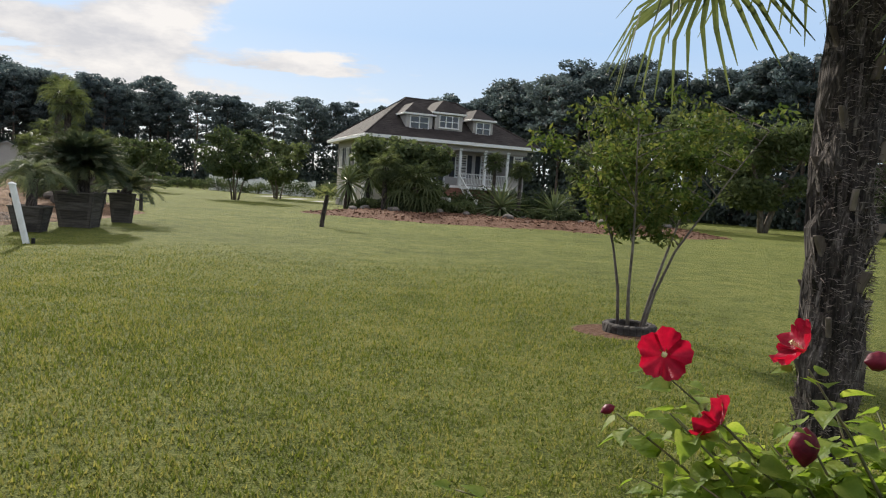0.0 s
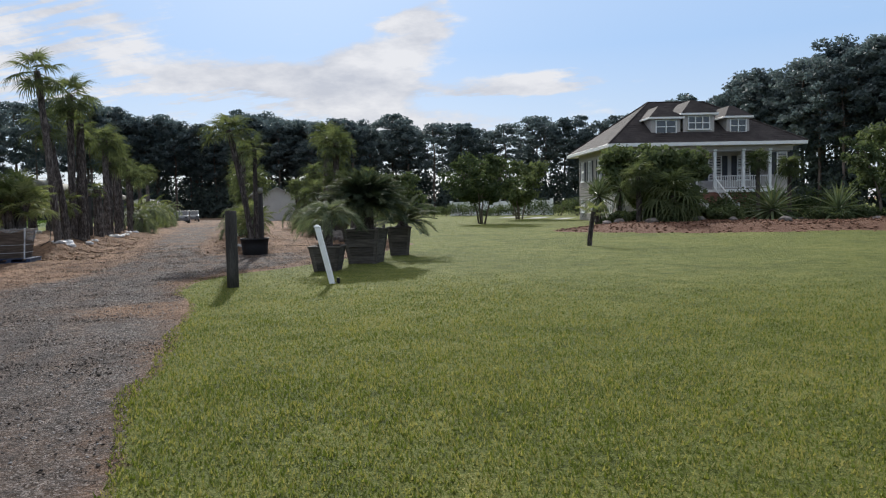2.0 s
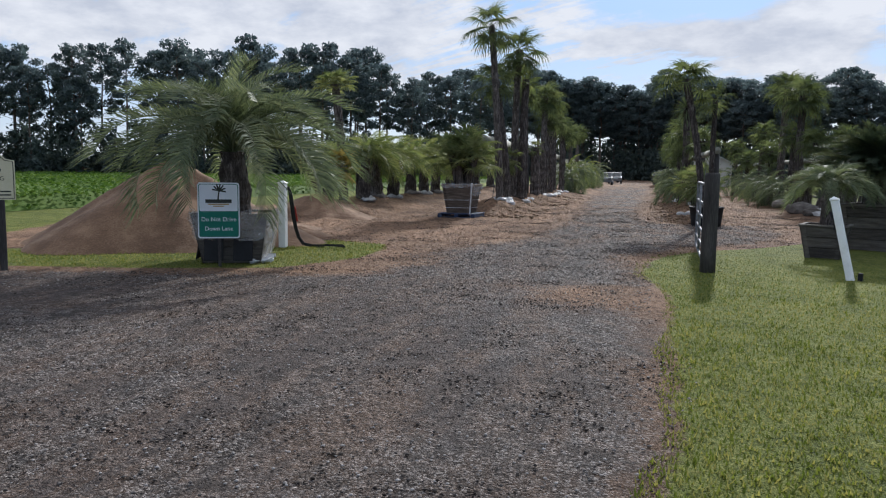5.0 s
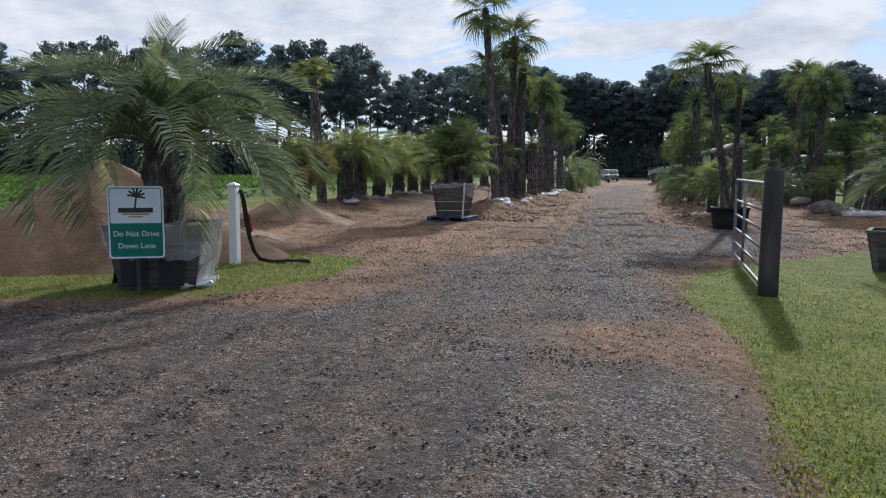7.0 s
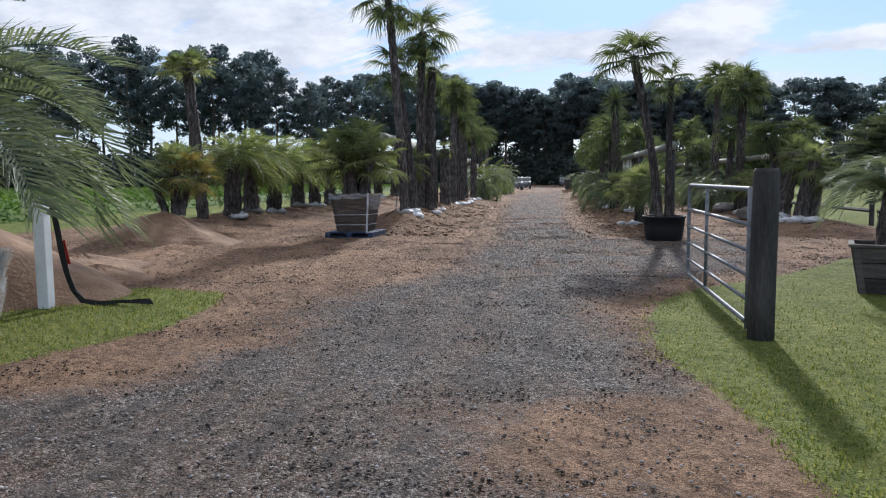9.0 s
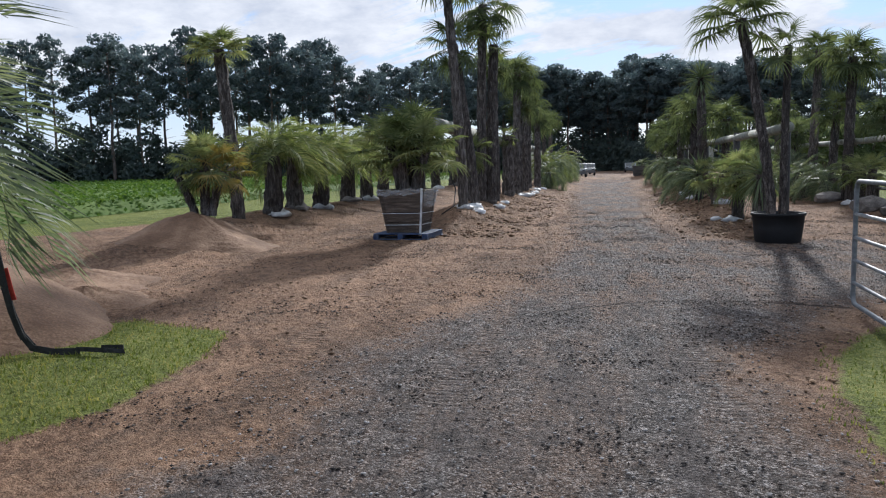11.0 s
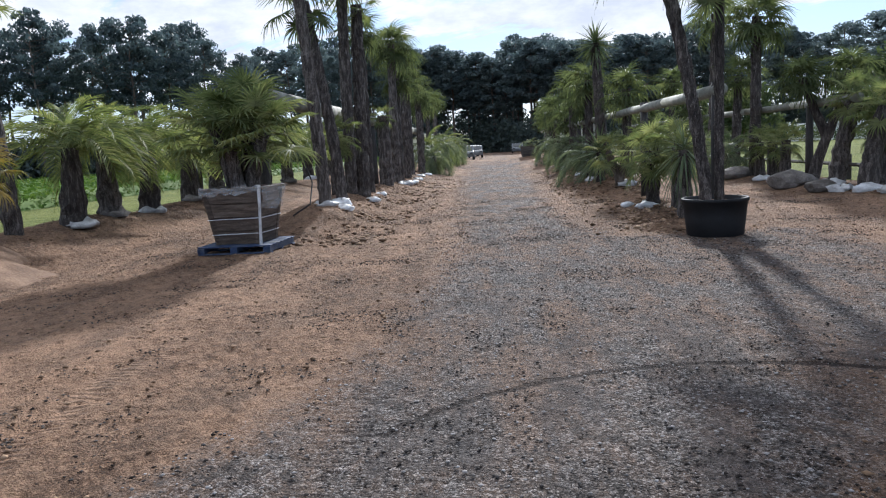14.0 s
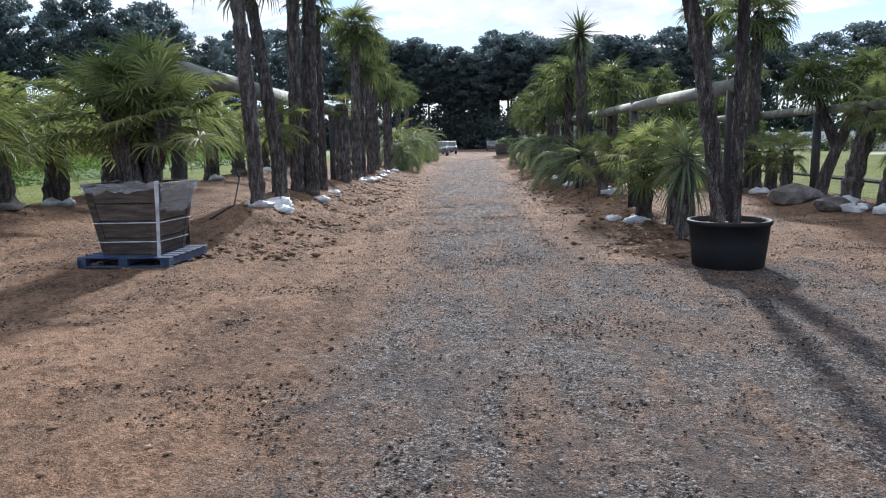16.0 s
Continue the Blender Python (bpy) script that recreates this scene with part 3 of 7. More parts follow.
def wave(x, y, f, seed):
    """Smooth irregular waves from a few sines."""
    r = np.random.RandomState(seed)
    out = 0.0
    for i in range(6):
        a, ph, k = r.uniform(0, 6.28), r.uniform(0, 6.28), f * r.uniform(0.6, 1.7)
        out = out + np.sin((x * math.cos(a) + y * math.sin(a)) * k + ph)
    return out / 6


BED = (5.0, 43.2, 12.2, 6.6)


def height(x, y):
    """The lie of the ground: level, with planted ridges along the rows and a low mulched bed."""
    x, y = np.asarray(x, float), np.asarray(y, float)
    s, l = to_lane(x, y)
    lump = 1 + 0.28 * wave(x, y, 1.6, 3)
    z = 0.0 * x
    z = z + 0.43 * np.exp(-((l + 4.1) / 0.95) ** 2) * smooth(10.8, 13.0, s) * smooth(80, 60, s) * lump
    z = z + 0.38 * np.exp(-((l - 3.5) / 0.85) ** 2) * smooth(15.5, 19.0, s) * smooth(80, 60, s) * lump
    z = z + 0.10 * np.exp(-((l - 3.2) / 0.9) ** 2) * smooth(9.5, 12.0, s) * smooth(80, 60, s) * lump
    z = z + 0.46 * np.exp(-((l + 8.9) / 1.25) ** 2) * smooth(5.0, 8.5, s) * smooth(60, 40, s) * lump
    z = z + 0.22 * np.exp(-((l - 7.8) / 1.0) ** 2) * smooth(10.0, 13.0, s) * smooth(80, 60, s) * lump
    soil = smooth(-1.0, -1.8, l) * smooth(-17, -14, l) * smooth(-2, 2, s)
    z = z + soil * (0.03 * wave(x, y, 3.0, 5) + 0.018 * wave(x, y, 9.0, 6) + 0.01 * np.abs(wave(x, y, 16.0, 7)))
    bed = ((x - BED[0]) / BED[2]) ** 2 + ((y - BED[1]) / BED[3]) ** 2
    z = z + 0.34 * smooth(1.0, 0.55, bed) * (1 + 0.3 * wave(x, y, 1.0, 8))
    return z


def gz(x, y):
    return float(height(x, y))


def inside(poly, x, y):
    """How far inside a polygon: positive within, in metres, capped."""
    x, y = np.asarray(x, float), np.asarray(y, float)
    inn = np.zeros(x.shape, bool)
    dist = np.full(x.shape, 1e9)
    n = len(poly)
    for i in range(n):
        (x0, y0), (x1, y1) = poly[i], poly[(i + 1) % n]
        cross = ((y0 > y) != (y1 > y)) & (x < (x1 - x0) * (y - y0) / ((y1 - y0) or 1e-9) + x0)
        inn ^= cross
        dx, dy = x1 - x0, y1 - y0
        k = np.clip(((x - x0) * dx + (y - y0) * dy) / (dx * dx + dy * dy + 1e-9), 0, 1)
        dist = np.minimum(dist, np.hypot(x - x0 - k * dx, y - y0 - k * dy))
    return np.where(inn, dist, -dist)


EAST_EDGE = [(-1.8, -60), (-2.0, -2), (-3.0, 2.3), (-4.2, 4.2), (-5.1, 5.5), (-5.8, 6.3), (-6.3, 7.4), (-7.0, 8.6), (-7.7, 9.7), (-9.0, 11.9), (-10.3, 13.3), (-11.0, 14.6), (-11.35, 15.6), (-11.45, 16.5), (-11.3, 17.5), (-11.0, 18.7), (-10.8, 20.2), (-10.6, 24.0), (-11.1, 29.5), lane(20, 9.4), lane(80, 9.4)]
LAWN_EAST = EAST_EDGE + [(-60, 400), (500, 400), (500, -60)]
LAWN_WEST = [(-60, -45), (-17.1, 6.1), (-15.2, 8.1), (-14.25, 9.4), (-14.5, 11.2), (-15.4, 12.4), (-16.1, 12.95), (-17.3, 12.6), (-17.6, 11.6), (-17.3, 10.8), (-19.0, 7.6), (-24, 1.5), (-75, -40)]
VERGE_WEST = [(-500, -300), (-24, 1.5), lane(-4, -11), lane(6, -15), lane(14, -14.0), lane(17, -11.5), lane(60, -11.5), lane(140, -11.5), (-500, 400)]
GRAVEL = [(-2, -40), (-1.5, -2), (-3, 2.8), (-4.2, 4.6), (-5.1, 5.9), (-7.4, 9.4), (-9.5, 12.6), (-11.6, 15.0), (-11.8, 17.5), (-11.2, 19.5), lane(6.5, 5.0), lane(9.5, 4.8), lane(9.5, 1.9), lane(12, 1.3), lane(30, 1.5), lane(140, 1.8), lane(140, -2.0), lane(30, -1.9), lane(14, -1.25), lane(8, -1.0), lane(3, -1.4), lane(0.4, -2.2), (-14.6, 12.1), (-13.6, 11.5), (-13.2, 9.9), (-14.6, 8.4), (-16.6, 6.3), (-60, -42)]
PAVING = [(-24, 88.5), (-19.3, 85.6), (-9.5, 70.4), (-8.6, 70.8), (-18.0, 86.8), (-23.5, 90.0)]


# ---- ground ----
def axis(lo, hi, f0, f1, step):
    """Coordinates that are close between f0 and f1 and widen outwards."""
    mid = list(np.arange(f0, f1 + 1e-6, step))
    out, g, p = [], step, f1
    while p < hi:
        g *= 1.13
        p += g
        out.append(min(p, hi))
    low, g, p = [], step, f0
    while p > lo:
        g *= 1.13
        p -= g
        low.append(max(p, lo))
    return np.array(low[::-1] + mid + out)


def build_ground():
    xs, ys = axis(-900, 900, -26, 3, 0.075), axis(-700, 1100, 0, 32, 0.075)
    X, Y = np.meshgrid(xs, ys)
    x, y = X.ravel(), Y.ravel()
    z = height(x, y)
    arc_c, arc_r = (-11.7, 15.3), 2.5
    ang = np.arctan2(y - arc_c[1], x - arc_c[0])
    track = np.exp(-((np.hypot(x - arc_c[0], y - arc_c[1]) - arc_r) / 0.35) ** 2) * smooth(1.45, 1.75, ang) * smooth(3.6, 3.3, ang)
    s, l = to_lane(x, y)
    open_soil = smooth(0.1, -0.5, inside(LAWN_EAST, x, y)) * smooth(0.1, -0.5, inside(LAWN_WEST, x, y)) * smooth(-16, -13, l)
    grain = np.random.RandomState(77).normal(0, 1, len(x))
    z = z + open_soil * (0.009 * wave(x, y, 19.0, 71) + 0.006 * wave(x, y, 33.0, 72) + 0.0035 * grain) * (0.6 + 0.6 * smooth(0.5, -2.0, l))
    dug = (np.exp(-((l + 3.2) / 1.0) ** 2) + np.exp(-((l - 2.7) / 0.8) ** 2)) * smooth(9.0, 11.0, s) * smooth(60, 45, s)
    z = z + dug * (0.07 * wave(x, y, 4.2, 81) + 0.045 * wave(x, y, 9.5, 82) + 0.03 * np.abs(wave(x, y, 17.0, 83)))
    tread = 0 * x
    for l0, bend in ((-0.95, 0.25), (-2.6, 0.4), (0.75, -0.2), (-4.6, 0.7)):
        tread = np.maximum(tread, smooth(0.17, 0.1, np.abs(l - l0 - bend * np.sin(s * 0.35 + l0))) * smooth(-5, -3, s) * smooth(16, 12, s) * smooth(-0.3, 0.3, wave(x, y, 0.8, 73)))
    z = z - 0.012 * tread
    nx, ny = len(xs), len(ys)
    i = np.arange(nx * ny).reshape(ny, nx)
    faces = np.stack([i[:-1, :-1], i[:-1, 1:], i[1:, 1:], i[1:, :-1]], -1).reshape(-1, 4)
    me = bpy.data.meshes.new("ground")
    me.vertices.add(len(x))
    me.vertices.foreach_set("co", np.stack([x, y, z], 1).ravel())
    me.loops.add(faces.size)
    me.loops.foreach_set("vertex_index", faces.ravel())
    me.polygons.add(len(faces))
    me.polygons.foreach_set("loop_start", np.arange(0, faces.size, 4))
    me.polygons.foreach_set("use_smooth", np.ones(len(faces), bool))
    me.update()
    soft = lambda d, w: smooth(-w, w, d)
    lawn = np.maximum(np.maximum(soft(inside(LAWN_EAST, x, y), 0.3), soft(inside(LAWN_WEST, x, y), 0.3)), soft(inside(VERGE_WEST, x, y), 0.5))
    grav = soft(inside(GRAVEL, x, y) - 0.25, 1.1)
    bed = ((x - BED[0]) / BED[2]) ** 2 + ((y - BED[1]) / BED[3]) ** 2
    mulch = smooth(1.12, 0.9, bed + 0.12 * wave(x, y, 0.8, 11))
    ring = smooth(0.62, 0.35, np.hypot((x - 2.15) / 1.25, y - 9.15))
    mulch = np.maximum(mulch, ring)
    lawn = lawn * (1 - mulch)
    bare = np.exp(-(((x + 9.6) / 1.0) ** 2 + ((y - 11.2) / 0.9) ** 2)) + 0.9 * np.exp(-(((x + 14.3) / 0.9) ** 2 + ((y - 11.6) / 1.1) ** 2))
    grav = grav * (1 - np.clip(bare, 0, 1))
    pav = soft(inside(PAVING, x, y), 0.3)
    one = np.ones_like(x)
    for nm, cols in (("cover", (lawn, grav, mulch, one)), ("cover2", (pav, np.clip(track, 0, 1), tread, smooth(-1.0, 5.0, s)))):
        at = me.color_attributes.new(nm, "FLOAT_COLOR", "POINT")
        at.data.foreach_set("color", np.stack(cols, 1).ravel())
    me.materials.append(M["ground"])
    ob = new("ground", me)
    tagged(ob, "mown lawn, grey gravel lane and bare tan soil", "ground", kind="structure")


build_ground()


def scatter_mesh(name, mat, verts, faces_per, label, category):
    """One mesh of many alike small pieces: verts is (pieces, corners, 3)."""
    n, k, _ = verts.shape
    me = bpy.data.meshes.new(name)
    fl = np.concatenate([np.arange(n)[:, None] * k + np.array(f)[None, :] for f in faces_per], 1)
    size = len(faces_per[0])
    fl = fl.reshape(-1, size)
    me.vertices.add(n * k)
    me.vertices.foreach_set("co", verts.reshape(-1))
    me.loops.add(fl.size)
    me.loops.foreach_set("vertex_index", fl.ravel())
    me.polygons.add(len(fl))
    me.polygons.foreach_set("loop_start", np.arange(0, fl.size, size))
    me.update()
    me.materials.append(mat)
    return tagged(new(name, me), label, category, kind="stuff")


def build_grass():
    r = np.random.RandomState(4)
    pts = []
    while sum(len(p) for p in pts) < 170000:
        x, y = r.uniform(-11.8, 5.0, 40000), r.uniform(0.5, 19.0, 40000)
        keep = (inside(LAWN_EAST, x, y) > -0.12 + 0.14 * wave(x, y, 2.5, 21)) & (np.hypot((x - 2.15) / 1.25, y - 9.15) > 0.5)
        near = np.hypot(x + 3.5, y - 4.0)
        keep &= r.uniform(0, 1, 40000) < np.clip(5.0 / (near + 1.5), 0, 1) * smooth(5.0, 1.5, x) * smooth(19.0, 10.0, y)
        pts.append(np.stack([x[keep], y[keep]], 1))
    west = np.stack([r.uniform(-19, -14, 30000), r.uniform(6.5, 13.2, 30000)], 1)
    west = west[inside(LAWN_WEST, west[:, 0], west[:, 1]) > -0.05 + 0.12 * wave(west[:, 0], west[:, 1], 2.5, 22)][:14000]
    p = np.concatenate(pts + [west])
    n = len(p)
    a, lean = r.uniform(0, 6.28, n), r.uniform(0.2, 1.1, n)
    h = r.uniform(0.012, 0.046, n) * (1 + 0.35 * wave(p[:, 0], p[:, 1], 1.3, 31))
    w = r.uniform(0.004, 0.009, n)
    z = height(p[:, 0], p[:, 1])
    d = np.stack([np.cos(a), np.sin(a)], 1)
    base = np.concatenate([p, z[:, None] - 0.004], 1)
    side = np.stack([-d[:, 1] * w, d[:, 0] * w, 0 * w], 1)
    tip = base + np.stack([d[:, 0] * h * lean, d[:, 1] * h * lean, h], 1)
    scatter_mesh("grass", M["grass"], np.stack([base - side, base + side, tip], 1), [(0, 1, 2)], "short mown green lawn grass", "grass")


build_grass()


def build_stones(name, mat, n, region, size, label, seed, power=2.2):
    r = np.random.RandomState(seed)
    x, y = region(r, n)
    n = len(x)
    s = size[0] + (size[1] - size[0]) * r.uniform(0, 1, n) ** power
    o = np.array([(1, 0, 0), (0, 1, 0), (-1, 0, 0), (0, -1, 0), (0, 0, 1), (0, 0, -1)], float)
    v = o[None] * (0.6 + 0.6 * r.uniform(0, 1, (n, 6, 1))) * s[:, None, None]
    v[:, :, 2] *= 0.5
    a = r.uniform(0, 6.28, n)
    c, k = np.cos(a)[:, None], np.sin(a)[:, None]
    vx, vy = v[:, :, 0] * c - v[:, :, 1] * k, v[:, :, 0] * k + v[:, :, 1] * c
    v = np.stack([vx + x[:, None], vy + y[:, None], v[:, :, 2] + (height(x, y) + s * 0.2 + 0.006)[:, None]], 2)
    f = [(0, 1, 4), (1, 2, 4), (2, 3, 4), (3, 0, 4), (1, 0, 5), (2, 1, 5), (3, 2, 5), (0, 3, 5)]
    scatter_mesh(name, mat, v, f, label, "gravel")


def on_gravel(r, n):
    t = r.uniform(0, 1, n) ** 1.3
    x, y = r.uniform(-20, -3, n * 3), r.uniform(2, 30, n * 3)
    keep = (inside(GRAVEL, x, y) > 0.15 + 0.3 * wave(x, y, 1.5, 41)) & (wave(x, y, 0.9, 44) > -0.35)
    return x[keep][:n], y[keep][:n]


def on_tracks(r, n):
    x, y = r.uniform(-24, -3, n * 9), r.uniform(2, 30, n * 9)
    s, l = to_lane(x, y)
    clump = wave(x, y, 2.6, 46) + 0.7 * wave(x, y, 7.0, 47) + 0.5 * wave(x, y, 17.0, 48)
    keep = (inside(LAWN_EAST, x, y) < 0) & (inside(LAWN_WEST, x, y) < 0) & (l > -6) & (clump > 0.42 + 0.25 * r.uniform(-1, 1, n * 9))
    return x[keep][:n], y[keep][:n]


def on_bed(r, n):
    a, q = r.uniform(0, 6.28, n), np.sqrt(r.uniform(0, 1.02, n))
    return BED[0] + np.cos(a) * q * BED[2], BED[1] + np.sin(a) * q * BED[3]


def on_soil(r, n):
    x, y = r.uniform(-30, -9, n * 3), r.uniform(9, 40, n * 3)
    s, l = to_lane(x, y)
    keep = (inside(GRAVEL, x, y) < 0.4) & (inside(LAWN_EAST, x, y) < 0) & (inside(LAWN_WEST, x, y) < 0) & (l > -11) & (s > -1)
    return x[keep][:n], y[keep][:n]


def on_ridges(r, n):
    s, l = r.uniform(9.5, 34, n), np.where(r.uniform(0, 1, n) < 0.5, -3.0 + r.normal(0, 0.5, n), 2.7 + r.normal(0, 0.5, n))
    return ORIGIN.x + ALONG.x * s + ACROSS.x * l, ORIGIN.y + ALONG.y * s + ACROSS.y * l


build_stones("ridge_clods", M["clod"], 5200, on_ridges, (0.01, 0.085), "lumps of dug tan soil along the planted ridges", 53, 3.0)
build_stones("soil_crumbs", M["crumb"], 44000, on_tracks, (0.005, 0.019), "dark crumbs of damp soil strewn over the lane", 54, 3.0)
build_stones("mulch_chips", M["mulch"], 7000, on_bed, (0.02, 0.11), "coarse red-brown mulch and clods in the bed", 55, 3.0)
build_stones("gravel", M["pebble"], 52000, on_gravel, (0.004, 0.018), "loose grey gravel stones on the lane", 51, 3.2)
build_stones("soil_clods", M["clod"], 16000, on_soil, (0.005, 0.034), "loose clods of tan soil beside the lane", 52, 3.5)


# ---- foliage ----
def leaf_cloud(rnd, centres, per, spread, size, flat=0.8):
    """Many small leaf blades round the centres, as (blades, 4, 3)."""
    c = np.repeat(np.array(centres), per, 0)
    n = len(c)
    d = rnd.normal(0, 1, (n, 3))
    d /= np.linalg.norm(d, axis=1)[:, None] + 1e-9
    rad = rnd.uniform(0, 1, (n, 1)) ** 0.45
    sp = np.repeat(np.broadcast_to(np.array(spread, float).reshape(-1, 1 if np.ndim(spread) < 2 else 3), (len(centres), 1 if np.ndim(spread) < 2 else 3)), per, 0)
    p = c + d * rad * sp * np.array([1, 1, flat])
    a = rnd.normal(0, 1, (n, 3)); a /= np.linalg.norm(a, axis=1)[:, None]
    b = np.cross(a, rnd.normal(0, 1, (n, 3))); b /= np.linalg.norm(b, axis=1)[:, None] + 1e-9
    s = size * rnd.uniform(0.6, 1.4, (n, 1))
    return np.stack([p - a * s, p + b * s * 0.45, p + a * s, p - b * s * 0.45], 1)


def cloud_mesh(name, mat, blades):
    n = len(blades)
    me = bpy.data.meshes.new(name)
    me.vertices.add(n * 4)
    me.vertices.foreach_set("co", blades.reshape(-1))
    me.loops.add(n * 4)
    me.loops.foreach_set("vertex_index", np.arange(n * 4))
    me.polygons.add(n)
    me.polygons.foreach_set("loop_start", np.arange(0, n * 4, 4))
    me.update()
    me.materials.append(mat)
    return me


def make_pine(seed):
    r = np.random.RandomState(seed)
    rr = random.Random(seed)
    h = 19.0
    tr = Build()
    wob = [(r.uniform(-0.25, 0.25) * i / 6, r.uniform(-0.25, 0.25) * i / 6, h * i / 7) for i in range(8)]
    tr.tube(wob, [0.24 * (1 - 0.8 * i / 7) for i in range(8)], 7)
    cs, sp = [], []
    low = r.uniform(0.44, 0.55)
    for k in range(34):
        f = low + (1 - low) * (k / 33) ** 0.85
        reach = (1.1 + 2.7 * math.sin(math.pi * min(1, (f - low) / (1 - low) * 0.85 + 0.12))) * r.uniform(0.45, 1.05)
        a = k * 2.4 + r.uniform(-0.5, 0.5)
        z = h * f
        tip = (math.cos(a) * reach, math.sin(a) * reach, z + r.uniform(-0.2, 0.7))
        tr.tube([(0, 0, z - 0.5), tip], [0.05, 0.015], 3, False)
        cs.append(tip); sp.append(r.uniform(0.75, 1.35))
    for k in range(5):
        a, f = r.uniform(0, 6.28), r.uniform(0.28, low)
        tip = (math.cos(a) * 1.6, math.sin(a) * 1.6, h * f)
        tr.tube([(0, 0, h * f - 0.3), tip], [0.04, 0.012], 3, False)
    t = thing("pine_tree", Matrix(), "tall dark pine with a bare trunk and ragged crown", "tree", "pines round the field")
    part("trunk", tr, M["pine_bark"], t)
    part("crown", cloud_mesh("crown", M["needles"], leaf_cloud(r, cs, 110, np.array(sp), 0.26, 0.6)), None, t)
    return t


TREELINE = [(-150, -30), (-128, 20), (-115, 47), (-104, 80), (-103, 112), (-98, 136), (-78, 131), (-66, 133), (-48, 137), (-28, 145), (-10, 146), (4, 128), (16, 106), (25, 96), (38, 80), (56, 62), (80, 38)]

BACKLINE = [(-116, 128), (-104, 148), (-76, 152), (-56, 156)]


def along_line(line, gap, rnd, wide):
    out = []
    for (x0, y0), (x1, y1) in zip(line, line[1:]):
        d = math.hypot(x1 - x0, y1 - y0)
        for k in range(max(1, int(d / gap))):
            f = (k + rnd.random()) * gap / d
            if f > 1:
                continue
            nx, ny = -(y1 - y0) / d, (x1 - x0) / d
            o = rnd.uniform(0, wide)
            out.append((x0 + (x1 - x0) * f + nx * -o * SIDE, y0 + (y1 - y0) * f - ny * o * SIDE))
    return out


SIDE = -1.0


def plant_pines():
    rnd = random.Random(8)
    kinds = [make_pine(s) for s in (1, 2, 3, 4, 5)]
    spots = [(-106 + 2.5 * i + rnd.uniform(-1, 1), 133 + 0.4 * i + rnd.uniform(-2, 6)) for i in range(19)] + [(9 + 1.7 * i + rnd.uniform(-1, 1), 124 - 2.4 * i + rnd.uniform(-1, 5)) for i in range(20)] + along_line(TREELINE, 3.0, rnd, 9) + along_line(BACKLINE, 4.0, rnd, 8) + along_line(TREELINE, 6.5, rnd, 22)
    spots = spots[:298]
    for i, (x, y) in enumerate(spots):
        k = kinds[i % 5]
        # the wood stands taller in the west and beside the house than across the lane's end
        rise = np.interp(math.degrees(math.atan2(x + 8, y - 8)), (-90, -77, -64, -55, -50, -46, -40, -36, -33.5, -30.4, -26, -20, -12, -5, 2, 6, 10, 16, 40), (7.4, 7.6, 9.0, 9.0, 7.6, 7.4, 7.7, 6.9, 5.9, 7.3, 6.3, 6.8, 6.6, 6.2, 6.7, 7.5, 8.6, 10.2, 10.6))
        s = (1.5 + math.hypot(x + 8, y - 8) * math.tan(math.radians(rise))) / 19.0 * rnd.choice((0.8, 0.9, 0.96, 1.0, 1.05))
        wide = max(0.8, s) * (1.28 if x > -80 or y > 118 else 1.0)
        m = pose(x, y, -0.1, 0, 0, rnd.uniform(0, 360)) @ Matrix.Diagonal((wide * rnd.uniform(0.85, 1.12), wide * rnd.uniform(0.85, 1.1), s, 1))
        if i < 5:
            k.matrix_world = m
        else:
            o = copy_thing(k, m)
            o.matrix_world = m
    r = np.random.RandomState(3)
    cs = []
    for (x, y) in along_line(TREELINE, 1.15, rnd, 7) + along_line(BACKLINE, 0.8, rnd, 5):
        hgt = r.uniform(4.5, 8.5) if x < -85 and y < 120 else r.uniform(4.0, 9.5)
        for k in range(8 if x < -85 and y < 120 else 9):
            cs.append((x + r.uniform(-1, 1), y + r.uniform(-1, 1), hgt * r.uniform(0.15, 0.95)))
        cs += [(x + r.uniform(-1, 1), y + r.uniform(-1, 1), r.uniform(0.3, 2.2)) for k in range(4)]
    me = cloud_mesh("woodland_undergrowth", M["understory"], leaf_cloud(r, cs, 58, np.array([1.6]), 0.36, 0.9))
    tagged(new("woodland_undergrowth", me), "dark leafy undergrowth along the foot of the pines", "undergrowth", kind="stuff")


plant_pines()


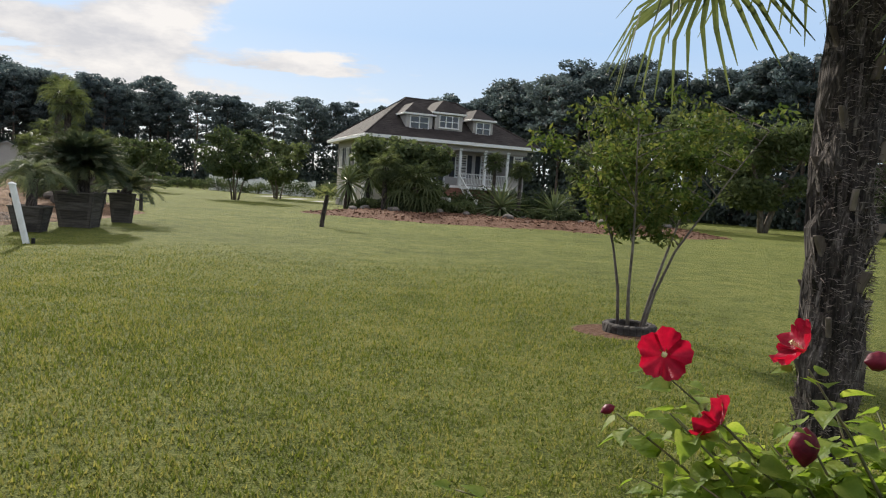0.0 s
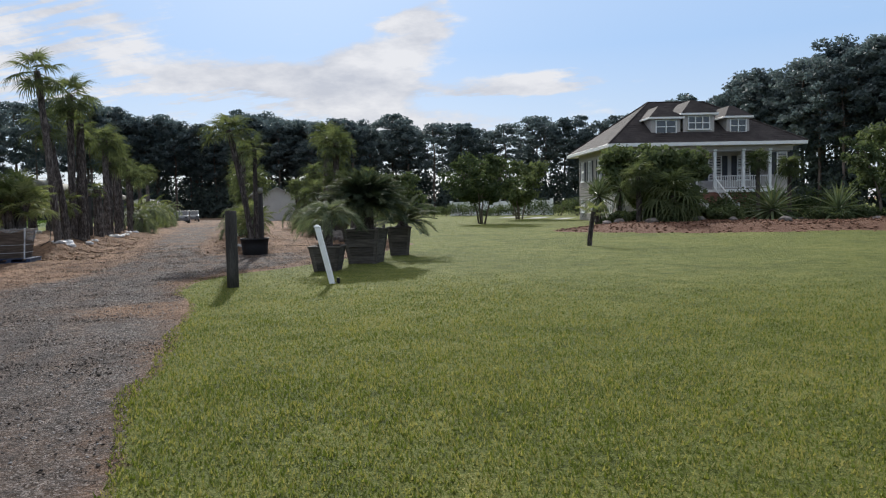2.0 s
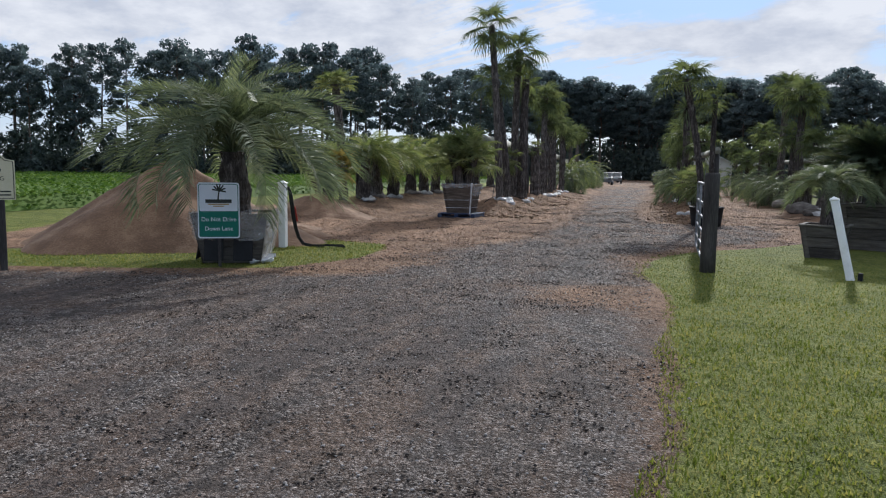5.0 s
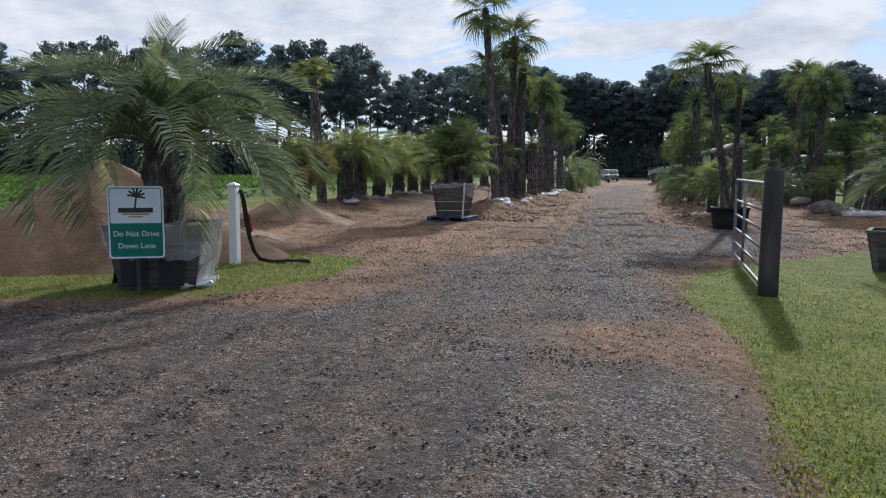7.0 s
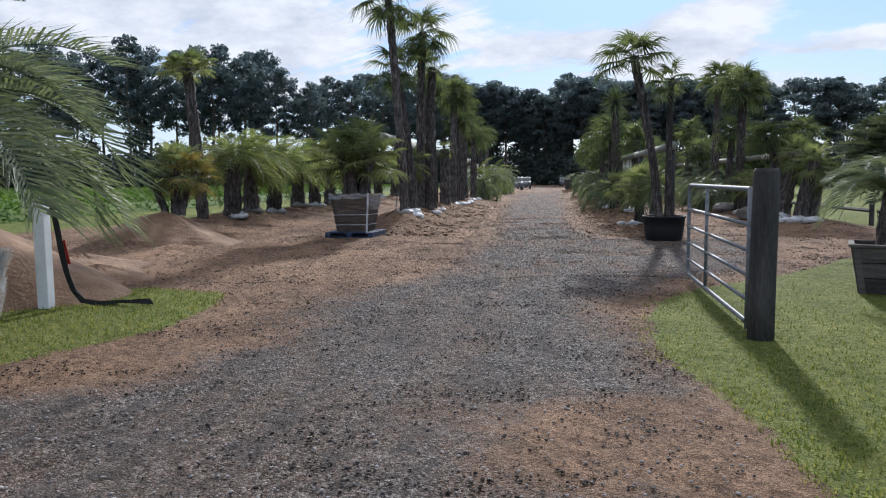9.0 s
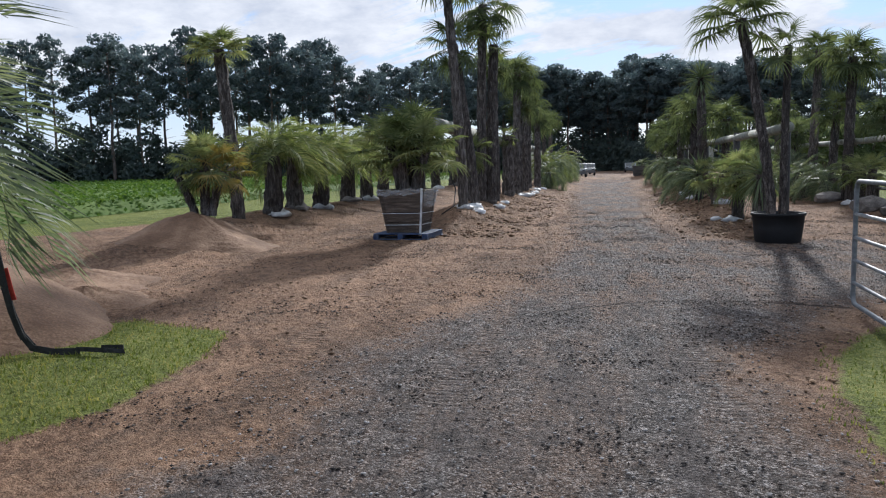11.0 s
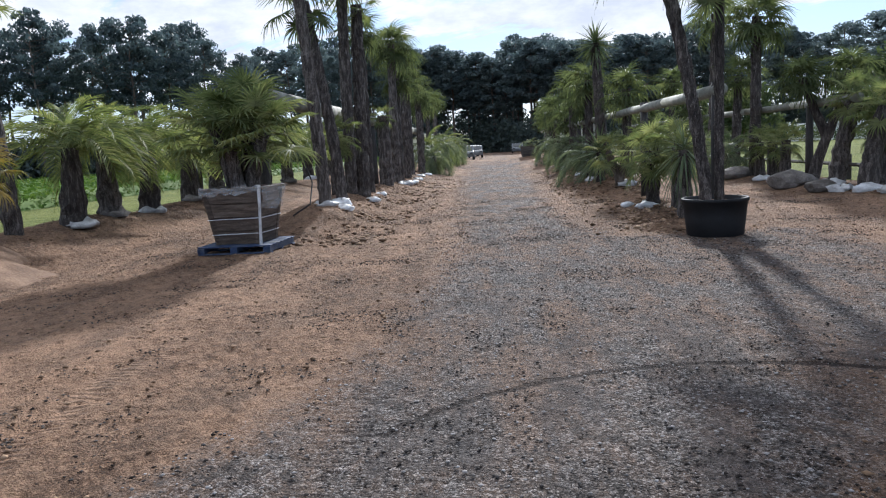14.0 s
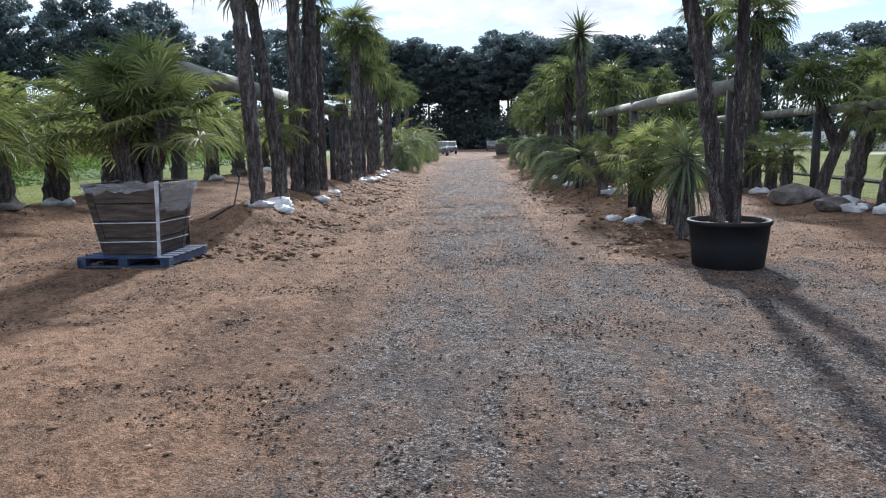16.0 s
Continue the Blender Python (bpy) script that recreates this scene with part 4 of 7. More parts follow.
def broad_tree(name, x, y, h, width, stems, clear, mat, label, seed, blades=5200, size=0.16, bark="bark", group=""):
    """A many-stemmed tree: tapered limbs and a gappy crown of clumps."""
    r = np.random.RandomState(seed)
    rr = random.Random(seed)
    z0 = gz(x, y)
    t = thing(name, pose(x, y, z0 - 0.03), label, "tree", group)
    cs, sp = [], []
    for k in range(stems):
        a = 2 * math.pi * (k + rr.uniform(-0.2, 0.2)) / stems
        if stems == 5 and h < 4:
            a = (-0.5, 0.3, 1.4, 2.8, 4.3)[k]
        foot = Vector((math.cos(a), math.sin(a), 0)) * (0.05 * h * 0.3 * min(stems - 1, 3))
        pts, p = [foot], foot
        out = width * 0.5 * (rr.uniform(0.6, 0.95) * (1.25 if k < 2 else 0.75) if stems == 5 else rr.uniform(0.35, 0.75))
        for i in range(1, 6):
            f = i / 5
            p = foot + Vector((math.cos(a) * out * f ** 1.5 + rr.uniform(-0.05, 0.05) * h * 0.2, math.sin(a) * out * f ** 1.5 + rr.uniform(-0.05, 0.05) * h * 0.2, h * 0.86 * f))
            pts.append(p)
        base = 0.0072 * h if stems == 5 else 0.011 * h + 0.02 if stems > 2 else 0.03 * h
        stem = part("stem" if stems > 1 else "trunk", Build().tube(pts, [base * (1 - 0.8 * i / 5) for i in range(6)], 7, jitter=0.15, rnd=rr), M[bark], t, smooth=True)
        for b in range(9 if stems > 2 else 22):
            f = clear / h + (0.95 - clear / h) * rr.random()
            i = min(4, int(f * 5 / 0.86 * 0.86))
            q = pts[min(5, i)].lerp(pts[min(5, i + 1)], f * 5 % 1)
            ba = a + rr.uniform(-1.6, 1.6) if stems > 2 else rr.uniform(0, 6.28)
            rest = width * 0.5 * math.sqrt(max(0.06, 1 - ((q.z - (clear + h) / 2) / ((h - clear) * 0.56)) ** 2)) * rr.uniform(0.35, 1.0)
            e = Vector((math.cos(ba) * rest, math.sin(ba) * rest, min(h, q.z + rr.uniform(0.02, 0.16) * h)))
            part("limb", Build().tube([q, q.lerp(e, 0.5) + Vector((0, 0, 0.03 * h)), e], [base * 0.35, base * 0.22, base * 0.08], 4, False), M[bark], stem, smooth=True)
            for c in (0.55, 0.8, 1.0):
                cs.append(tuple(q.lerp(e, c))); sp.append(width * rr.uniform(0.055, 0.12))
        cs.append(tuple(pts[-1])); sp.append(width * 0.1)
    per = max(6, blades // len(cs))
    part("crown", cloud_mesh("crown", mat, leaf_cloud(r, cs, per, np.array(sp), size, 0.75)), None, t)
    return t


broad_tree("crape_myrtle", -15.2, 58.7, 5.5, 6.6, 4, 1.5, M["leaf_dark"], "round-headed crape myrtle standing in the lawn", 11, 5200, 0.17, group="lawn trees")
broad_tree("crape_myrtle", -14.8, 73.0, 6.0, 7.0, 4, 1.5, M["leaf_dark"], "round-headed crape myrtle beside the driveway", 12, 5200, 0.2, group="lawn trees")
broad_tree("crape_myrtle", -27.0, 72.0, 5.0, 6.0, 4, 1.2, M["leaf_dark"], "round-headed crape myrtle at the back of the lawn", 13, 4200, 0.2, group="lawn trees")
broad_tree("crape_myrtle", -33.5, 84.0, 5.4, 7.0, 4, 1.2, M["leaf_dark"], "round-headed crape myrtle at the back of the lawn", 14, 4200, 0.22, group="lawn trees")
broad_tree("oak_tree", -2.2, 50.2, 5.0, 7.4, 5, 1.2, M["leaf_dark"], "wide dark green tree in front of the house", 15, 17000, 0.19)
broad_tree("oak_tree", 16.5, 62.0, 9.6, 12.5, 1, 2.0, M["leaf_dark"], "broad dark green oak in the lawn", 16, 11000, 0.24, group="oaks")
broad_tree("oak_tree", 27.0, 60.0, 9.0, 11.5, 2, 2.0, M["leaf_dark"], "broad green oak in the lawn", 17, 11000, 0.23, group="oaks")
broad_tree("oak_tree", 36.5, 56.0, 9.2, 11.5, 2, 2.0, M["leaf_dark"], "broad green oak in the lawn", 18, 9000, 0.24, group="oaks")
broad_tree("small_tree", 10.2, 47.8, 4.6, 4.4, 3, 1.0, M["leaf_dark"], "small green tree at the back of the mulched bed", 19, 3800, 0.14)
NEAR_TREE = broad_tree("young_tree", 2.25, 9.2, 3.0, 2.5, 5, 1.25, M["leaf_lit"], "young many-stemmed tree with bright green leaves in the lawn", 20, 8000, 0.04, "pale_bark")
rim = Build()
rnd = random.Random(2)
for k in range(26):
    a = k * 2 * math.pi / 26
    rim.box((0.09, 0.08, 0.13), pose(0.27 * math.cos(a), 0.27 * math.sin(a), 0.04, rnd.uniform(-12, 12), rnd.uniform(-12, 12), math.degrees(a)), 0.015)
edging = thing("tree_ring", pose(2.25, 9.2, gz(2.25, 9.2)), "low ring of dark edging blocks round the tree", "edging")
part("ring", rim, M["wood_dark"], edging)


# ---- palms ----
def fan_leaf(seed, blades=30, length=0.62, petiole=0.55, span=290, droop=0.5, width=0.022):
    """A fan leaf in its own frame: the stalk runs along +x, the blade opens at its end."""
    r = random.Random(seed)
    b = Build()
    b.tube([(0, 0, 0), (petiole * 0.5, 0, 0.02), (petiole, 0, 0.0)], [0.013, 0.009, 0.006], 4, False)
    for k in range(blades):
        a = radians(-span / 2 + span * k / (blades - 1) + r.uniform(-2, 2))
        ln = length * (0.72 + 0.28 * math.cos(a * 0.55)) * r.uniform(0.9, 1.08)
        d = Vector((math.cos(a), math.sin(a), 0))
        s = Vector((-math.sin(a), math.cos(a), 0))
        o = Vector((petiole, 0, 0))
        dr = droop * r.uniform(0.6, 1.5)
        pts = [o + d * ln * f + Vector((0, 0, 0.10 * ln * math.sin(f * 2.2) - dr * ln * f ** 3)) for f in (0.03, 0.35, 0.68, 1.0)]
        ws = [width * 0.35, width, width * 0.8, 0.002]
        vs = []
        for p, w in zip(pts, ws):
            vs += [tuple(p - s * w), tuple(p - Vector((0, 0, w * 0.7))), tuple(p + s * w)]
        fs = []
        for i in range(3):
            j = i * 3
            fs += [(j, j + 1, j + 4, j + 3), (j + 1, j + 2, j + 5, j + 4)]
        b.add(vs, fs)
    return b


def feather_leaf(seed, pairs=44, length=1.7, arch=1.0, leaflet=0.42, vee=0.55, width=0.012, hang=0.22):
    """A feather leaf in its own frame: it rises along +x and arches down."""
    r = random.Random(seed)
    b = Build()
    pts, p, a = [], Vector((0, 0, 0)), 0.0
    n = 14
    for i in range(n + 1):
        pts.append(p.copy())
        a = -arch * 1.9 * (i / n) ** 1.25
        p = p + Vector((math.cos(a), 0, math.sin(a))) * (length / n)
    b.tube(pts, [0.02 * (1 - 0.9 * i / n) for i in range(n + 1)], 4, False)
    for k in range(pairs):
        f = 0.16 + 0.84 * k / pairs
        i = min(n - 1, int(f * n))
        q = pts[i].lerp(pts[i + 1], f * n - i)
        t = (pts[i + 1] - pts[i]).normalized()
        up = Vector((0, 1, 0)).cross(t) * -1
        for sd in (-1, 1):
            ln = leaflet * (0.55 + 0.45 * math.sin(math.pi * min(1, 0.15 + f * 0.8))) * r.uniform(0.85, 1.1)
            d = (t * 0.75 + Vector((0, sd * 0.75, 0)) + up * vee * r.uniform(0.6, 1.3)).normalized()
            m1 = q + d * ln * 0.5
            m2 = q + d * ln + Vector((0, 0, -hang * ln * r.uniform(0.3, 1.6)))
            w = t * width
            b.add([tuple(q - w * 0.6), tuple(q + w * 0.6), tuple(m1 + w), tuple(m1 - w), tuple(m2)], [(0, 1, 2, 3), (3, 2, 4)])
    return b


def sword_leaf(length=0.6, width=0.018, droop=0.15):
    b = Build()
    vs = []
    for f, w in ((0, 0.7), (0.3, 1.0), (0.7, 0.7), (1, 0.03)):
        z = -droop * length * f * f
        vs += [(f * length, -w * width, z), (f * length, 0, z - w * width * 0.6), (f * length, w * width, z)]
    fs = []
    for i in range(3):
        j = i * 3
        fs += [(j, j + 1, j + 4, j + 3), (j + 1, j + 2, j + 5, j + 4)]
    return b.add(vs, fs)


LEAF = {}
for i in range(3):
    LEAF["fan", i] = fan_leaf(i + 1, 28, 0.62, 0.55, 290, 0.45, 0.02).mesh("frond", M["fan"])
    LEAF["fan_near", i] = fan_leaf(i + 51, 34, 0.56, 0.55, 290, 0.5, 0.0155).mesh("frond", M["fan"])
    LEAF["fan_pale", i] = fan_leaf(i + 21, 22, 0.42, 0.5, 280, 0.3, 0.0175).mesh("frond", M["fan_pale"])
    LEAF["fan_dry", i] = fan_leaf(i + 31, 28, 0.4, 0.42, 270, 0.4, 0.014).mesh("frond", M["fan_dry"])
    LEAF["fan_far", i] = fan_leaf(i + 41, 22, 0.6, 0.45, 290, 0.55, 0.022).mesh("frond", M["fan"])
    LEAF["feather", i] = feather_leaf(i + 5, 50, 2.28, 0.92 + 0.2 * i, 0.52, 0.5, 0.0135, 0.4).mesh("frond", M["feather"])
    LEAF["feather_s", i] = feather_leaf(i + 8, 27, 1.5, 0.72 + 0.25 * i, 0.46, 0.35, 0.018, 0.6).mesh("frond", M["feather_yel"])
    LEAF["feather_g", i] = feather_leaf(i + 12, 36, 1.4, 0.95 + 0.2 * i, 0.42, 0.35, 0.013, 0.6).mesh("frond", M["feather"])
    LEAF["sago", i] = feather_leaf(i + 16, 56, 1.5, 0.3 + 0.2 * i, 0.3, width=0.012).mesh("frond", M["feather_dark"])
    LEAF["sword", i] = sword_leaf(0.62 + 0.12 * i, 0.026).mesh("leaf", M["yucca"])
    LEAF["skirt", i] = sword_leaf(0.75, 0.012, 0.25).mesh("dry_leaf", M["yucca"])


def palm_trunk(h, r0, r1, lean, seed, sides=11, shag=1.0):
    """A fibrous trunk with the stubs of old leaf stalks standing off it."""
    rr = random.Random(seed)
    n = max(8, int(h * 9))
    b = Build()
    lx, ly = lean
    at = lambda f: Vector((lx * f ** 1.4, ly * f ** 1.4, h * f))
    b.tube([at(i / n) for i in range(n + 1)], [(r0 + (r1 - r0) * i / n) * (1 + 0.04 * math.sin(i * 2.1) + rr.uniform(-0.06, 0.06)) for i in range(n + 1)], sides, jitter=0.22 * shag, rnd=rr)
    for k in range(int(h * 85 * shag)):
        f = (k + rr.random()) / (h * 85 * shag)
        a = k * 2.39996
        p = at(f)
        rad = (r0 + (r1 - r0) * f) * 0.93
        d = Vector((math.cos(a), math.sin(a), 0))
        s = Vector((-d.y, d.x, 0)) * rr.uniform(0.005, 0.017)
        q = p + d * rad
        ln = rr.uniform(0.05, 0.15)
        e = q + d * rr.uniform(0.008, 0.035) + Vector((0, 0, ln * (1 if rr.random() < 0.75 else -1)))
        b.add([tuple(q - s), tuple(q + s), tuple(e + s * 0.4), tuple(e - s * 0.4)], [(0, 1, 2, 3)])
    return b, at(1.0)


def crown(parent, top, kind, n, scale, low, high, seed, name="frond", squash=0.0):
    """n leaves round the top, from nearly upright in the middle to hanging at the foot."""
    rr = random.Random(seed)
    for k in range(n):
        f = (k + 0.5) / n
        el = high + (low - high) * f ** 0.85 + rr.uniform(-9, 9)
        az = k * 137.5 + rr.uniform(-14, 14)
        sc = scale * (0.72 + 0.28 * min(1, f * 1.8)) * rr.uniform(0.9, 1.1)
        m = Matrix.Translation(top + Vector((0, 0, 0.12 * scale * (0.5 - f)))) @ pose(0, 0, 0, 0, 0, az) @ pose(0, 0, 0, rr.uniform(-14, 14), -el, 0) @ Matrix.Diagonal((sc, sc, sc, 1))
        part(name, LEAF[kind, k % 3], None, parent, m=m)


def palm(name, x, y, h, head, kind, n, scale, label, seed, r0=0.13, r1=0.1, lean=(0, 0), low=-55, high=80, z=None, group="", shag=1.0, trunk_mat="fibre"):
    z0 = gz(x, y) if z is None else z
    t = thing(name, pose(x, y, z0 - 0.04), label, "palm", group)
    tr, top = palm_trunk(h, r0, r1, lean, seed, shag=shag)
    part("trunk", tr, M[trunk_mat], t)
    crown(t, top, kind, n, scale, low, high, seed + 100)
    return t


def yucca(name, x, y, h, label, seed, heads=1, z=None, n=70, scale=1.0, r0=0.1):
    rr = random.Random(seed)
    t = thing(name, pose(x, y, (gz(x, y) if z is None else z) - 0.03), label, "yucca")
    tr, top = palm_trunk(h, r0, r0 * 0.8, (rr.uniform(-0.1, 0.1), rr.uniform(-0.1, 0.1)), seed)
    part("trunk", tr, M["fibre"], t)
    crown(t, top, "sword", n, scale, -75, 85, seed + 5, "leaf")
    return t


def root_bag(x, y, r, seed, m="bag", label="white woven bag round a palm's root ball"):
    rr = random.Random(seed)
    b = Build()
    n, k = 12, 6
    prof = [(0.95, -0.08), (1.05, 0.12), (0.98, 0.3), (0.75, 0.42), (0.45, 0.47), (0.05, 0.45)]
    vs = []
    for pr, pz in prof:
        for j in range(n):
            a = 2 * math.pi * j / n
            q = r * pr * (0.85 + 0.2 * math.sin(3 * a + seed) + rr.uniform(-0.16, 0.16))
            vs.append((math.cos(a) * q, math.sin(a) * q, r * pz * (0.85 + 0.25 * math.cos(2 * a + seed) + rr.uniform(-0.2, 0.2))))
    b.add(vs, [(i * n + j, i * n + (j + 1) % n, (i + 1) * n + (j + 1) % n, (i + 1) * n + j) for i in range(k - 1) for j in range(n)])
    ob = part("root_bag", b, M[m], smooth=True)
    ob.matrix_world = pose(x, y, gz(x, y), 0, 0, seed * 40)
    tagged(ob, label, "root bag", "bagged root balls")


# ---- the palm by the start, and the hibiscus ----
START_PALM = palm("windmill_palm", 1.25, 3.1, 2.66, 0, "fan_near", 11, 0.86, "shaggy windmill palm with a rough brown trunk beside the lawn", 61, 0.1, 0.098, (-0.02, 0.03), -22, 45, shag=2.6)


def hair_mat(parent, h, r, seed):
    """Matted brown fibres and pale stalk stubs standing off a trunk."""
    rr = random.Random(seed)
    b = Build()
    for k in range(8500):
        a, z = rr.uniform(0, 6.28), rr.uniform(0.0, h)
        d, w = Vector((math.cos(a), math.sin(a), 0)), Vector((-math.sin(a), math.cos(a), 0))
        q = d * r * rr.uniform(0.9, 1.02) + Vector((0, 0, z))
        e = q + d * rr.uniform(0.006, 0.03) + w * rr.uniform(-0.045, 0.045) + Vector((0, 0, rr.uniform(-0.025, 0.015)))
        v = Vector((0, 0, rr.uniform(0.001, 0.0022)))
        b.add([tuple(q - v), tuple(q + v), tuple(e)], [(0, 1, 2)])
    part("fibre_mat", b, M["hair"], parent, "matted brown trunk fibres")
    stub = Build().box((0.04, 0.018, 0.075), Matrix(((1, 0, 0.5, 0), (0, 1, 0, 0), (0, 0, 1, 0), (0, 0, 0, 1))), 0.003).mesh("stalk_stub", M["bark"])
    for k in range(46):
        a, z = k * 137.5, h * (k + 0.5) / 46
        part("stalk_stub", stub, None, parent, "pale cut leaf stalk", m=pose(0, 0, z, 0, 0, a) @ Matrix.Translation((r * 1.02, 0, 0)))


hair_mat(START_PALM, 2.6, 0.1, 62)


def petal_flower(name, parent, at, facing, size, mat):
    """An open flower: five broad ruffled petals round a pistil."""
    d = Vector(facing).normalized()
    u = d.orthogonal().normalized()
    v = d.cross(u)
    b = Build()
    for k in range(5):
        a0 = 2 * math.pi * k / 5
        grid = []
        for i in range(9):
            f = i / 8
            for j in range(11):
                g = j / 10 - 0.5
                a = a0 + g * (1.5 - 0.1 * f)
                rad = size * (0.1 + 0.9 * f) * (1 - 0.24 * (abs(g) * 2) ** 2.4 * f + 0.04 * math.sin(g * 23 + k) * f)
                lift = size * (0.5 * f ** 1.5 + 0.14 * math.sin(g * 13 + k * 2) * f * f + 0.05 * math.sin(g * 31 + f * 9) * f + 0.12 * g)
                grid.append(tuple((u * math.cos(a) + v * math.sin(a)) * rad + d * lift))
        b.add(grid, [(i * 11 + j, i * 11 + j + 1, (i + 1) * 11 + j + 1, (i + 1) * 11 + j) for i in range(8) for j in range(10)])
    fl = part(name, b, mat, parent, "wide open red flower", True, Matrix.Translation(at))
    p = Build().tube([(0, 0, 0), tuple(d * size * 0.25), tuple(d * size * 0.5)], [size * 0.05, size * 0.045, size * 0.06], 6)
    for k in range(16):
        q = d * size * (0.2 + 0.02 * k)
        a = k * 2.4
        e = q + (u * math.cos(a) + v * math.sin(a)) * size * 0.1
        p.tube([q, e], [size * 0.012, size * 0.02], 3)
    part("pistil", p, M["pistil"], fl, "cream pistil")
    c = Build()
    for k in range(6):
        a = 2 * math.pi * k / 6
        r1 = (u * math.cos(a) + v * math.sin(a))
        r2 = (u * math.cos(a + 0.5) + v * math.sin(a + 0.5))
        c.add([tuple(-d * size * 0.12), tuple(r1 * size * 0.2 - d * size * 0.05), tuple(r2 * size * 0.26 + d * size * 0.06)], [(0, 1, 2)])
    part("calyx", c, M["leaf_hib"], fl, "green calyx")


def bud(parent, at, d, size):
    d = Vector(d).normalized()
    u = d.orthogonal().normalized(); v = d.cross(u)
    b = Build()
    prof = [(0.02, 0), (0.28, 0.25), (0.36, 0.55), (0.26, 0.85), (0.02, 1.15)]
    n = 9
    vs = []
    for pr, pz in prof:
        for j in range(n):
            a = 2 * math.pi * j / n + pz
            vs.append(tuple((u * math.cos(a) + v * math.sin(a)) * size * pr * (1 + 0.12 * (j % 2)) + d * size * pz))
    b.add(vs, [(i * n + j, i * n + (j + 1) % n, (i + 1) * n + (j + 1) % n, (i + 1) * n + j) for i in range(4) for j in range(n)])
    part("bud", b, M["bud"], parent, "dark red furled flower", True, Matrix.Translation(at))


def heart_leaf(size, seed):
    """A toothed heart-shaped leaf, folded on its midrib, along +x."""
    r = random.Random(seed)
    out = [(0.0, 0.0), (-0.1, 0.25), (0.02, 0.42), (0.22, 0.46), (0.42, 0.38), (0.62, 0.26), (0.82, 0.11), (1.0, 0.0)]
    b = Build()
    vs, fs = [], []
    for x, w in out:
        z = -0.22 * x * x
        vs += [(x * size, 0, z * size), (x * size, w * size * r.uniform(0.92, 1.05), (z + w * 0.3) * size), (x * size, -w * size * r.uniform(0.92, 1.05), (z + w * 0.3) * size)]
    for i in range(len(out) - 1):
        j = i * 3
        fs += [(j, j + 3, j + 4, j + 1), (j, j + 2, j + 5, j + 3)]
    return b.add(vs, fs)


HEART = [heart_leaf(0.1, i).mesh("leaf", M["leaf_hib"], True) for i in range(3)]


def hibiscus():
    rr = random.Random(5)
    K, EYE0 = 1.29, Vector((-0.258, 0.464, 1.49))
    out = lambda p: EYE0 + (Vector(p) - EYE0) * K
    t = thing("hibiscus", pose(1.0, 2.19, 0), "hibiscus shrub with large red flowers and light green leaves", "flowering shrub")
    o = Vector((1.0, 2.19, 0))
    tips = [((0.235, 1.93, 1.17), 1), ((0.46, 1.79, 1.22), 1), ((0.34, 1.86, 1.06), 1), ((0.15, 1.92, 1.08), 0), ((0.46, 1.77, 1.1), 0), ((-0.16, 1.98, 0.88), 0), ((0.16, 1.93, 0.88), 0), ((0.58, 1.9, 1.12), 0), ((0.62, 1.75, 1.0), 0), ((0.3, 1.98, 0.9), 0), ((0.5, 2.05, 1.0), 0), ((0.7, 1.95, 1.05), 0), ((0.38, 1.75, 0.88), 0), ((0.55, 1.7, 0.9), 0), ((0.25, 1.8, 0.82), 0)]
    tips += [((rr.uniform(0.22, 0.75), rr.uniform(1.65, 2.1), rr.uniform(0.84, 1.12)), 0) for _ in range(17)] + [((rr.uniform(0.42, 0.8), rr.uniform(1.6, 2.0), rr.uniform(0.8, 1.1)), 0) for _ in range(12)] + [((-0.2, 1.86, 0.87), 0), ((-0.24, 1.92, 0.85), 0)]
    for i, (tip, fl) in enumerate(tips):
        e = out(tip) - o
        foot = Vector((rr.uniform(-0.12, 0.12), rr.uniform(-0.1, 0.1), 0))
        mid = foot.lerp(e, 0.45) + Vector((0.05, 0.02, 0.2))
        st = Build()
        pts = [foot, foot.lerp(mid, 0.5) + Vector((0, 0, 0.05)), mid, mid.lerp(e, 0.6) + Vector((0, 0, 0.02)), e]
        st.tube(pts, [0.009, 0.008, 0.0055, 0.0036, 0.002], 6, rnd=rr)
        stem = part("stem", st, M["stem"], t, smooth=True)
        for k in range(26):
            f = 0.42 + 0.58 * k / 25
            q = pts[2].lerp(pts[4], (f - 0.42) / 0.58)
            sc = 1.2 * rr.uniform(0.4, 0.95) * (1.15 - 0.45 * (k / 25))
            part("leaf", HEART[k % 3], None, stem, m=Matrix.Translation(q + Vector((rr.uniform(-0.02, 0.02), rr.uniform(-0.02, 0.02), 0))) @ pose(0, 0, 0, rr.uniform(-35, 35), rr.uniform(-25, 45), k * 137 + rr.uniform(-30, 30)) @ Matrix.Translation((0.03, 0, 0)) @ Matrix.Diagonal((sc, sc, sc, 1)))
    petal_flower("flower", t, out((0.235, 1.92, 1.205)) - o, (-0.25, -0.85, 0.25), 0.07, M["petal"])
    petal_flower("flower", t, out((0.45, 1.8, 1.255)) - o, (-0.75, 0.1, 0.45), 0.066, M["petal"])
    petal_flower("flower", t, out((0.33, 1.85, 1.09)) - o, (-0.4, 0.4, 0.3), 0.07, M["petal"])
    bud(t, out((0.145, 1.92, 1.095)) - o, (-0.6, 0, -0.3), 0.036)
    bud(t, out((0.46, 1.78, 1.115)) - o, (0.1, 0.1, -0.9), 0.09)
    bud(t, out((0.53, 1.74, 1.25)) - o, (0.8, 0, 0.1), 0.065)
    bud(t, out((0.16, 1.91, 0.9)) - o, (0.7, 0, -0.2), 0.052)


hibiscus()


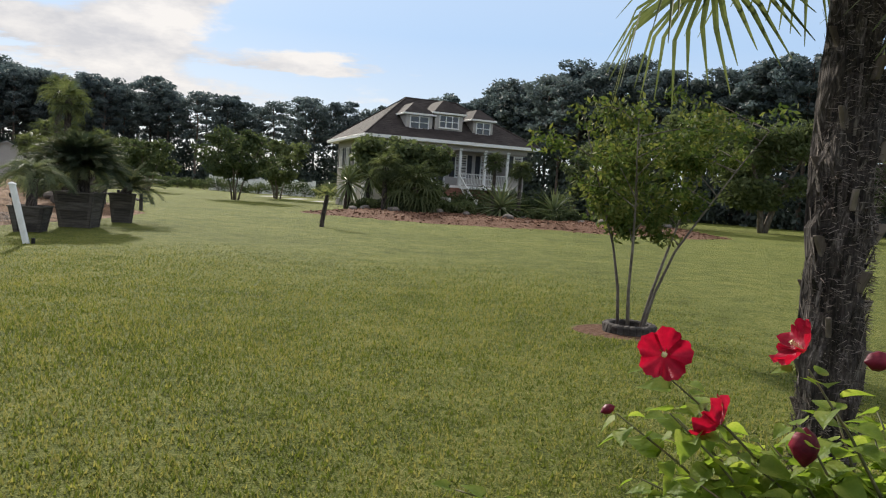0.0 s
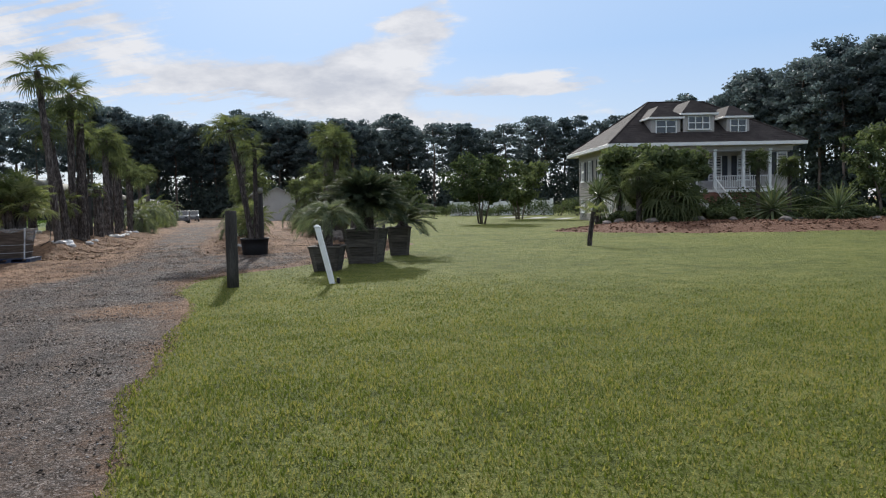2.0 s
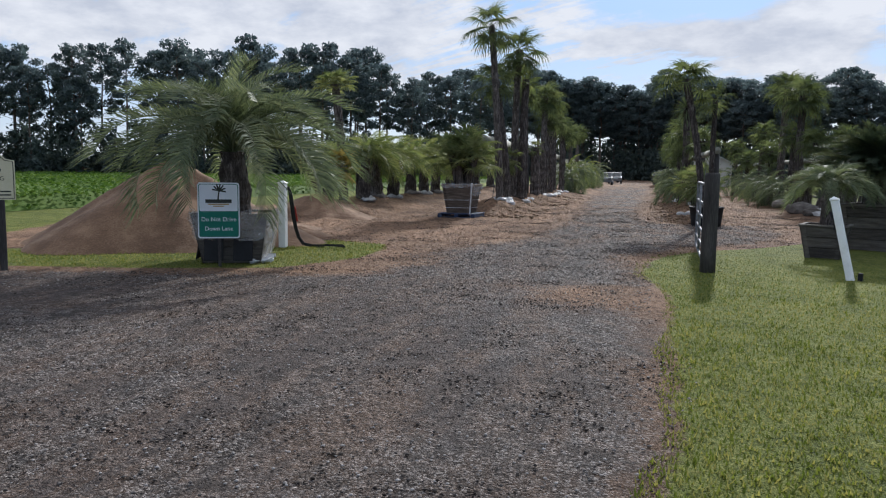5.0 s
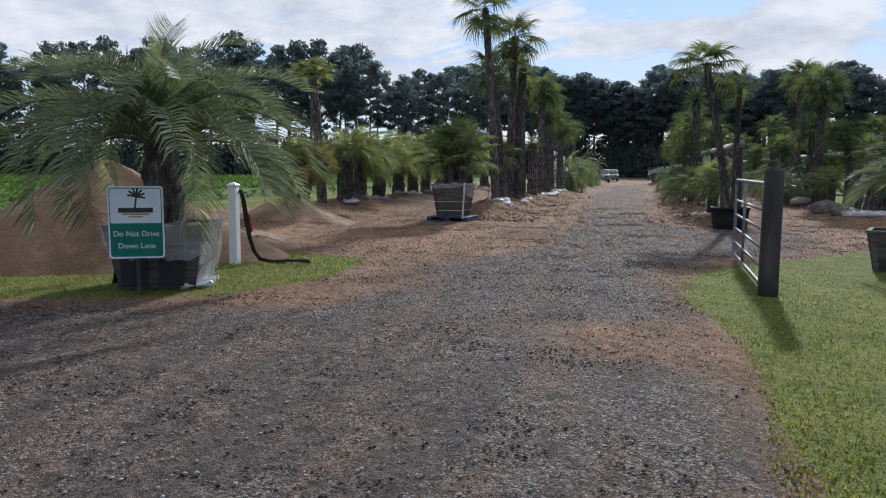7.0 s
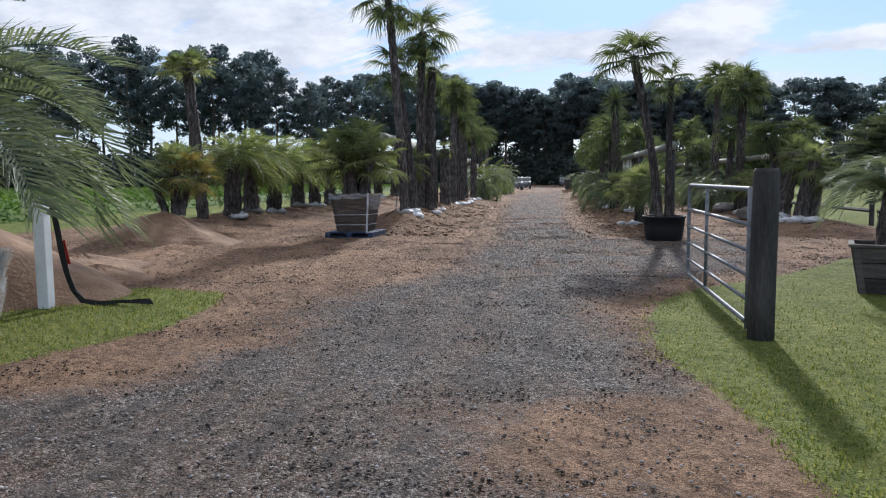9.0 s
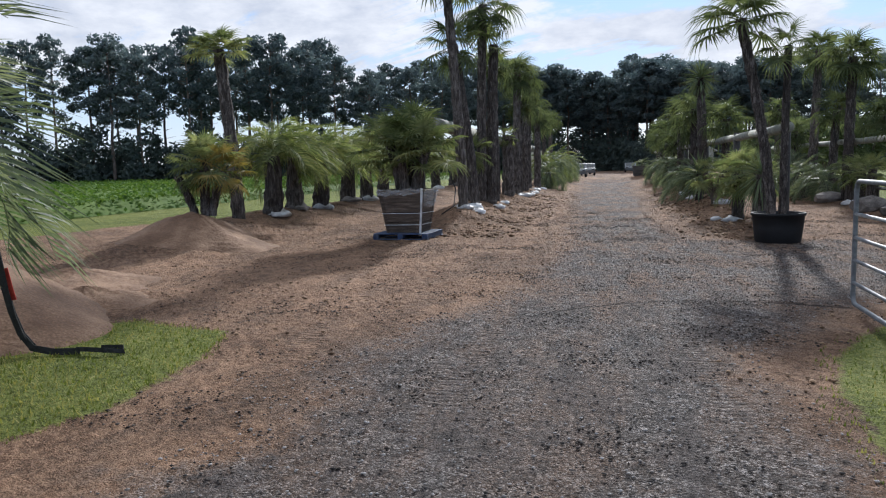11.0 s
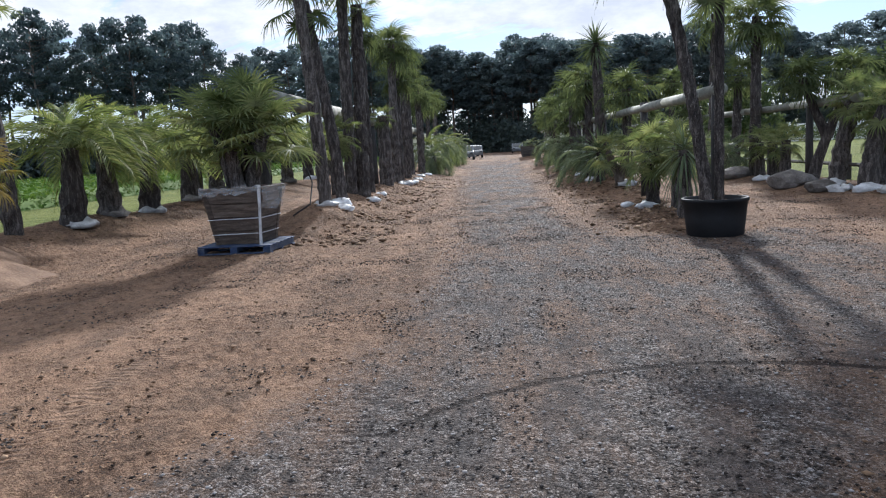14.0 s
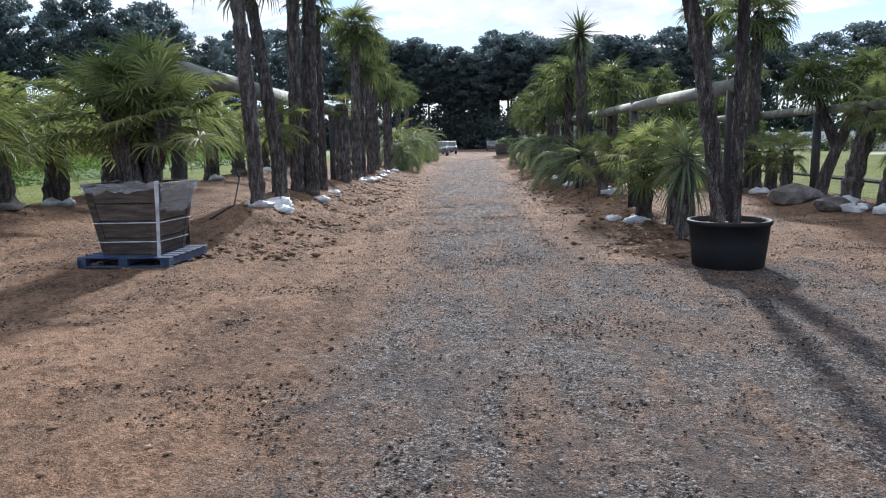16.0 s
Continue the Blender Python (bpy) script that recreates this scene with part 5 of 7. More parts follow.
# ---- entrance: posts, gate, signs ----
def black_post():
    t = thing("gate_post", pose(-9.83, 14.35, -0.02), "black round wooden gate post in the grass", "post")
    b = Build().tube([(0, 0, -0.1), (0, 0, 0.4), (0.005, 0, 1.0), (0.01, 0, 1.5), (0.01, 0, 1.535)], [0.117, 0.115, 0.112, 0.11, 0.098], 22, jitter=0.02)
    part("post", b, M["pole"], t, smooth=True)
    h = Build()
    for z in (0.32, 1.1):
        h.box((0.1, 0.03, 0.05), pose(-0.09, 0.1, z, 0, 0, 120), 0.006)
    part("hinge", h, M["steel"], t, "steel hinge")


black_post()


def gate():
    a, b = Vector((-10.02, 14.58, 0)), Vector((-11.83, 17.64, 0))
    ln = (b - a).length
    ang = math.degrees(math.atan2(b.y - a.y, b.x - a.x))
    t = thing("farm_gate", pose(a.x, a.y, 0.0, 0, 0, ang), "open galvanized tube farm gate with six bars", "gate")
    r = 0.024
    z0, z1, c = 0.09, 1.33, 0.1
    pts = []
    for cx, cz, st in ((c, z0 + c, 180), (ln - c, z0 + c, 270), (ln - c, z1 - c, 0), (c, z1 - c, 90)):
        for k in range(7):
            q = radians(st + 15 * k)
            pts.append((cx + c * math.cos(q), 0, cz + c * math.sin(q)))
    pts.append(pts[0])
    part("frame", Build().tube(pts, [r] * len(pts), 10, False), M["steel"], t, smooth=True)
    for z in (0.3, 0.53, 0.76, 1.0):
        part("bar", Build().tube([(0.01, 0, z), (ln - 0.01, 0, z)], [0.019] * 2, 8), M["steel"], t, smooth=True)
    for x in (ln * 0.62,):
        part("brace", Build().tube([(x, 0, z0), (x, 0, z1 - 0.0)], [0.021] * 2, 8), M["steel"], t, smooth=True)
    part("hinge_stile", Build().tube([(0.0, 0, 0.03), (0.0, 0, z1 + 0.02)], [0.03] * 2, 10), M["steel"], t, smooth=True)
    ch = Build()
    for k in range(8):
        ch.tube([(-0.02 - 0.02 * k, 0.0, 0.62 - 0.012 * k), (-0.03 - 0.02 * k, 0, 0.61 - 0.012 * k)], [0.008, 0.008], 5)
    part("chain", ch, M["steel"], t)


gate()


def vinyl_post(name, x, y, h, w, lean, label, turn):
    """A hollow white post with a shallow cap."""
    t = thing(name, pose(x, y, 0, 0, 0, 0), label, "post")
    lx, ly = lean
    sh = Matrix(((1, 0, lx / h, 0), (0, 1, ly / h, 0), (0, 0, 1, 0), (0, 0, 0, 1))) @ pose(0, 0, 0, 0, 0, turn)
    part("post", Build().box((w, w, h), Matrix.Translation((0, 0, h / 2 - 0.03)), 0.008).move(sh), M["white"], t)
    cap = Build().box((w + 0.02, w + 0.02, 0.03), Matrix.Translation((0, 0, h - 0.02)), 0.008)
    k = w / 2
    cap.add([(-k, -k, h - 0.004), (k, -k, h - 0.004), (k, k, h - 0.004), (-k, k, h - 0.004), (0, 0, h + 0.03)], [(0, 1, 4), (1, 2, 4), (2, 3, 4), (3, 0, 4)])
    part("cap", cap.move(sh), M["white"], t)
    return t, sh


lean_post, sh = vinyl_post("leaning_post", -8.08, 15.2, 1.17, 0.105, (-0.27, -0.06), "white vinyl post leaning over in the grass", 12)
part("latch", Build().box((0.05, 0.05, 0.09), Matrix.Translation((-0.07, 0, 0.93)), 0.008).box((0.04, 0.06, 0.1), Matrix.Translation((-0.06, 0, 0.76)), 0.008).move(sh), M["black_plastic"], lean_post, "black latch")
part("foot", Build().box((0.06, 0.06, 0.13), Matrix.Translation((0.12, 0.03, 0.05)), 0.01), M["black_plastic"], lean_post, "black stub")
west_post, sh = vinyl_post("white_post", -16.77, 11.05, 1.25, 0.135, (0, 0), "upright white vinyl post with a black strap hanging on it", 35)


def ribbon(pts, w, thick=0.006):
    b = Build()
    pts = [Vector(p) for p in pts]
    vs = []
    for i, p in enumerate(pts):
        d = (pts[min(i + 1, len(pts) - 1)] - pts[max(i - 1, 0)]).normalized()
        s = d.cross(Vector((0.5, -0.8, 0.2))).normalized()
        n = d.cross(s)
        vs += [tuple(p - s * w), tuple(p + s * w), tuple(p + s * w + n * thick), tuple(p - s * w + n * thick)]
    k = len(pts)
    fs = [(i * 4 + j, i * 4 + (j + 1) % 4, i * 4 + 4 + (j + 1) % 4, i * 4 + 4 + j) for i in range(k - 1) for j in range(4)]
    return b.add(vs, fs)


strap = thing("strap", pose(-16.77, 11.05, 0), "black webbing strap hanging from the post to the grass", "strap")
st_pts = [(0.05, 0.07, 1.1), (0.1, 0.11, 1.15), (0.13, 0.15, 1.04), (0.14, 0.18, 0.86), (0.16, 0.21, 0.64), (0.2, 0.26, 0.4), (0.25, 0.33, 0.2), (0.33, 0.43, 0.07), (0.5, 0.62, 0.03), (0.72, 0.85, 0.03)]
st_pts = [(a * 0.7, b * 0.7, c) for a, b, c in st_pts]
part("band", ribbon([(a - 0.03, b + 0.02, c * 0.96) for a, b, c in st_pts[2:8]], 0.032), M["strap"], strap)
part("band", ribbon(st_pts, 0.03), M["strap"], strap)
part("band", ribbon([(a + 0.03, b + 0.01, c - 0.05) for a, b, c in st_pts[1:7]], 0.026), M["strap"], strap)
part("band", ribbon([(0.13, 0.17, 0.78), (0.15, 0.19, 0.62), (0.16, 0.21, 0.5)], 0.024), M["red_strap"], strap, "red webbing end")
part("coil", ribbon([(0.4, 0.6, 0.03), (0.55, 0.62, 0.05), (0.72, 0.72, 0.05), (0.82, 0.86, 0.03), (0.68, 0.9, 0.04), (0.5, 0.78, 0.03)], 0.02), M["strap"], strap)


def text_part(words, size, m, mat, parent, label):
    cu = bpy.data.curves.new("lettering", "FONT")
    cu.body = words
    cu.size = size
    cu.align_x, cu.align_y = "CENTER", "CENTER"
    cu.extrude = 0.0012
    tmp = bpy.data.objects.new("lettering", cu)
    me = bpy.data.meshes.new_from_object(tmp)
    bpy.data.objects.remove(tmp)
    me.materials.clear()
    me.materials.append(mat)
    return part("lettering", me, None, parent, label, m=m)


def rounded(w, h, r, z0, z1, m):
    b = Build()
    ring = []
    for cx, cy, st in ((w / 2 - r, h / 2 - r, 0), (-w / 2 + r, h / 2 - r, 90), (-w / 2 + r, -h / 2 + r, 180), (w / 2 - r, -h / 2 + r, 270)):
        for k in range(5):
            a = radians(st + 22.5 * k)
            ring.append((cx + r * math.cos(a), cy + r * math.sin(a)))
    n = len(ring)
    b.add([(x, y, z0) for x, y in ring] + [(x, y, z1) for x, y in ring], [tuple(reversed(range(n))), tuple(range(n, 2 * n))] + [(i, (i + 1) % n, n + (i + 1) % n, n + i) for i in range(n)])
    return b.move(m)


def lane_sign():
    x, y = -14.82, 8.81
    turn = math.degrees(math.atan2(-0.52, 0.85)) + 90
    t = thing("lane_sign", pose(x, y, 0, 0, 0, turn), "green and white lane sign on a dark stake", "sign")
    F = pose(0, -0.03, 0.86, 90, 0, 0)
    part("stake", Build().box((0.045, 0.03, 1.2), Matrix.Translation((0, 0.0, 0.55)), 0.005), M["pole"], t)
    part("panel", rounded(0.61, 0.84, 0.04, -0.004, 0.0, F), M["white_sign"], t)
    part("border", rounded(0.575, 0.80, 0.03, 0.001, 0.003, F), M["green_sign"], t, "green border")
    part("upper_field", rounded(0.555, 0.40, 0.02, 0.0035, 0.005, F @ Matrix.Translation((0, 0.19, 0))), M["white_sign"], t, "white upper field")
    part("lower_field", rounded(0.555, 0.35, 0.02, 0.0035, 0.005, F @ Matrix.Translation((0, -0.205, 0))), M["green_sign"], t, "green lower field")
    text_part("Do Not Drive", 0.088, F @ Matrix.Translation((0, -0.135, 0.006)), M["white_sign"], t, "white lettering")
    text_part("Down Lane", 0.088, F @ Matrix.Translation((0, -0.275, 0.006)), M["white_sign"], t, "white lettering")
    e = Build()
    e.box((0.38, 0.055, 0.003), F @ Matrix.Translation((0, 0.14, 0.006)), 0.001)
    e.box((0.02, 0.16, 0.003), F @ Matrix.Translation((0.0, 0.22, 0.006)) @ pose(0, 0, 0, 0, 0, -8), 0.001)
    for k in range(7):
        e.box((0.1, 0.022, 0.003), F @ Matrix.Translation((0.01, 0.3, 0.006)) @ pose(0, 0, 0, 0, 0, 30 * k - 10) @ Matrix.Translation((0.05, 0, 0)), 0.001)
    part("emblem", e, M["ink"], t, "dark palm emblem")
    part("emblem_band", Build().box((0.3, 0.02, 0.003), F @ Matrix.Translation((0, 0.095, 0.0065)), 0.001).box((0.16, 0.016, 0.003), F @ Matrix.Translation((0, 0.065, 0.0065)), 0.001), M["rust"], t, "gold brown emblem band")


lane_sign()


def parking_sign():
    turn = math.degrees(math.atan2(-0.2, 0.95)) + 90
    t = thing("parking_sign", pose(-16.3, 6.23, 0, 0, 0, turn), "cream parking sign on a black post", "sign")
    part("post", Build().box((0.1, 0.1, 1.15), Matrix.Translation((0, 0.03, 0.55)), 0.008), M["pole"], t)
    F = pose(-0.12, -0.03, 1.31, 90, 0, 0)
    out = [(-0.31, -0.3), (0.31, -0.3), (0.31, 0.26), (0.2, 0.28), (0.14, 0.34), (0, 0.37), (-0.14, 0.34), (-0.2, 0.28), (-0.31, 0.26)]
    b = Build()
    n = len(out)
    b.add([(x, y, -0.03) for x, y in out] + [(x, y, 0) for x, y in out], [tuple(reversed(range(n))), tuple(range(n, 2 * n))] + [(i, (i + 1) % n, n + (i + 1) % n, n + i) for i in range(n)])
    part("panel", b.move(F), M["cream_sign"], t)
    bd = Build().tube([F @ Vector((x * 0.93, y * 0.93, 0.002)) for x, y in out + out[:1]], [0.006] * (n + 1), 4, False)
    part("border", bd, M["ink"], t, "dark border line")
    text_part("PARKING", 0.085, F @ Matrix.Translation((0, 0.0, 0.003)), M["ink"], t, "dark lettering")
    text_part("ONLY", 0.085, F @ Matrix.Translation((0, -0.1, 0.003)), M["ink"], t, "dark lettering")
    e = Build().box((0.28, 0.035, 0.003), F @ Matrix.Translation((0, 0.12, 0.003)), 0.001).box((0.2, 0.02, 0.003), F @ Matrix.Translation((0, 0.085, 0.003)), 0.001).box((0.1, 0.05, 0.003), F @ Matrix.Translation((0, 0.2, 0.003)), 0.001)
    e.box((0.5, 0.018, 0.003), F @ Matrix.Translation((0, -0.18, 0.003)), 0.001).box((0.5, 0.018, 0.003), F @ Matrix.Translation((0, -0.23, 0.003)), 0.001)
    part("emblem", e, M["ink"], t, "dark emblem and lines")


parking_sign()


# ---- planters ----
def planter(name, x, y, top, foot, h, turn, mat, label, z=0.0, boards=4, lip=True, group=""):
    """A square tapered planter of stacked boards with corner posts and soil."""
    t = thing(name, pose(x, y, z, 0, 0, turn), label, "planter", group)
    for side in range(4):
        R = pose(0, 0, 0, 0, 0, 90 * side)
        for k in range(boards):
            f0, f1 = k / boards, (k + 1) / boards
            w0, w1 = foot + (top - foot) * f0, foot + (top - foot) * f1
            g, th = 0.006, 0.03
            z0, z1 = h * f0 + g, h * f1 - g
            b = Build()
            o = (-w0 / 2, -w1 / 2)
            b.add([(-w0 / 2, o[0], z0), (w0 / 2, o[0], z0), (w0 / 2, o[0] + th, z0), (-w0 / 2, o[0] + th, z0), (-w1 / 2, o[1], z1), (w1 / 2, o[1], z1), (w1 / 2, o[1] + th, z1), (-w1 / 2, o[1] + th, z1)], [(0, 1, 5, 4), (2, 3, 7, 6), (1, 2, 6, 5), (3, 0, 4, 7), (4, 5, 6, 7), (3, 2, 1, 0)])
            part("board", b, M[mat], t, m=R)
        for sx in (-1, 1):
            c = Build()
            w0, w1 = foot / 2 + 0.012, top / 2 + 0.012
            c.add([(sx * (w0 - 0.09), -w0, 0), (sx * w0, -w0, 0), (sx * w1, -w1, h), (sx * (w1 - 0.09), -w1, h), (sx * (w0 - 0.09), -w0 + 0.02, 0), (sx * w0, -w0 + 0.02, 0), (sx * w1, -w1 + 0.02, h), (sx * (w1 - 0.09), -w1 + 0.02, h)], [(0, 1, 2, 3), (4, 7, 6, 5), (0, 3, 7, 4), (1, 5, 6, 2), (3, 2, 6, 7), (0, 4, 5, 1)])
            part("corner_post", c, M[mat], t, m=R)
        if lip:
            part("rim", Build().box((top + 0.06, 0.07, 0.035), Matrix.Translation((0, -top / 2, h + 0.014)), 0.006), M[mat], t, m=R)
    s = Build()
    n = 12
    k = top / 2 - 0.03
    rr = random.Random(int(x * 10))
    s.add([(-k + 2 * k * i / n, -k + 2 * k * j / n, h - 0.05 + rr.uniform(-0.02, 0.03)) for j in range(n + 1) for i in range(n + 1)], [(j * (n + 1) + i, j * (n + 1) + i + 1, (j + 1) * (n + 1) + i + 1, (j + 1) * (n + 1) + i) for j in range(n) for i in range(n)])
    part("soil", s, M["clod"], t, "dark potting soil", True)
    return t


def wrap_film(parent, top, foot, h, f0, f1, seed, sides=(0, 1, 2, 3), out=0.03):
    """Crumpled clear film round a planter, between two heights."""
    rr = random.Random(seed)
    b = Build()
    n, m = 12, 5
    for sd in sides:
        R = pose(0, 0, 0, 0, 0, 90 * sd)
        vs = []
        for j in range(m + 1):
            f = f0 + (f1 - f0) * j / m
            w = (foot + (top - foot) * f) / 2 + out
            for i in range(n + 1):
                u = -1 + 2 * i / n
                drop = rr.uniform(-0.04, 0.04) if j in (0, m) else 0
                vs.append(tuple(R @ Vector((u * w, -w + rr.uniform(-0.04, 0.012), h * f + drop + rr.uniform(-0.02, 0.02)))))
        b.add(vs, [(j * (n + 1) + i, j * (n + 1) + i + 1, (j + 1) * (n + 1) + i + 1, (j + 1) * (n + 1) + i) for j in range(m) for i in range(n)])
    part("stretch_wrap", b, M["wrap"], parent, "crumpled clear stretch wrap", True)


# wrapped planter with the feather palm by the sign
TURN_S = math.degrees(math.atan2(-0.62, 0.78)) + 90
pl = planter("palm_planter", -15.45, 9.42, 1.16, 0.88, 0.8, TURN_S, "wood_dark", "dark square planter wrapped in crumpled plastic film", boards=3, lip=False)
wrap_film(pl, 1.16, 0.88, 0.8, 0.5, 1.04, 1, (0, 1, 2, 3))
wrap_film(pl, 1.16, 0.88, 0.8, 0.05, 0.75, 2, (1,))
blk = Build()
for sd in (0, 3):
    R = pose(0, 0, 0, 0, 0, 90 * sd)
    for u in (-0.25, 0.2):
        blk.box((0.3, 0.02, 0.5), R @ Matrix.Translation((u, -0.525, 0.3)) @ pose(0, 0, 0, -11, 0, 0), 0.008)
part("film", blk, M["black_plastic"], pl, "black plastic film")
skirt = Build()
rr_s = random.Random(9)
for k in range(10):
    skirt.tube([(0.5 * math.cos(k * 0.5 - 1.2) + 0.1, -0.45 + 0.07 * k, 0.03), (0.56 + rr_s.uniform(-.05, .05), -0.4 + 0.07 * k, 0.05)], [0.05, 0.03], 5, jitter=0.5, rnd=rr_s)
part("film_skirt", skirt, M["bag"], pl, "white film bunched at the foot")
palm("feather_palm", -15.46, 9.4, 1.08, 0, "feather", 48, 1.0, "large grey-green feather palm in the wrapped planter", 71, 0.26, 0.2, (0.05, -0.05), 24, 90, z=0.72, shag=1.4)

# boxed fan palm on the pallet
bx, by = -21.69, 20.55
PAL_TURN = 28.5
pallet = thing("pallet", pose(bx, by, gz(bx, by) + 0.005, 0, 0, PAL_TURN), "blue wooden pallet under the boxed palm", "pallet")
for k in range(7):
    part("deck_board", Build().box((1.24, 0.12, 0.02), Matrix.Translation((0, -0.53 + 0.177 * k, 0.13)), 0.004), M["pallet"], pallet)
for k in range(3):
    part("stringer", Build().box((0.045, 1.2, 0.095), Matrix.Translation((-0.58 + 0.58 * k, 0, 0.0725)), 0.005), M["pallet"], pallet)
for k in range(3):
    part("bottom_board", Build().box((1.24, 0.12, 0.02), Matrix.Translation((0, -0.53 + 0.53 * k, 0.014)), 0.004), M["pallet"], pallet)
for k in range(3):
    part("block", Build().box((0.12, 0.1, 0.09), Matrix.Translation((-0.56 + 0.56 * k, -0.55, 0.07)), 0.004), M["pallet"], pallet)
zb = gz(bx, by) + 0.147
pb = planter("palm_box", bx, by, 1.0, 0.74, 0.9, PAL_TURN, "wood", "tapered box of weathered planks with torn stretch wrap", zb, 4, True)
wrap_film(pb, 1.0, 0.74, 0.9, 0.92, 1.05, 3, (0, 1, 2, 3), 0.03)
wrap_film(pb, 1.0, 0.74, 0.9, 0.62, 1.0, 5, (1,), 0.04)
tie = Build()
for z in (0.42, 0.17):
    w = (0.74 + 0.26 * z / 0.9) / 2 + 0.022
    tie.tube([(-w, -w, z), (w, -w, z + 0.01), (w, w, z), (-w, w, z), (-w, -w, z)], [0.007] * 5, 5, False)
tie.tube([(0.5, -0.545, 0.96), (0.465, -0.505, 0.6), (0.42, -0.445, 0.2), (0.4, -0.415, -0.05)], [0.03, 0.022, 0.02, 0.025], 6, jitter=0.4)
part("tie", tie, M["bag"], pb, "white twisted film tie")
fp = thing("fan_palm_clump", pose(bx, by, zb + 0.85, 0, 0, PAL_TURN), "bushy many-stemmed fan palm growing in the plank box", "palm")
rr = random.Random(77)
for k, (ax, ay, hh) in enumerate([(-0.26, 0.0, 1.05), (0.12, 0.08, 1.25), (0.34, -0.12, 0.9), (-0.02, -0.22, 0.75), (0.02, 0.28, 0.95)]):
    tr, top = palm_trunk(hh, 0.12, 0.1, (ax * 0.9, ay * 0.9), 80 + k)
    part("trunk", tr, M["fibre"], fp, m=Matrix.Translation((ax * 0.6, ay * 0.6, 0)))
    crown(fp, top + Vector((ax * 0.6, ay * 0.6, 0)), "fan_pale", 15, 1.15, -25, 84, 90 + k)
hose = thing("drip_hose", pose(bx, by, 0), "thin black irrigation hose drooping beside the palm box", "hose")
hx = Build().tube([Vector((*lane(10.9, -3.9), 0.45)) - Vector((bx, by, 0)), Vector((*lane(11.6, -3.75), 0.6)) - Vector((bx, by, 0)), Vector((*lane(12.1, -3.8), 1.0)) - Vector((bx, by, 0)), Vector((*lane(12.3, -4.1), 1.7)) - Vector((bx, by, 0)), Vector((*lane(12.2, -4.5), 2.3)) - Vector((bx, by, 0))], [0.014] * 5, 6)
part("hose", hx, M["black_plastic"], hose, smooth=True)


def round_pot(name, x, y, r1, r0, h, label, mat="black_plastic", z=None):
    """A thick-rimmed nursery pot with ribs and soil."""
    t = thing(name, pose(x, y, gz(x, y) if z is None else z), label, "pot")
    n = 30
    prof = [(r0 * 0.95, 0.0), (r0, 0.02), (r0 + (r1 - r0) * 0.5, h * 0.5), (r1 * 0.985, h * 0.9), (r1 * 1.03, h * 0.91), (r1 * 1.035, h * 0.985), (r1 * 1.02, h), (r1 * 0.96, h), (r1 * 0.93, h * 0.86)]
    b = Build()
    b.add([(math.cos(2 * math.pi * j / n) * pr, math.sin(2 * math.pi * j / n) * pr, pz) for pr, pz in prof for j in range(n)], [(i * n + j, i * n + (j + 1) % n, (i + 1) * n + (j + 1) % n, (i + 1) * n + j) for i in range(len(prof) - 1) for j in range(n)])
    part("pot", b, M[mat], t, smooth=True)
    s = Build().add([(math.cos(2 * math.pi * j / n) * r1 * 0.94, math.sin(2 * math.pi * j / n) * r1 * 0.94, h * 0.88) for j in range(n)] + [(0, 0, h * 0.92)], [(j, (j + 1) % n, n) for j in range(n)])
    part("soil", s, M["clod"], t, "dark potting soil")
    return t


px_, py_ = -14.92, 23.86
round_pot("nursery_pot", px_, py_, 0.47, 0.41, 0.56, "wide black plastic nursery pot on the gravel", z=0.0)
palm("windmill_palm", px_ - 0.12, py_ - 0.04, 3.75, 0, "fan", 13, 0.95, "windmill palm with a leaning shaggy trunk in the black pot", 101, 0.088, 0.098, (-0.62, -0.12), -25, 60, z=0.5, shag=1.6)
palm("windmill_palm", px_ + 0.04, py_ + 0.08, 3.2, 0, "fan", 8, 0.62, "straight windmill palm with a shaggy trunk in the black pot", 102, 0.07, 0.066, (0.02, 0.02), z=0.5)
pl1 = planter("palm_planter", -9.5, 18.05, 0.74, 0.54, 0.58, 12, "wood_dark", "dark square wooden planter in the grass", boards=3)
palm("feather_palm", -9.5, 18.05, 0.78, 0, "feather_g", 26, 0.66, "feather palm with drooping light green fronds in a planter", 111, 0.13, 0.1, (0.05, 0), 28, 86, z=0.5)
pl2 = planter("palm_planter", -9.45, 20.4, 0.98, 0.74, 0.9, 5, "wood_dark", "large dark square wooden planter in the grass", boards=4)
sg = palm("sago_palm", -9.45, 20.4, 0.85, 0, "sago", 210, 0.8, "dense dark bushy palm filling a large planter", 112, 0.25, 0.22, (0, 0), 2, 89, z=0.8)
pl3 = planter("palm_planter", -9.55, 23.4, 0.72, 0.54, 0.86, 20, "wood_dark", "dark wooden planter standing in the grass", boards=4)
palm("sago_palm", -9.55, 23.4, 0.3, 0, "sago", 34, 0.8, "small dark palm with stiff fronds in a planter", 113, 0.15, 0.13, (0.2, 0), 5, 70, z=0.8)


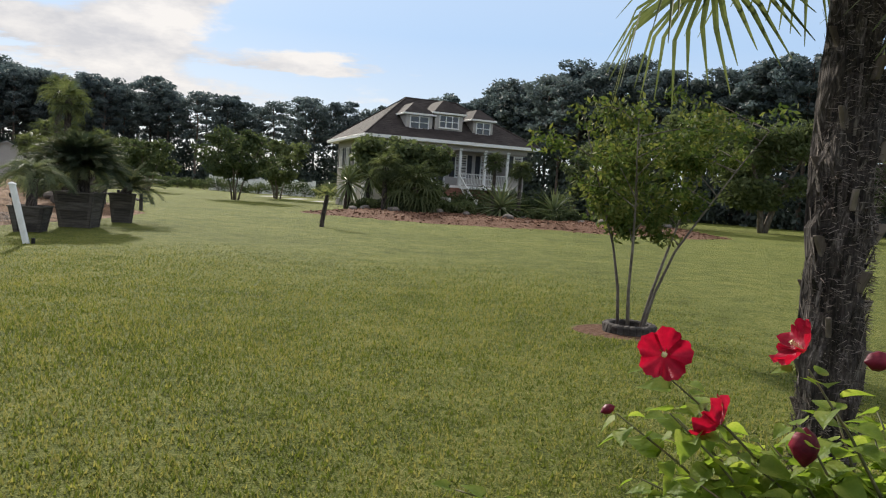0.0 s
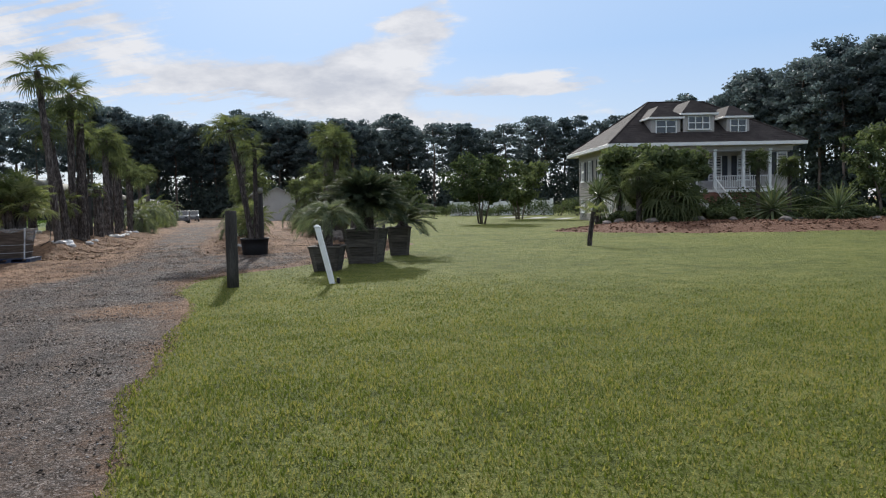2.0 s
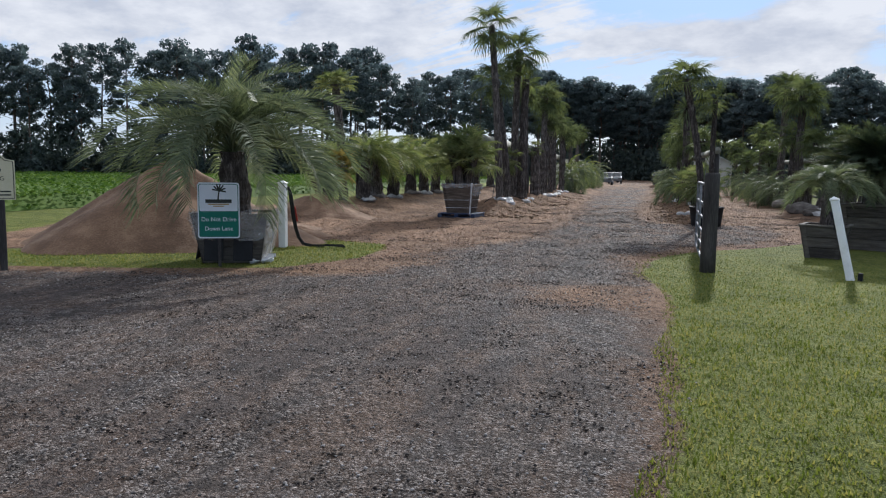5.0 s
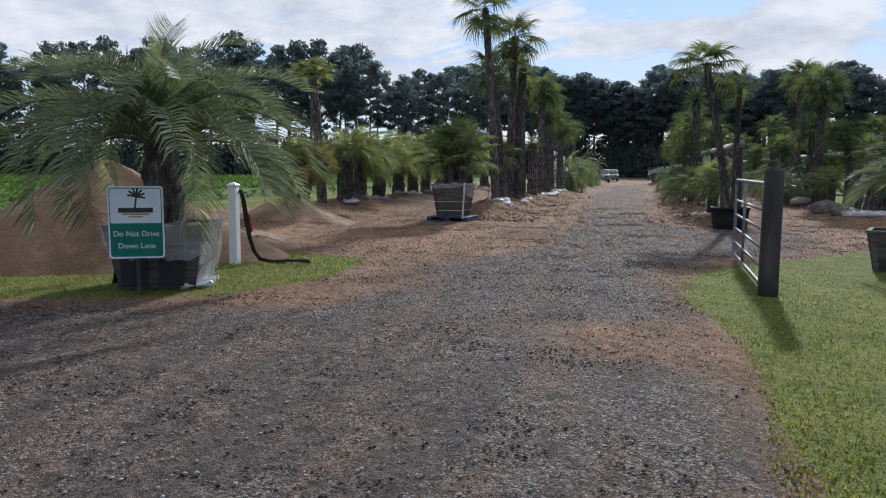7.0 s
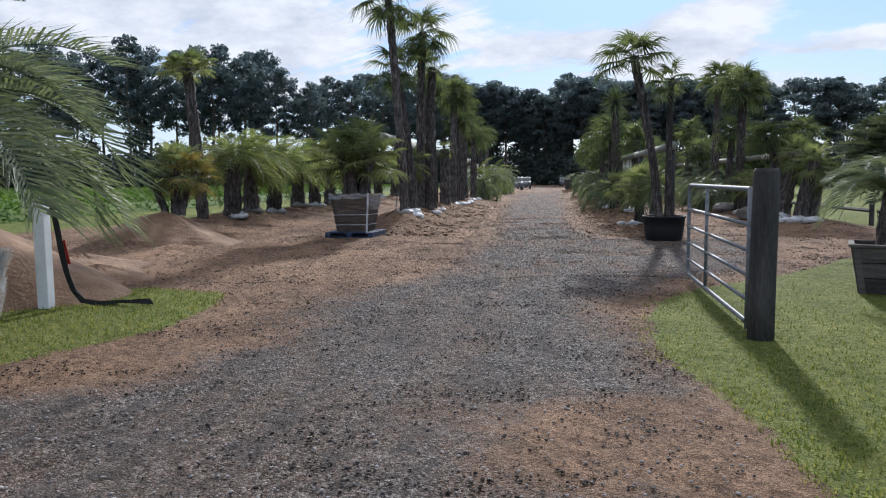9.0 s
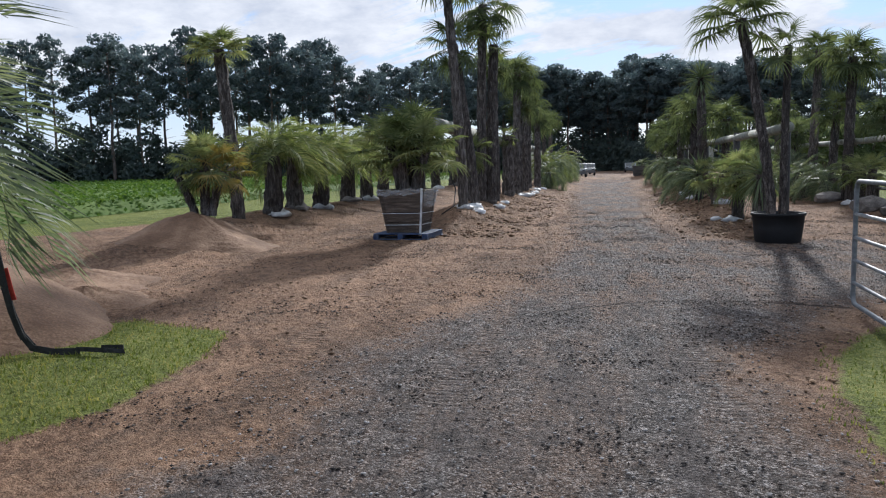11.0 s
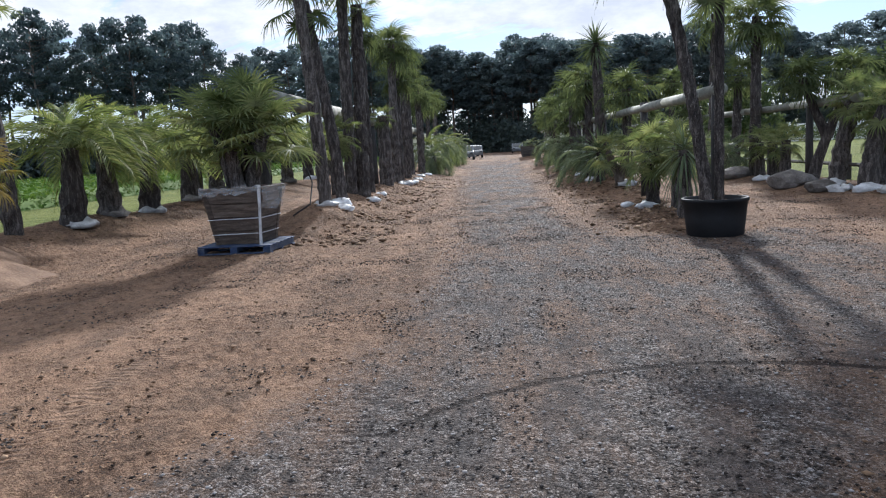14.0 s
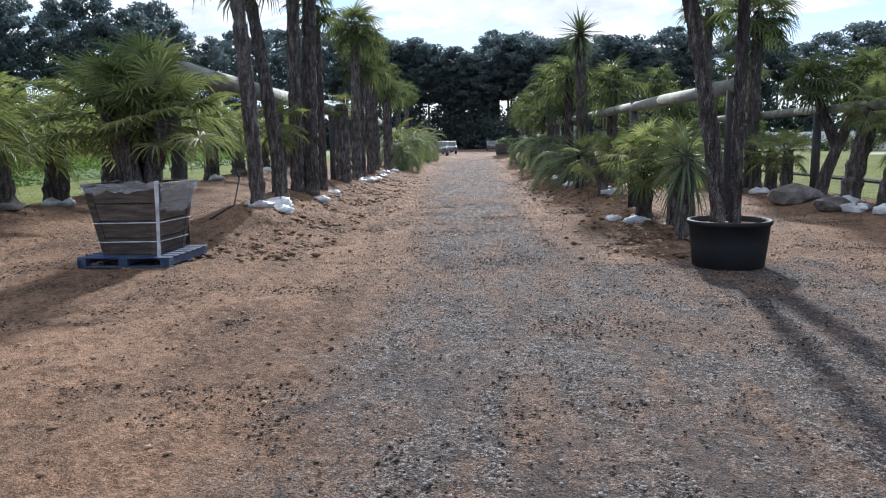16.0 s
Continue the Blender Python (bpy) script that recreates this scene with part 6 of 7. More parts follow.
# ---- rows of palms ----
def sand_mound(x, y, h, rx, ry, turn, seed, label):
    b = Build()
    n, k = 72, 30
    rr = np.random.RandomState(seed)
    vs = []
    for i in range(k + 1):
        f = i / k
        for j in range(n):
            a = 2 * math.pi * j / n
            q = f * (1 + 0.10 * math.sin(3 * a + seed) + 0.06 * math.sin(7 * a + seed * 2))
            px2, py2 = math.cos(a) * q * rx, math.sin(a) * q * ry
            wx2, wy2 = x + px2 * math.cos(radians(turn)) - py2 * math.sin(radians(turn)), y + px2 * math.sin(radians(turn)) + py2 * math.cos(radians(turn))
            rise = h * max(0.0, 1.005 - math.sqrt(f * f + 0.01)) ** 1.05 * (1 + 0.05 * math.sin(5 * a + 6 * f))
            rough = (0.05 * float(wave(px2, py2, 5.0, seed)) + 0.03 * float(wave(px2, py2, 13.0, seed + 9))) * (1 - f) * min(1, h) ** 0.5 + rr.uniform(-0.012, 0.012)
            zz = gz(wx2, wy2) + rise + rough * smooth(0.0, 0.15, f) - 0.06 * f
            vs.append((px2, py2, zz))
    b.add(vs, [(i * n + j, i * n + (j + 1) % n, (i + 1) * n + (j + 1) % n, (i + 1) * n + j)[::-1] for i in range(k) for j in range(n)])
    ob = part("sand_mound", b, M["sand"], smooth=True)
    ob.matrix_world = pose(x, y, 0, 0, 0, turn)
    tagged(ob, label, "sand mound", "sand mounds")


sand_mound(-19.35, 9.95, 1.72, 3.0, 2.8, 40, 1, "tall heap of tan sand behind the sign")
sand_mound(*lane(7.6, -8.3), 0.42, 2.0, 1.4, 20, 2, "low spreading heap of tan sand")
sand_mound(*lane(2.9, -7.4), 0.27, 1.5, 1.2, 10, 3, "small low heap of tan sand")
sand_mound(*lane(1.6, -6.3), 0.22, 1.1, 0.9, 60, 4, "small low heap of tan sand")

# west row, along the lane
W = "row of tall palms on the west side"
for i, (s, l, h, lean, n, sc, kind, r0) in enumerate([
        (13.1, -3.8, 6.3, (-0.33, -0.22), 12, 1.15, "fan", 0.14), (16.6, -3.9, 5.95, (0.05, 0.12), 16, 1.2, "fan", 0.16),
        (14.6, -3.75, 4.6, (-0.45, -0.3), 10, 1.0, "fan", 0.14), (16.9, -3.65, 4.9, (0.1, 0.1), 8, 0.8, "fan_pale", 0.18),
        (18.8, -3.8, 4.6, (-0.1, 0.1), 14, 0.9, "fan_far", 0.16), (22.2, -3.8, 2.3, (0, 0), 12, 0.6, "fan_pale", 0.24), (20.6, -4.2, 2.3, (0.05, 0), 10, 0.5, "fan_pale", 0.2),
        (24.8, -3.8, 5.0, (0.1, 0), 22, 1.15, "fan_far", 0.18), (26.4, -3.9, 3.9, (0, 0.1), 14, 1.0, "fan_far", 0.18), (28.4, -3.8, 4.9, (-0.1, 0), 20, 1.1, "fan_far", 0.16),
        (30.5, -3.9, 4.2, (0, 0), 16, 1.1, "fan_far", 0.17), (33.2, -3.7, 3.9, (0, 0), 14, 1.0, "fan_far", 0.17), (36.0, -3.9, 3.6, (0, 0), 18, 1.1, "fan_far", 0.17), (15.6, -4.1, 1.5, (0, 0.1), 22, 0.85, "fan_pale", 0.12),
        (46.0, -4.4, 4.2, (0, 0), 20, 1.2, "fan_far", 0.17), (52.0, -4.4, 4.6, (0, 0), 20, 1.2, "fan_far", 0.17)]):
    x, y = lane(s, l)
    palm("windmill_palm" if kind != "fan_pale" else "fan_palm", x, y, h, 0, kind, n, sc, "tall fan palm with a shaggy dark trunk" if h > 3 else "short fan palm with a shaggy dark trunk", 200 + i, r0, r0 * 0.78, lean, -60, 75, group=W)
for i, (s, l, r) in enumerate([(13.1, -3.8, 0.27), (13.6, -3.5, 0.25), (14.3, -3.7, 0.3), (16.7, -3.4, 0.22), (18.7, -3.5, 0.2), (24.6, -3.5, 0.3), (26.2, -3.4, 0.25), (28.5, -3.4, 0.22), (30.4, -3.5, 0.25), (33.0, -3.4, 0.22), (36, -3.5, 0.22)]):
    root_bag(*lane(s, l), r, 300 + i)
# leafy palms further down the west row
for i in range(9):
    s = 35.5 + i * 3.3
    x, y = lane(s, -3.3 - 0.5 * (i % 2))
    palm("feather_palm", x, y, 0.9 + 0.35 * (i % 3), 0, "feather_s" if i % 2 else "feather_g", 20, 1.15, "bushy feather palm beside the lane", 330 + i, 0.16, 0.13, (0, 0), -45, 80, group="feather palms along the lane")

# second west row: stout feather palms
for i, (s, l, h, n, sc) in enumerate([(11.8, -8.6, 1.35, 20, 1.0), (13.4, -8.7, 1.3, 20, 1.0), (15.1, -8.6, 1.35, 22, 1.0), (17.8, -8.7, 1.35, 20, 1.0), (19.8, -8.7, 1.4, 20, 1.05), (22.2, -8.8, 1.4, 20, 1.0), (25, -8.8, 1.5, 20, 1.05), (28, -8.8, 1.4, 20, 1.05), (31.5, -8.8, 1.5, 20, 1.05), (36, -8.8, 1.6, 20, 1.1)]):
    x, y = lane(s, l)
    palm("feather_palm", x, y, h + 0.2, 0, "feather_s", n + 2, sc * 1.14, "stout feather palm with arching yellow-green fronds", 350 + i, 0.28, 0.15, (random.Random(i).uniform(-0.1, 0.1), 0.05), 8, 84, group="second row of feather palms")
    root_bag(*lane(s - 0.1, l + 0.15), 0.33, 370 + i, "bag" if i % 2 == 0 else "rock", "root ball wrapped in pale sacking")
x, y = lane(9.9, -8.6)
palm("windmill_palm", x, y, 3.95, 0, "fan_pale", 24, 0.95, "slim tall fan palm with a flat green head", 390, 0.16, 0.13, (-0.25, -0.15), -15, 50, group="second row of feather palms")
x, y = lane(8.4, -8.6)
cl = thing("fan_palm_clump", pose(x, y, 0.62), "clump of leaning fan palm stems with yellowing fronds", "palm")
for k, (ax, ay, hh, kd) in enumerate([(-0.4, -0.25, 0.85, "fan_dry"), (-0.1, 0.05, 1.05, "fan_pale"), (0.15, 0.0, 1.15, "fan_pale"), (0.3, 0.2, 0.95, "fan_dry")]):
    tr, top = palm_trunk(hh, 0.09, 0.08, (ax * 0.8, ay * 0.8), 395 + k)
    part("trunk", tr, M["fibre"], cl, m=Matrix.Translation((ax * 0.5, ay * 0.5, 0)))
    if k > 0:
        crown(cl, top + Vector((ax * 0.5, ay * 0.5, 0)), kd, 18, 1.0, -50, 80, 400 + k)

# east row
E_ = "row of palms on the east side"
for i, (s, l, h, lean, n, sc, kind, r0) in enumerate([
        (13.0, 3.0, 1.15, (0.05, 0), 26, 1.0, "fan_pale", 0.14), (12.1, 3.3, 1.25, (0, 0), 18, 0.9, "fan_pale", 0.14),
        (24.5, 3.2, 3.2, (0, 0), 18, 1.1, "fan_far", 0.16), (27.0, 3.4, 2.6, (0, 0), 18, 1.1, "fan_far", 0.16), (30, 3.2, 3.3, (0, 0), 20, 1.15, "fan_far", 0.17), (33.5, 3.3, 2.2, (0, 0), 20, 1.2, "fan_far", 0.17), (38.3, 3.2, 2.9, (0, 0), 20, 1.2, "fan_far", 0.17), (43, 3.3, 2.6, (0, 0), 20, 1.2, "fan_far", 0.17), (48, 3.4, 3.2, (0, 0), 20, 1.2, "fan_far", 0.17), (55, 3.8, 3.0, (0, 0), 20, 1.2, "fan_far", 0.17), (19.2, 3.6, 2.5, (0, 0), 16, 1.0, "fan_far", 0.15)]):
    x, y = lane(s, l)
    palm("fan_palm", x, y, h, 0, kind, n, sc, "fan palm with a shaggy trunk beside the lane", 420 + i, r0, r0 * 0.8, lean, -55, 78, group=E_)
for i in range(6):
    x, y = lane(22.0 + i * 4.2, 2.9 + 0.4 * (i % 2))
    palm("feather_palm", x, y, 0.6 + 0.2 * (i % 3), 0, "feather_g", 18, 1.1, "bushy feather palm beside the lane", 440 + i, 0.15, 0.13, (0, 0), -45, 80, group=E_)
x, y = lane(20.8, 3.1)
yucca("yucca", x, y, 4.0, "tall yucca with a spiky ball of stiff leaves", 451, n=130, scale=1.05, r0=0.17)
x, y = lane(19.4, 2.85)
yucca("yucca", x, y, 0.9, "low spiky yucca at the edge of the lane", 452, n=80, scale=1.35, r0=0.13)
x, y = lane(11.0, 3.15)
sk = thing("grass_tree", pose(x, y, gz(x, y) - 0.02), "short trunk with a long hanging skirt of thin leaves", "palm")
tr, top = palm_trunk(1.2, 0.13, 0.1, (0, 0), 455)
part("trunk", tr, M["fibre"], sk)
crown(sk, top, "skirt", 110, 1.25, -88, 70, 456, "leaf")
x, y = lane(17.6, 3.1)
yt = thing("forked_palm", pose(x, y, gz(x, y) - 0.03), "forked pale trunk with two small fan heads", "palm")
for k, (ax, ay) in enumerate([(-0.28, -0.1), (0.16, 0.1)]):
    tr, top = palm_trunk(0.95, 0.11, 0.085, (ax, ay), 460 + k)
    part("trunk", tr, M["bark"], yt)
    crown(yt, top, "fan_pale", 12, 0.85, -60, 75, 462 + k)
for i, (s, l, r) in enumerate([(12.95, 2.85, 0.25), (13.5, 2.6, 0.2), (12.3, 3.4, 0.22), (11.2, 3.3, 0.2), (17.5, 3.3, 0.28), (20.7, 2.8, 0.25), (24.3, 2.8, 0.22), (30, 2.8, 0.25)]):
    root_bag(*lane(s, l), r, 470 + i)

# second east row
E2 = "second row of palms on the east side"
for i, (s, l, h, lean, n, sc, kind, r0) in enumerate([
        (19.9, 7.5, 1.0, (0, 0), 14, 0.85, "fan_pale", 0.15), (18.9, 7.5, 1.0, (0, 0), 14, 0.85, "fan_pale", 0.15), (18.0, 7.5, 1.05, (0.03, 0), 14, 0.85, "fan_pale", 0.15),
        (15.0, 7.5, 2.0, (0.35, 0.15), 20, 0.9, "fan_pale", 0.2), (13.8, 7.6, 1.7, (0.3, 0.15), 20, 1.0, "fan_pale", 0.2), (14.3, 8.1, 1.3, (0.1, 0.1), 16, 0.9, "fan_pale", 0.2),
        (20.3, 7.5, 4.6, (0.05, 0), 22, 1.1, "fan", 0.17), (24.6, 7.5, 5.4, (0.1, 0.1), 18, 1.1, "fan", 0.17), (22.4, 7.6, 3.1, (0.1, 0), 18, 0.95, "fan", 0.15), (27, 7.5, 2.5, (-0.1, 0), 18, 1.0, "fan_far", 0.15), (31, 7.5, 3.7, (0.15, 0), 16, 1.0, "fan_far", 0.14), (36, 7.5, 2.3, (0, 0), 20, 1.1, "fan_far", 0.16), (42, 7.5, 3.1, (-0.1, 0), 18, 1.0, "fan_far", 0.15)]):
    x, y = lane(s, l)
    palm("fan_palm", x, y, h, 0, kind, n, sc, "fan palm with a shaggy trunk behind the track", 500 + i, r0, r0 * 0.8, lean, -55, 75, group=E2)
for i, (s, l) in enumerate([(21.4, 7.1), (23.6, 7.0), (25.8, 7.2), (28.6, 7.0), (33.0, 7.2), (38.5, 7.0)]):
    x, y = lane(s, l)
    palm("feather_palm", x, y, 0.7 + 0.25 * (i % 3), 0, "feather_g", 18, 1.05, "leafy feather palm among the palms by the track", 526 + i, 0.14, 0.12, (0, 0), -35, 82, group=E2)
x, y = lane(16.5, 7.6)
yt = thing("forked_palm", pose(x, y, gz(x, y) - 0.03), "leaning forked trunk with two tufted heads", "palm")
for k, (a0, a1, r0) in enumerate([((0, 0, 0.0), (0.3, 0.1, 1.1), 0.15)]):
    part("trunk", Build().tube([a0, (0.1, 0.03, 0.5), a1], [r0, r0 * 0.85, r0 * 0.8], 10, jitter=0.2), M["fibre"], yt)
for k, e in enumerate([(-0.25, -0.1, 2.5), (0.75, 0.3, 2.6)]):
    part("limb", Build().tube([(0.3, 0.1, 1.05), ((0.3 + e[0]) / 2, 0.1, 1.7), e], [0.13, 0.1, 0.09], 9, jitter=0.2), M["fibre"], yt)
    crown(yt, Vector(e), "fan_far", 20, 0.85, -50, 80, 520 + k)
for i, (s, l, r) in enumerate([(14.9, 7.3, 0.35), (14.1, 7.2, 0.28), (18.7, 7.2, 0.25), (18.0, 7.3, 0.2), (13.4, 7.4, 0.3), (12.6, 7.5, 0.3)]):
    root_bag(*lane(s, l), r, 540 + i)


# ---- rails on posts that hold the palms upright ----
def prop_rail(s0, s1, l, z0, z1, posts, label, thick=0.1):
    a, b = Vector((*lane(s0, l), z0)), Vector((*lane(s1, l), z1))
    t = thing("prop_rail", Matrix.Translation((a.x, a.y, 0)), label, "rail", "prop rails")
    o = Vector((a.x, a.y, 0))
    n = 8
    for k in range(n):
        p, q = a.lerp(b, k / n), a.lerp(b, (k + 1) / n)
        part("rail", Build().tube([p - o, p.lerp(q, 0.5) - o + Vector((0, 0, -0.02)), q - o + (q - p).normalized() * 0.04], [thick * (1 - 0.02 * k), thick * 0.97, thick * 0.95], 14, jitter=0.03), M["rail"], t, smooth=True)
    for s in posts:
        f = (s - s0) / (s1 - s0)
        p = a.lerp(b, f) - o
        g = gz(*lane(s, l))
        part("post", Build().tube([(p.x, p.y, g - 0.1), (p.x, p.y, 1.0), (p.x, p.y, p.z + 0.12)], [0.1, 0.095, 0.085], 12, jitter=0.05), M["pole"], t, smooth=True)


prop_rail(11.0, 40.0, -4.45, 2.68, 2.5, (11.2, 17.5, 24, 30, 36, 39.8), "weathered horizontal pole on posts behind the west palms", 0.18)
prop_rail(9.5, 40.0, 3.35, 2.18, 2.2, (9.75, 15.5, 22, 29, 35, 39.8), "weathered horizontal pole on posts behind the east palms", 0.1)
prop_rail(14.6, 44.0, 7.8, 2.1, 2.1, (17.2, 21.2, 25.5, 31, 37, 43.8), "weathered horizontal pole on posts beside the lawn", 0.1)
prop_rail(12.5, 40.0, -9.3, 2.3, 2.3, (13, 20, 27, 33, 39.5), "weathered horizontal pole on posts behind the feather palms", 0.09)


def boulder(x, y, r, seed, flat=0.55, label="grey-brown boulder on the ground"):
    rr = random.Random(seed)
    b = bmesh.new()
    bmesh.ops.create_icosphere(b, subdivisions=2, radius=r)
    for v in b.verts:
        k = 1 + 0.22 * noise.noise(v.co * (1.6 / r) + Vector((seed, 0, 0))) + rr.uniform(-0.05, 0.05)
        v.co = Vector((v.co.x * k * 1.25, v.co.y * k, v.co.z * k * flat))
    me = bpy.data.meshes.new("boulder")
    b.to_mesh(me)
    b.free()
    me.materials.append(M["rock"])
    ob = new("boulder", me)
    ob.matrix_world = pose(x, y, gz(x, y) + r * flat * 0.45, 0, 0, rr.uniform(0, 360))
    tagged(ob, label, "boulder", "boulders")


boulder(*lane(16.3, 7.0), 0.48, 1)
boulder(*lane(14.6, 7.0), 0.33, 2)
boulder(*lane(20.6, 7.1), 0.42, 3)
for i in range(13):
    rr = random.Random(600 + i)
    boulder(-5.0 + i * 1.5 + rr.uniform(-0.6, 0.6), 43.0 + rr.uniform(-1.8, 3.4), rr.uniform(0.15, 0.34), 610 + i, 0.6, "grey boulder set in the mulched bed")


# ---- split-rail fence at the lawn's edge ----
def fence():
    pts = [lane(14, 9.6), lane(19, 9.6), lane(24, 9.6), lane(29, 9.6), lane(34, 9.6), lane(40, 9.6)]
    t = thing("rail_fence", Matrix.Translation((*pts[0], 0)), "low dark timber rail fence along the lawn", "fence")
    o = Vector((*pts[0], 0))
    for p in pts:
        part("post", Build().box((0.12, 0.12, 0.75), Matrix.Translation(Vector((*p, gz(*p) + 0.33)) - o), 0.012), M["pole"], t)
    for p, q in zip(pts, pts[1:]):
        a, b = Vector((*p, gz(*p) + 0.42)) - o, Vector((*q, gz(*q) + 0.42)) - o
        part("rail", Build().tube([a, a.lerp(b, 0.5), b], [0.06, 0.055, 0.06], 6, jitter=0.1), M["pole"], t)


fence()


# ---- low stump palm in the lawn and plants of the bed ----
palm("stump_palm", -4.07, 27.8, 1.22, 0, "fan_pale", 7, 0.75, "small palm with a thin dark trunk in the lawn", 650, 0.085, 0.075, (0.16, 0.05), -5, 55)
palm("fan_palm", -2.8, 44.4, 2.6, 0, "fan_far", 26, 1.3, "fan palm in the mulched bed", 651, 0.16, 0.14, group="bed palms")
palm("fan_palm", -1.0, 44.6, 1.5, 0, "fan_far", 34, 2.2, "wide bushy fan palm in the mulched bed", 652, 0.2, 0.2, group="bed palms")
palm("fan_palm", 4.3, 52.3, 4.0, 0, "fan_far", 22, 1.0, "slim fan palm in front of the porch", 653, 0.13, 0.12, group="bed palms")
palm("fan_palm", 6.2, 52.8, 3.6, 0, "fan_far", 26, 1.1, "slim fan palm in front of the porch", 654, 0.13, 0.12, group="bed palms")
yucca("yucca", -5.2, 46.4, 1.9, "spiky yucca in the mulched bed", 655, n=80, scale=2.2, r0=0.2)
yucca("yucca", -4.0, 47.4, 2.3, "spiky yucca in the mulched bed", 656, n=70, scale=1.9, r0=0.17)
yucca("yucca", 4.2, 45.5, 0.6, "wide spiky yucca in the mulched bed", 657, n=90, scale=3.0, r0=0.18)
yucca("yucca", 7.6, 45.8, 0.5, "wide spiky yucca in the mulched bed", 658, n=80, scale=2.8, r0=0.18)
yucca("yucca", 11.5, 44.8, 0.5, "wide spiky yucca in the mulched bed", 659, n=70, scale=2.4, r0=0.16)


def shrub(x, y, w, h, seed, label="dense dark green shrub", mat="leaf_dark", group="shrubs"):
    r = np.random.RandomState(seed)
    t = thing("shrub", pose(x, y, gz(x, y)), label, "shrub", group)
    cs = [(r.uniform(-0.35, 0.35) * w, r.uniform(-0.35, 0.35) * w, h * r.uniform(0.2, 0.75)) for _ in range(14)]
    st = Build()
    for c in cs[:7]:
        st.tube([(0, 0, -0.05), (c[0] * 0.5, c[1] * 0.5, c[2] * 0.6), c], [0.03, 0.02, 0.008], 4, False)
    part("stems", st, M["bark"], t)
    part("crown", cloud_mesh("crown", M[mat], leaf_cloud(r, cs, 90, np.array([w * 0.24]), 0.09, 0.9)), None, t)


rs = random.Random(70)
for i in range(26):
    shrub(-5 + i * 0.72 + rs.uniform(-0.4, 0.4), 45.6 + rs.uniform(-1, 4), rs.uniform(0.8, 1.6), rs.uniform(0.3, 0.8), 700 + i, "low green shrub in the mulched bed", group="bed shrubs")
for i in range(12):
    shrub(-2.5 + i * 1.15, 52.2 + i * 0.55, 2.6, 1.5 + 0.9 * (i % 3 != 1), 740 + i, "dark foundation shrub in front of the house", group="foundation shrubs")
for i in range(16):
    shrub(-40 + i * 2.1, 104 - i * 1.2 + rs.uniform(-1, 1), 2.6, rs.uniform(1.2, 2.4), 760 + i, "rounded shrub at the back of the lawn", group="lawn shrubs")
for i in range(3):
    shrub(13 + i * 2.2, 50 + i * 1.2 + rs.uniform(-1, 1), 2.4, rs.uniform(1.0, 1.8), 780 + i, "dark green shrub under the oaks", group="lawn shrubs")


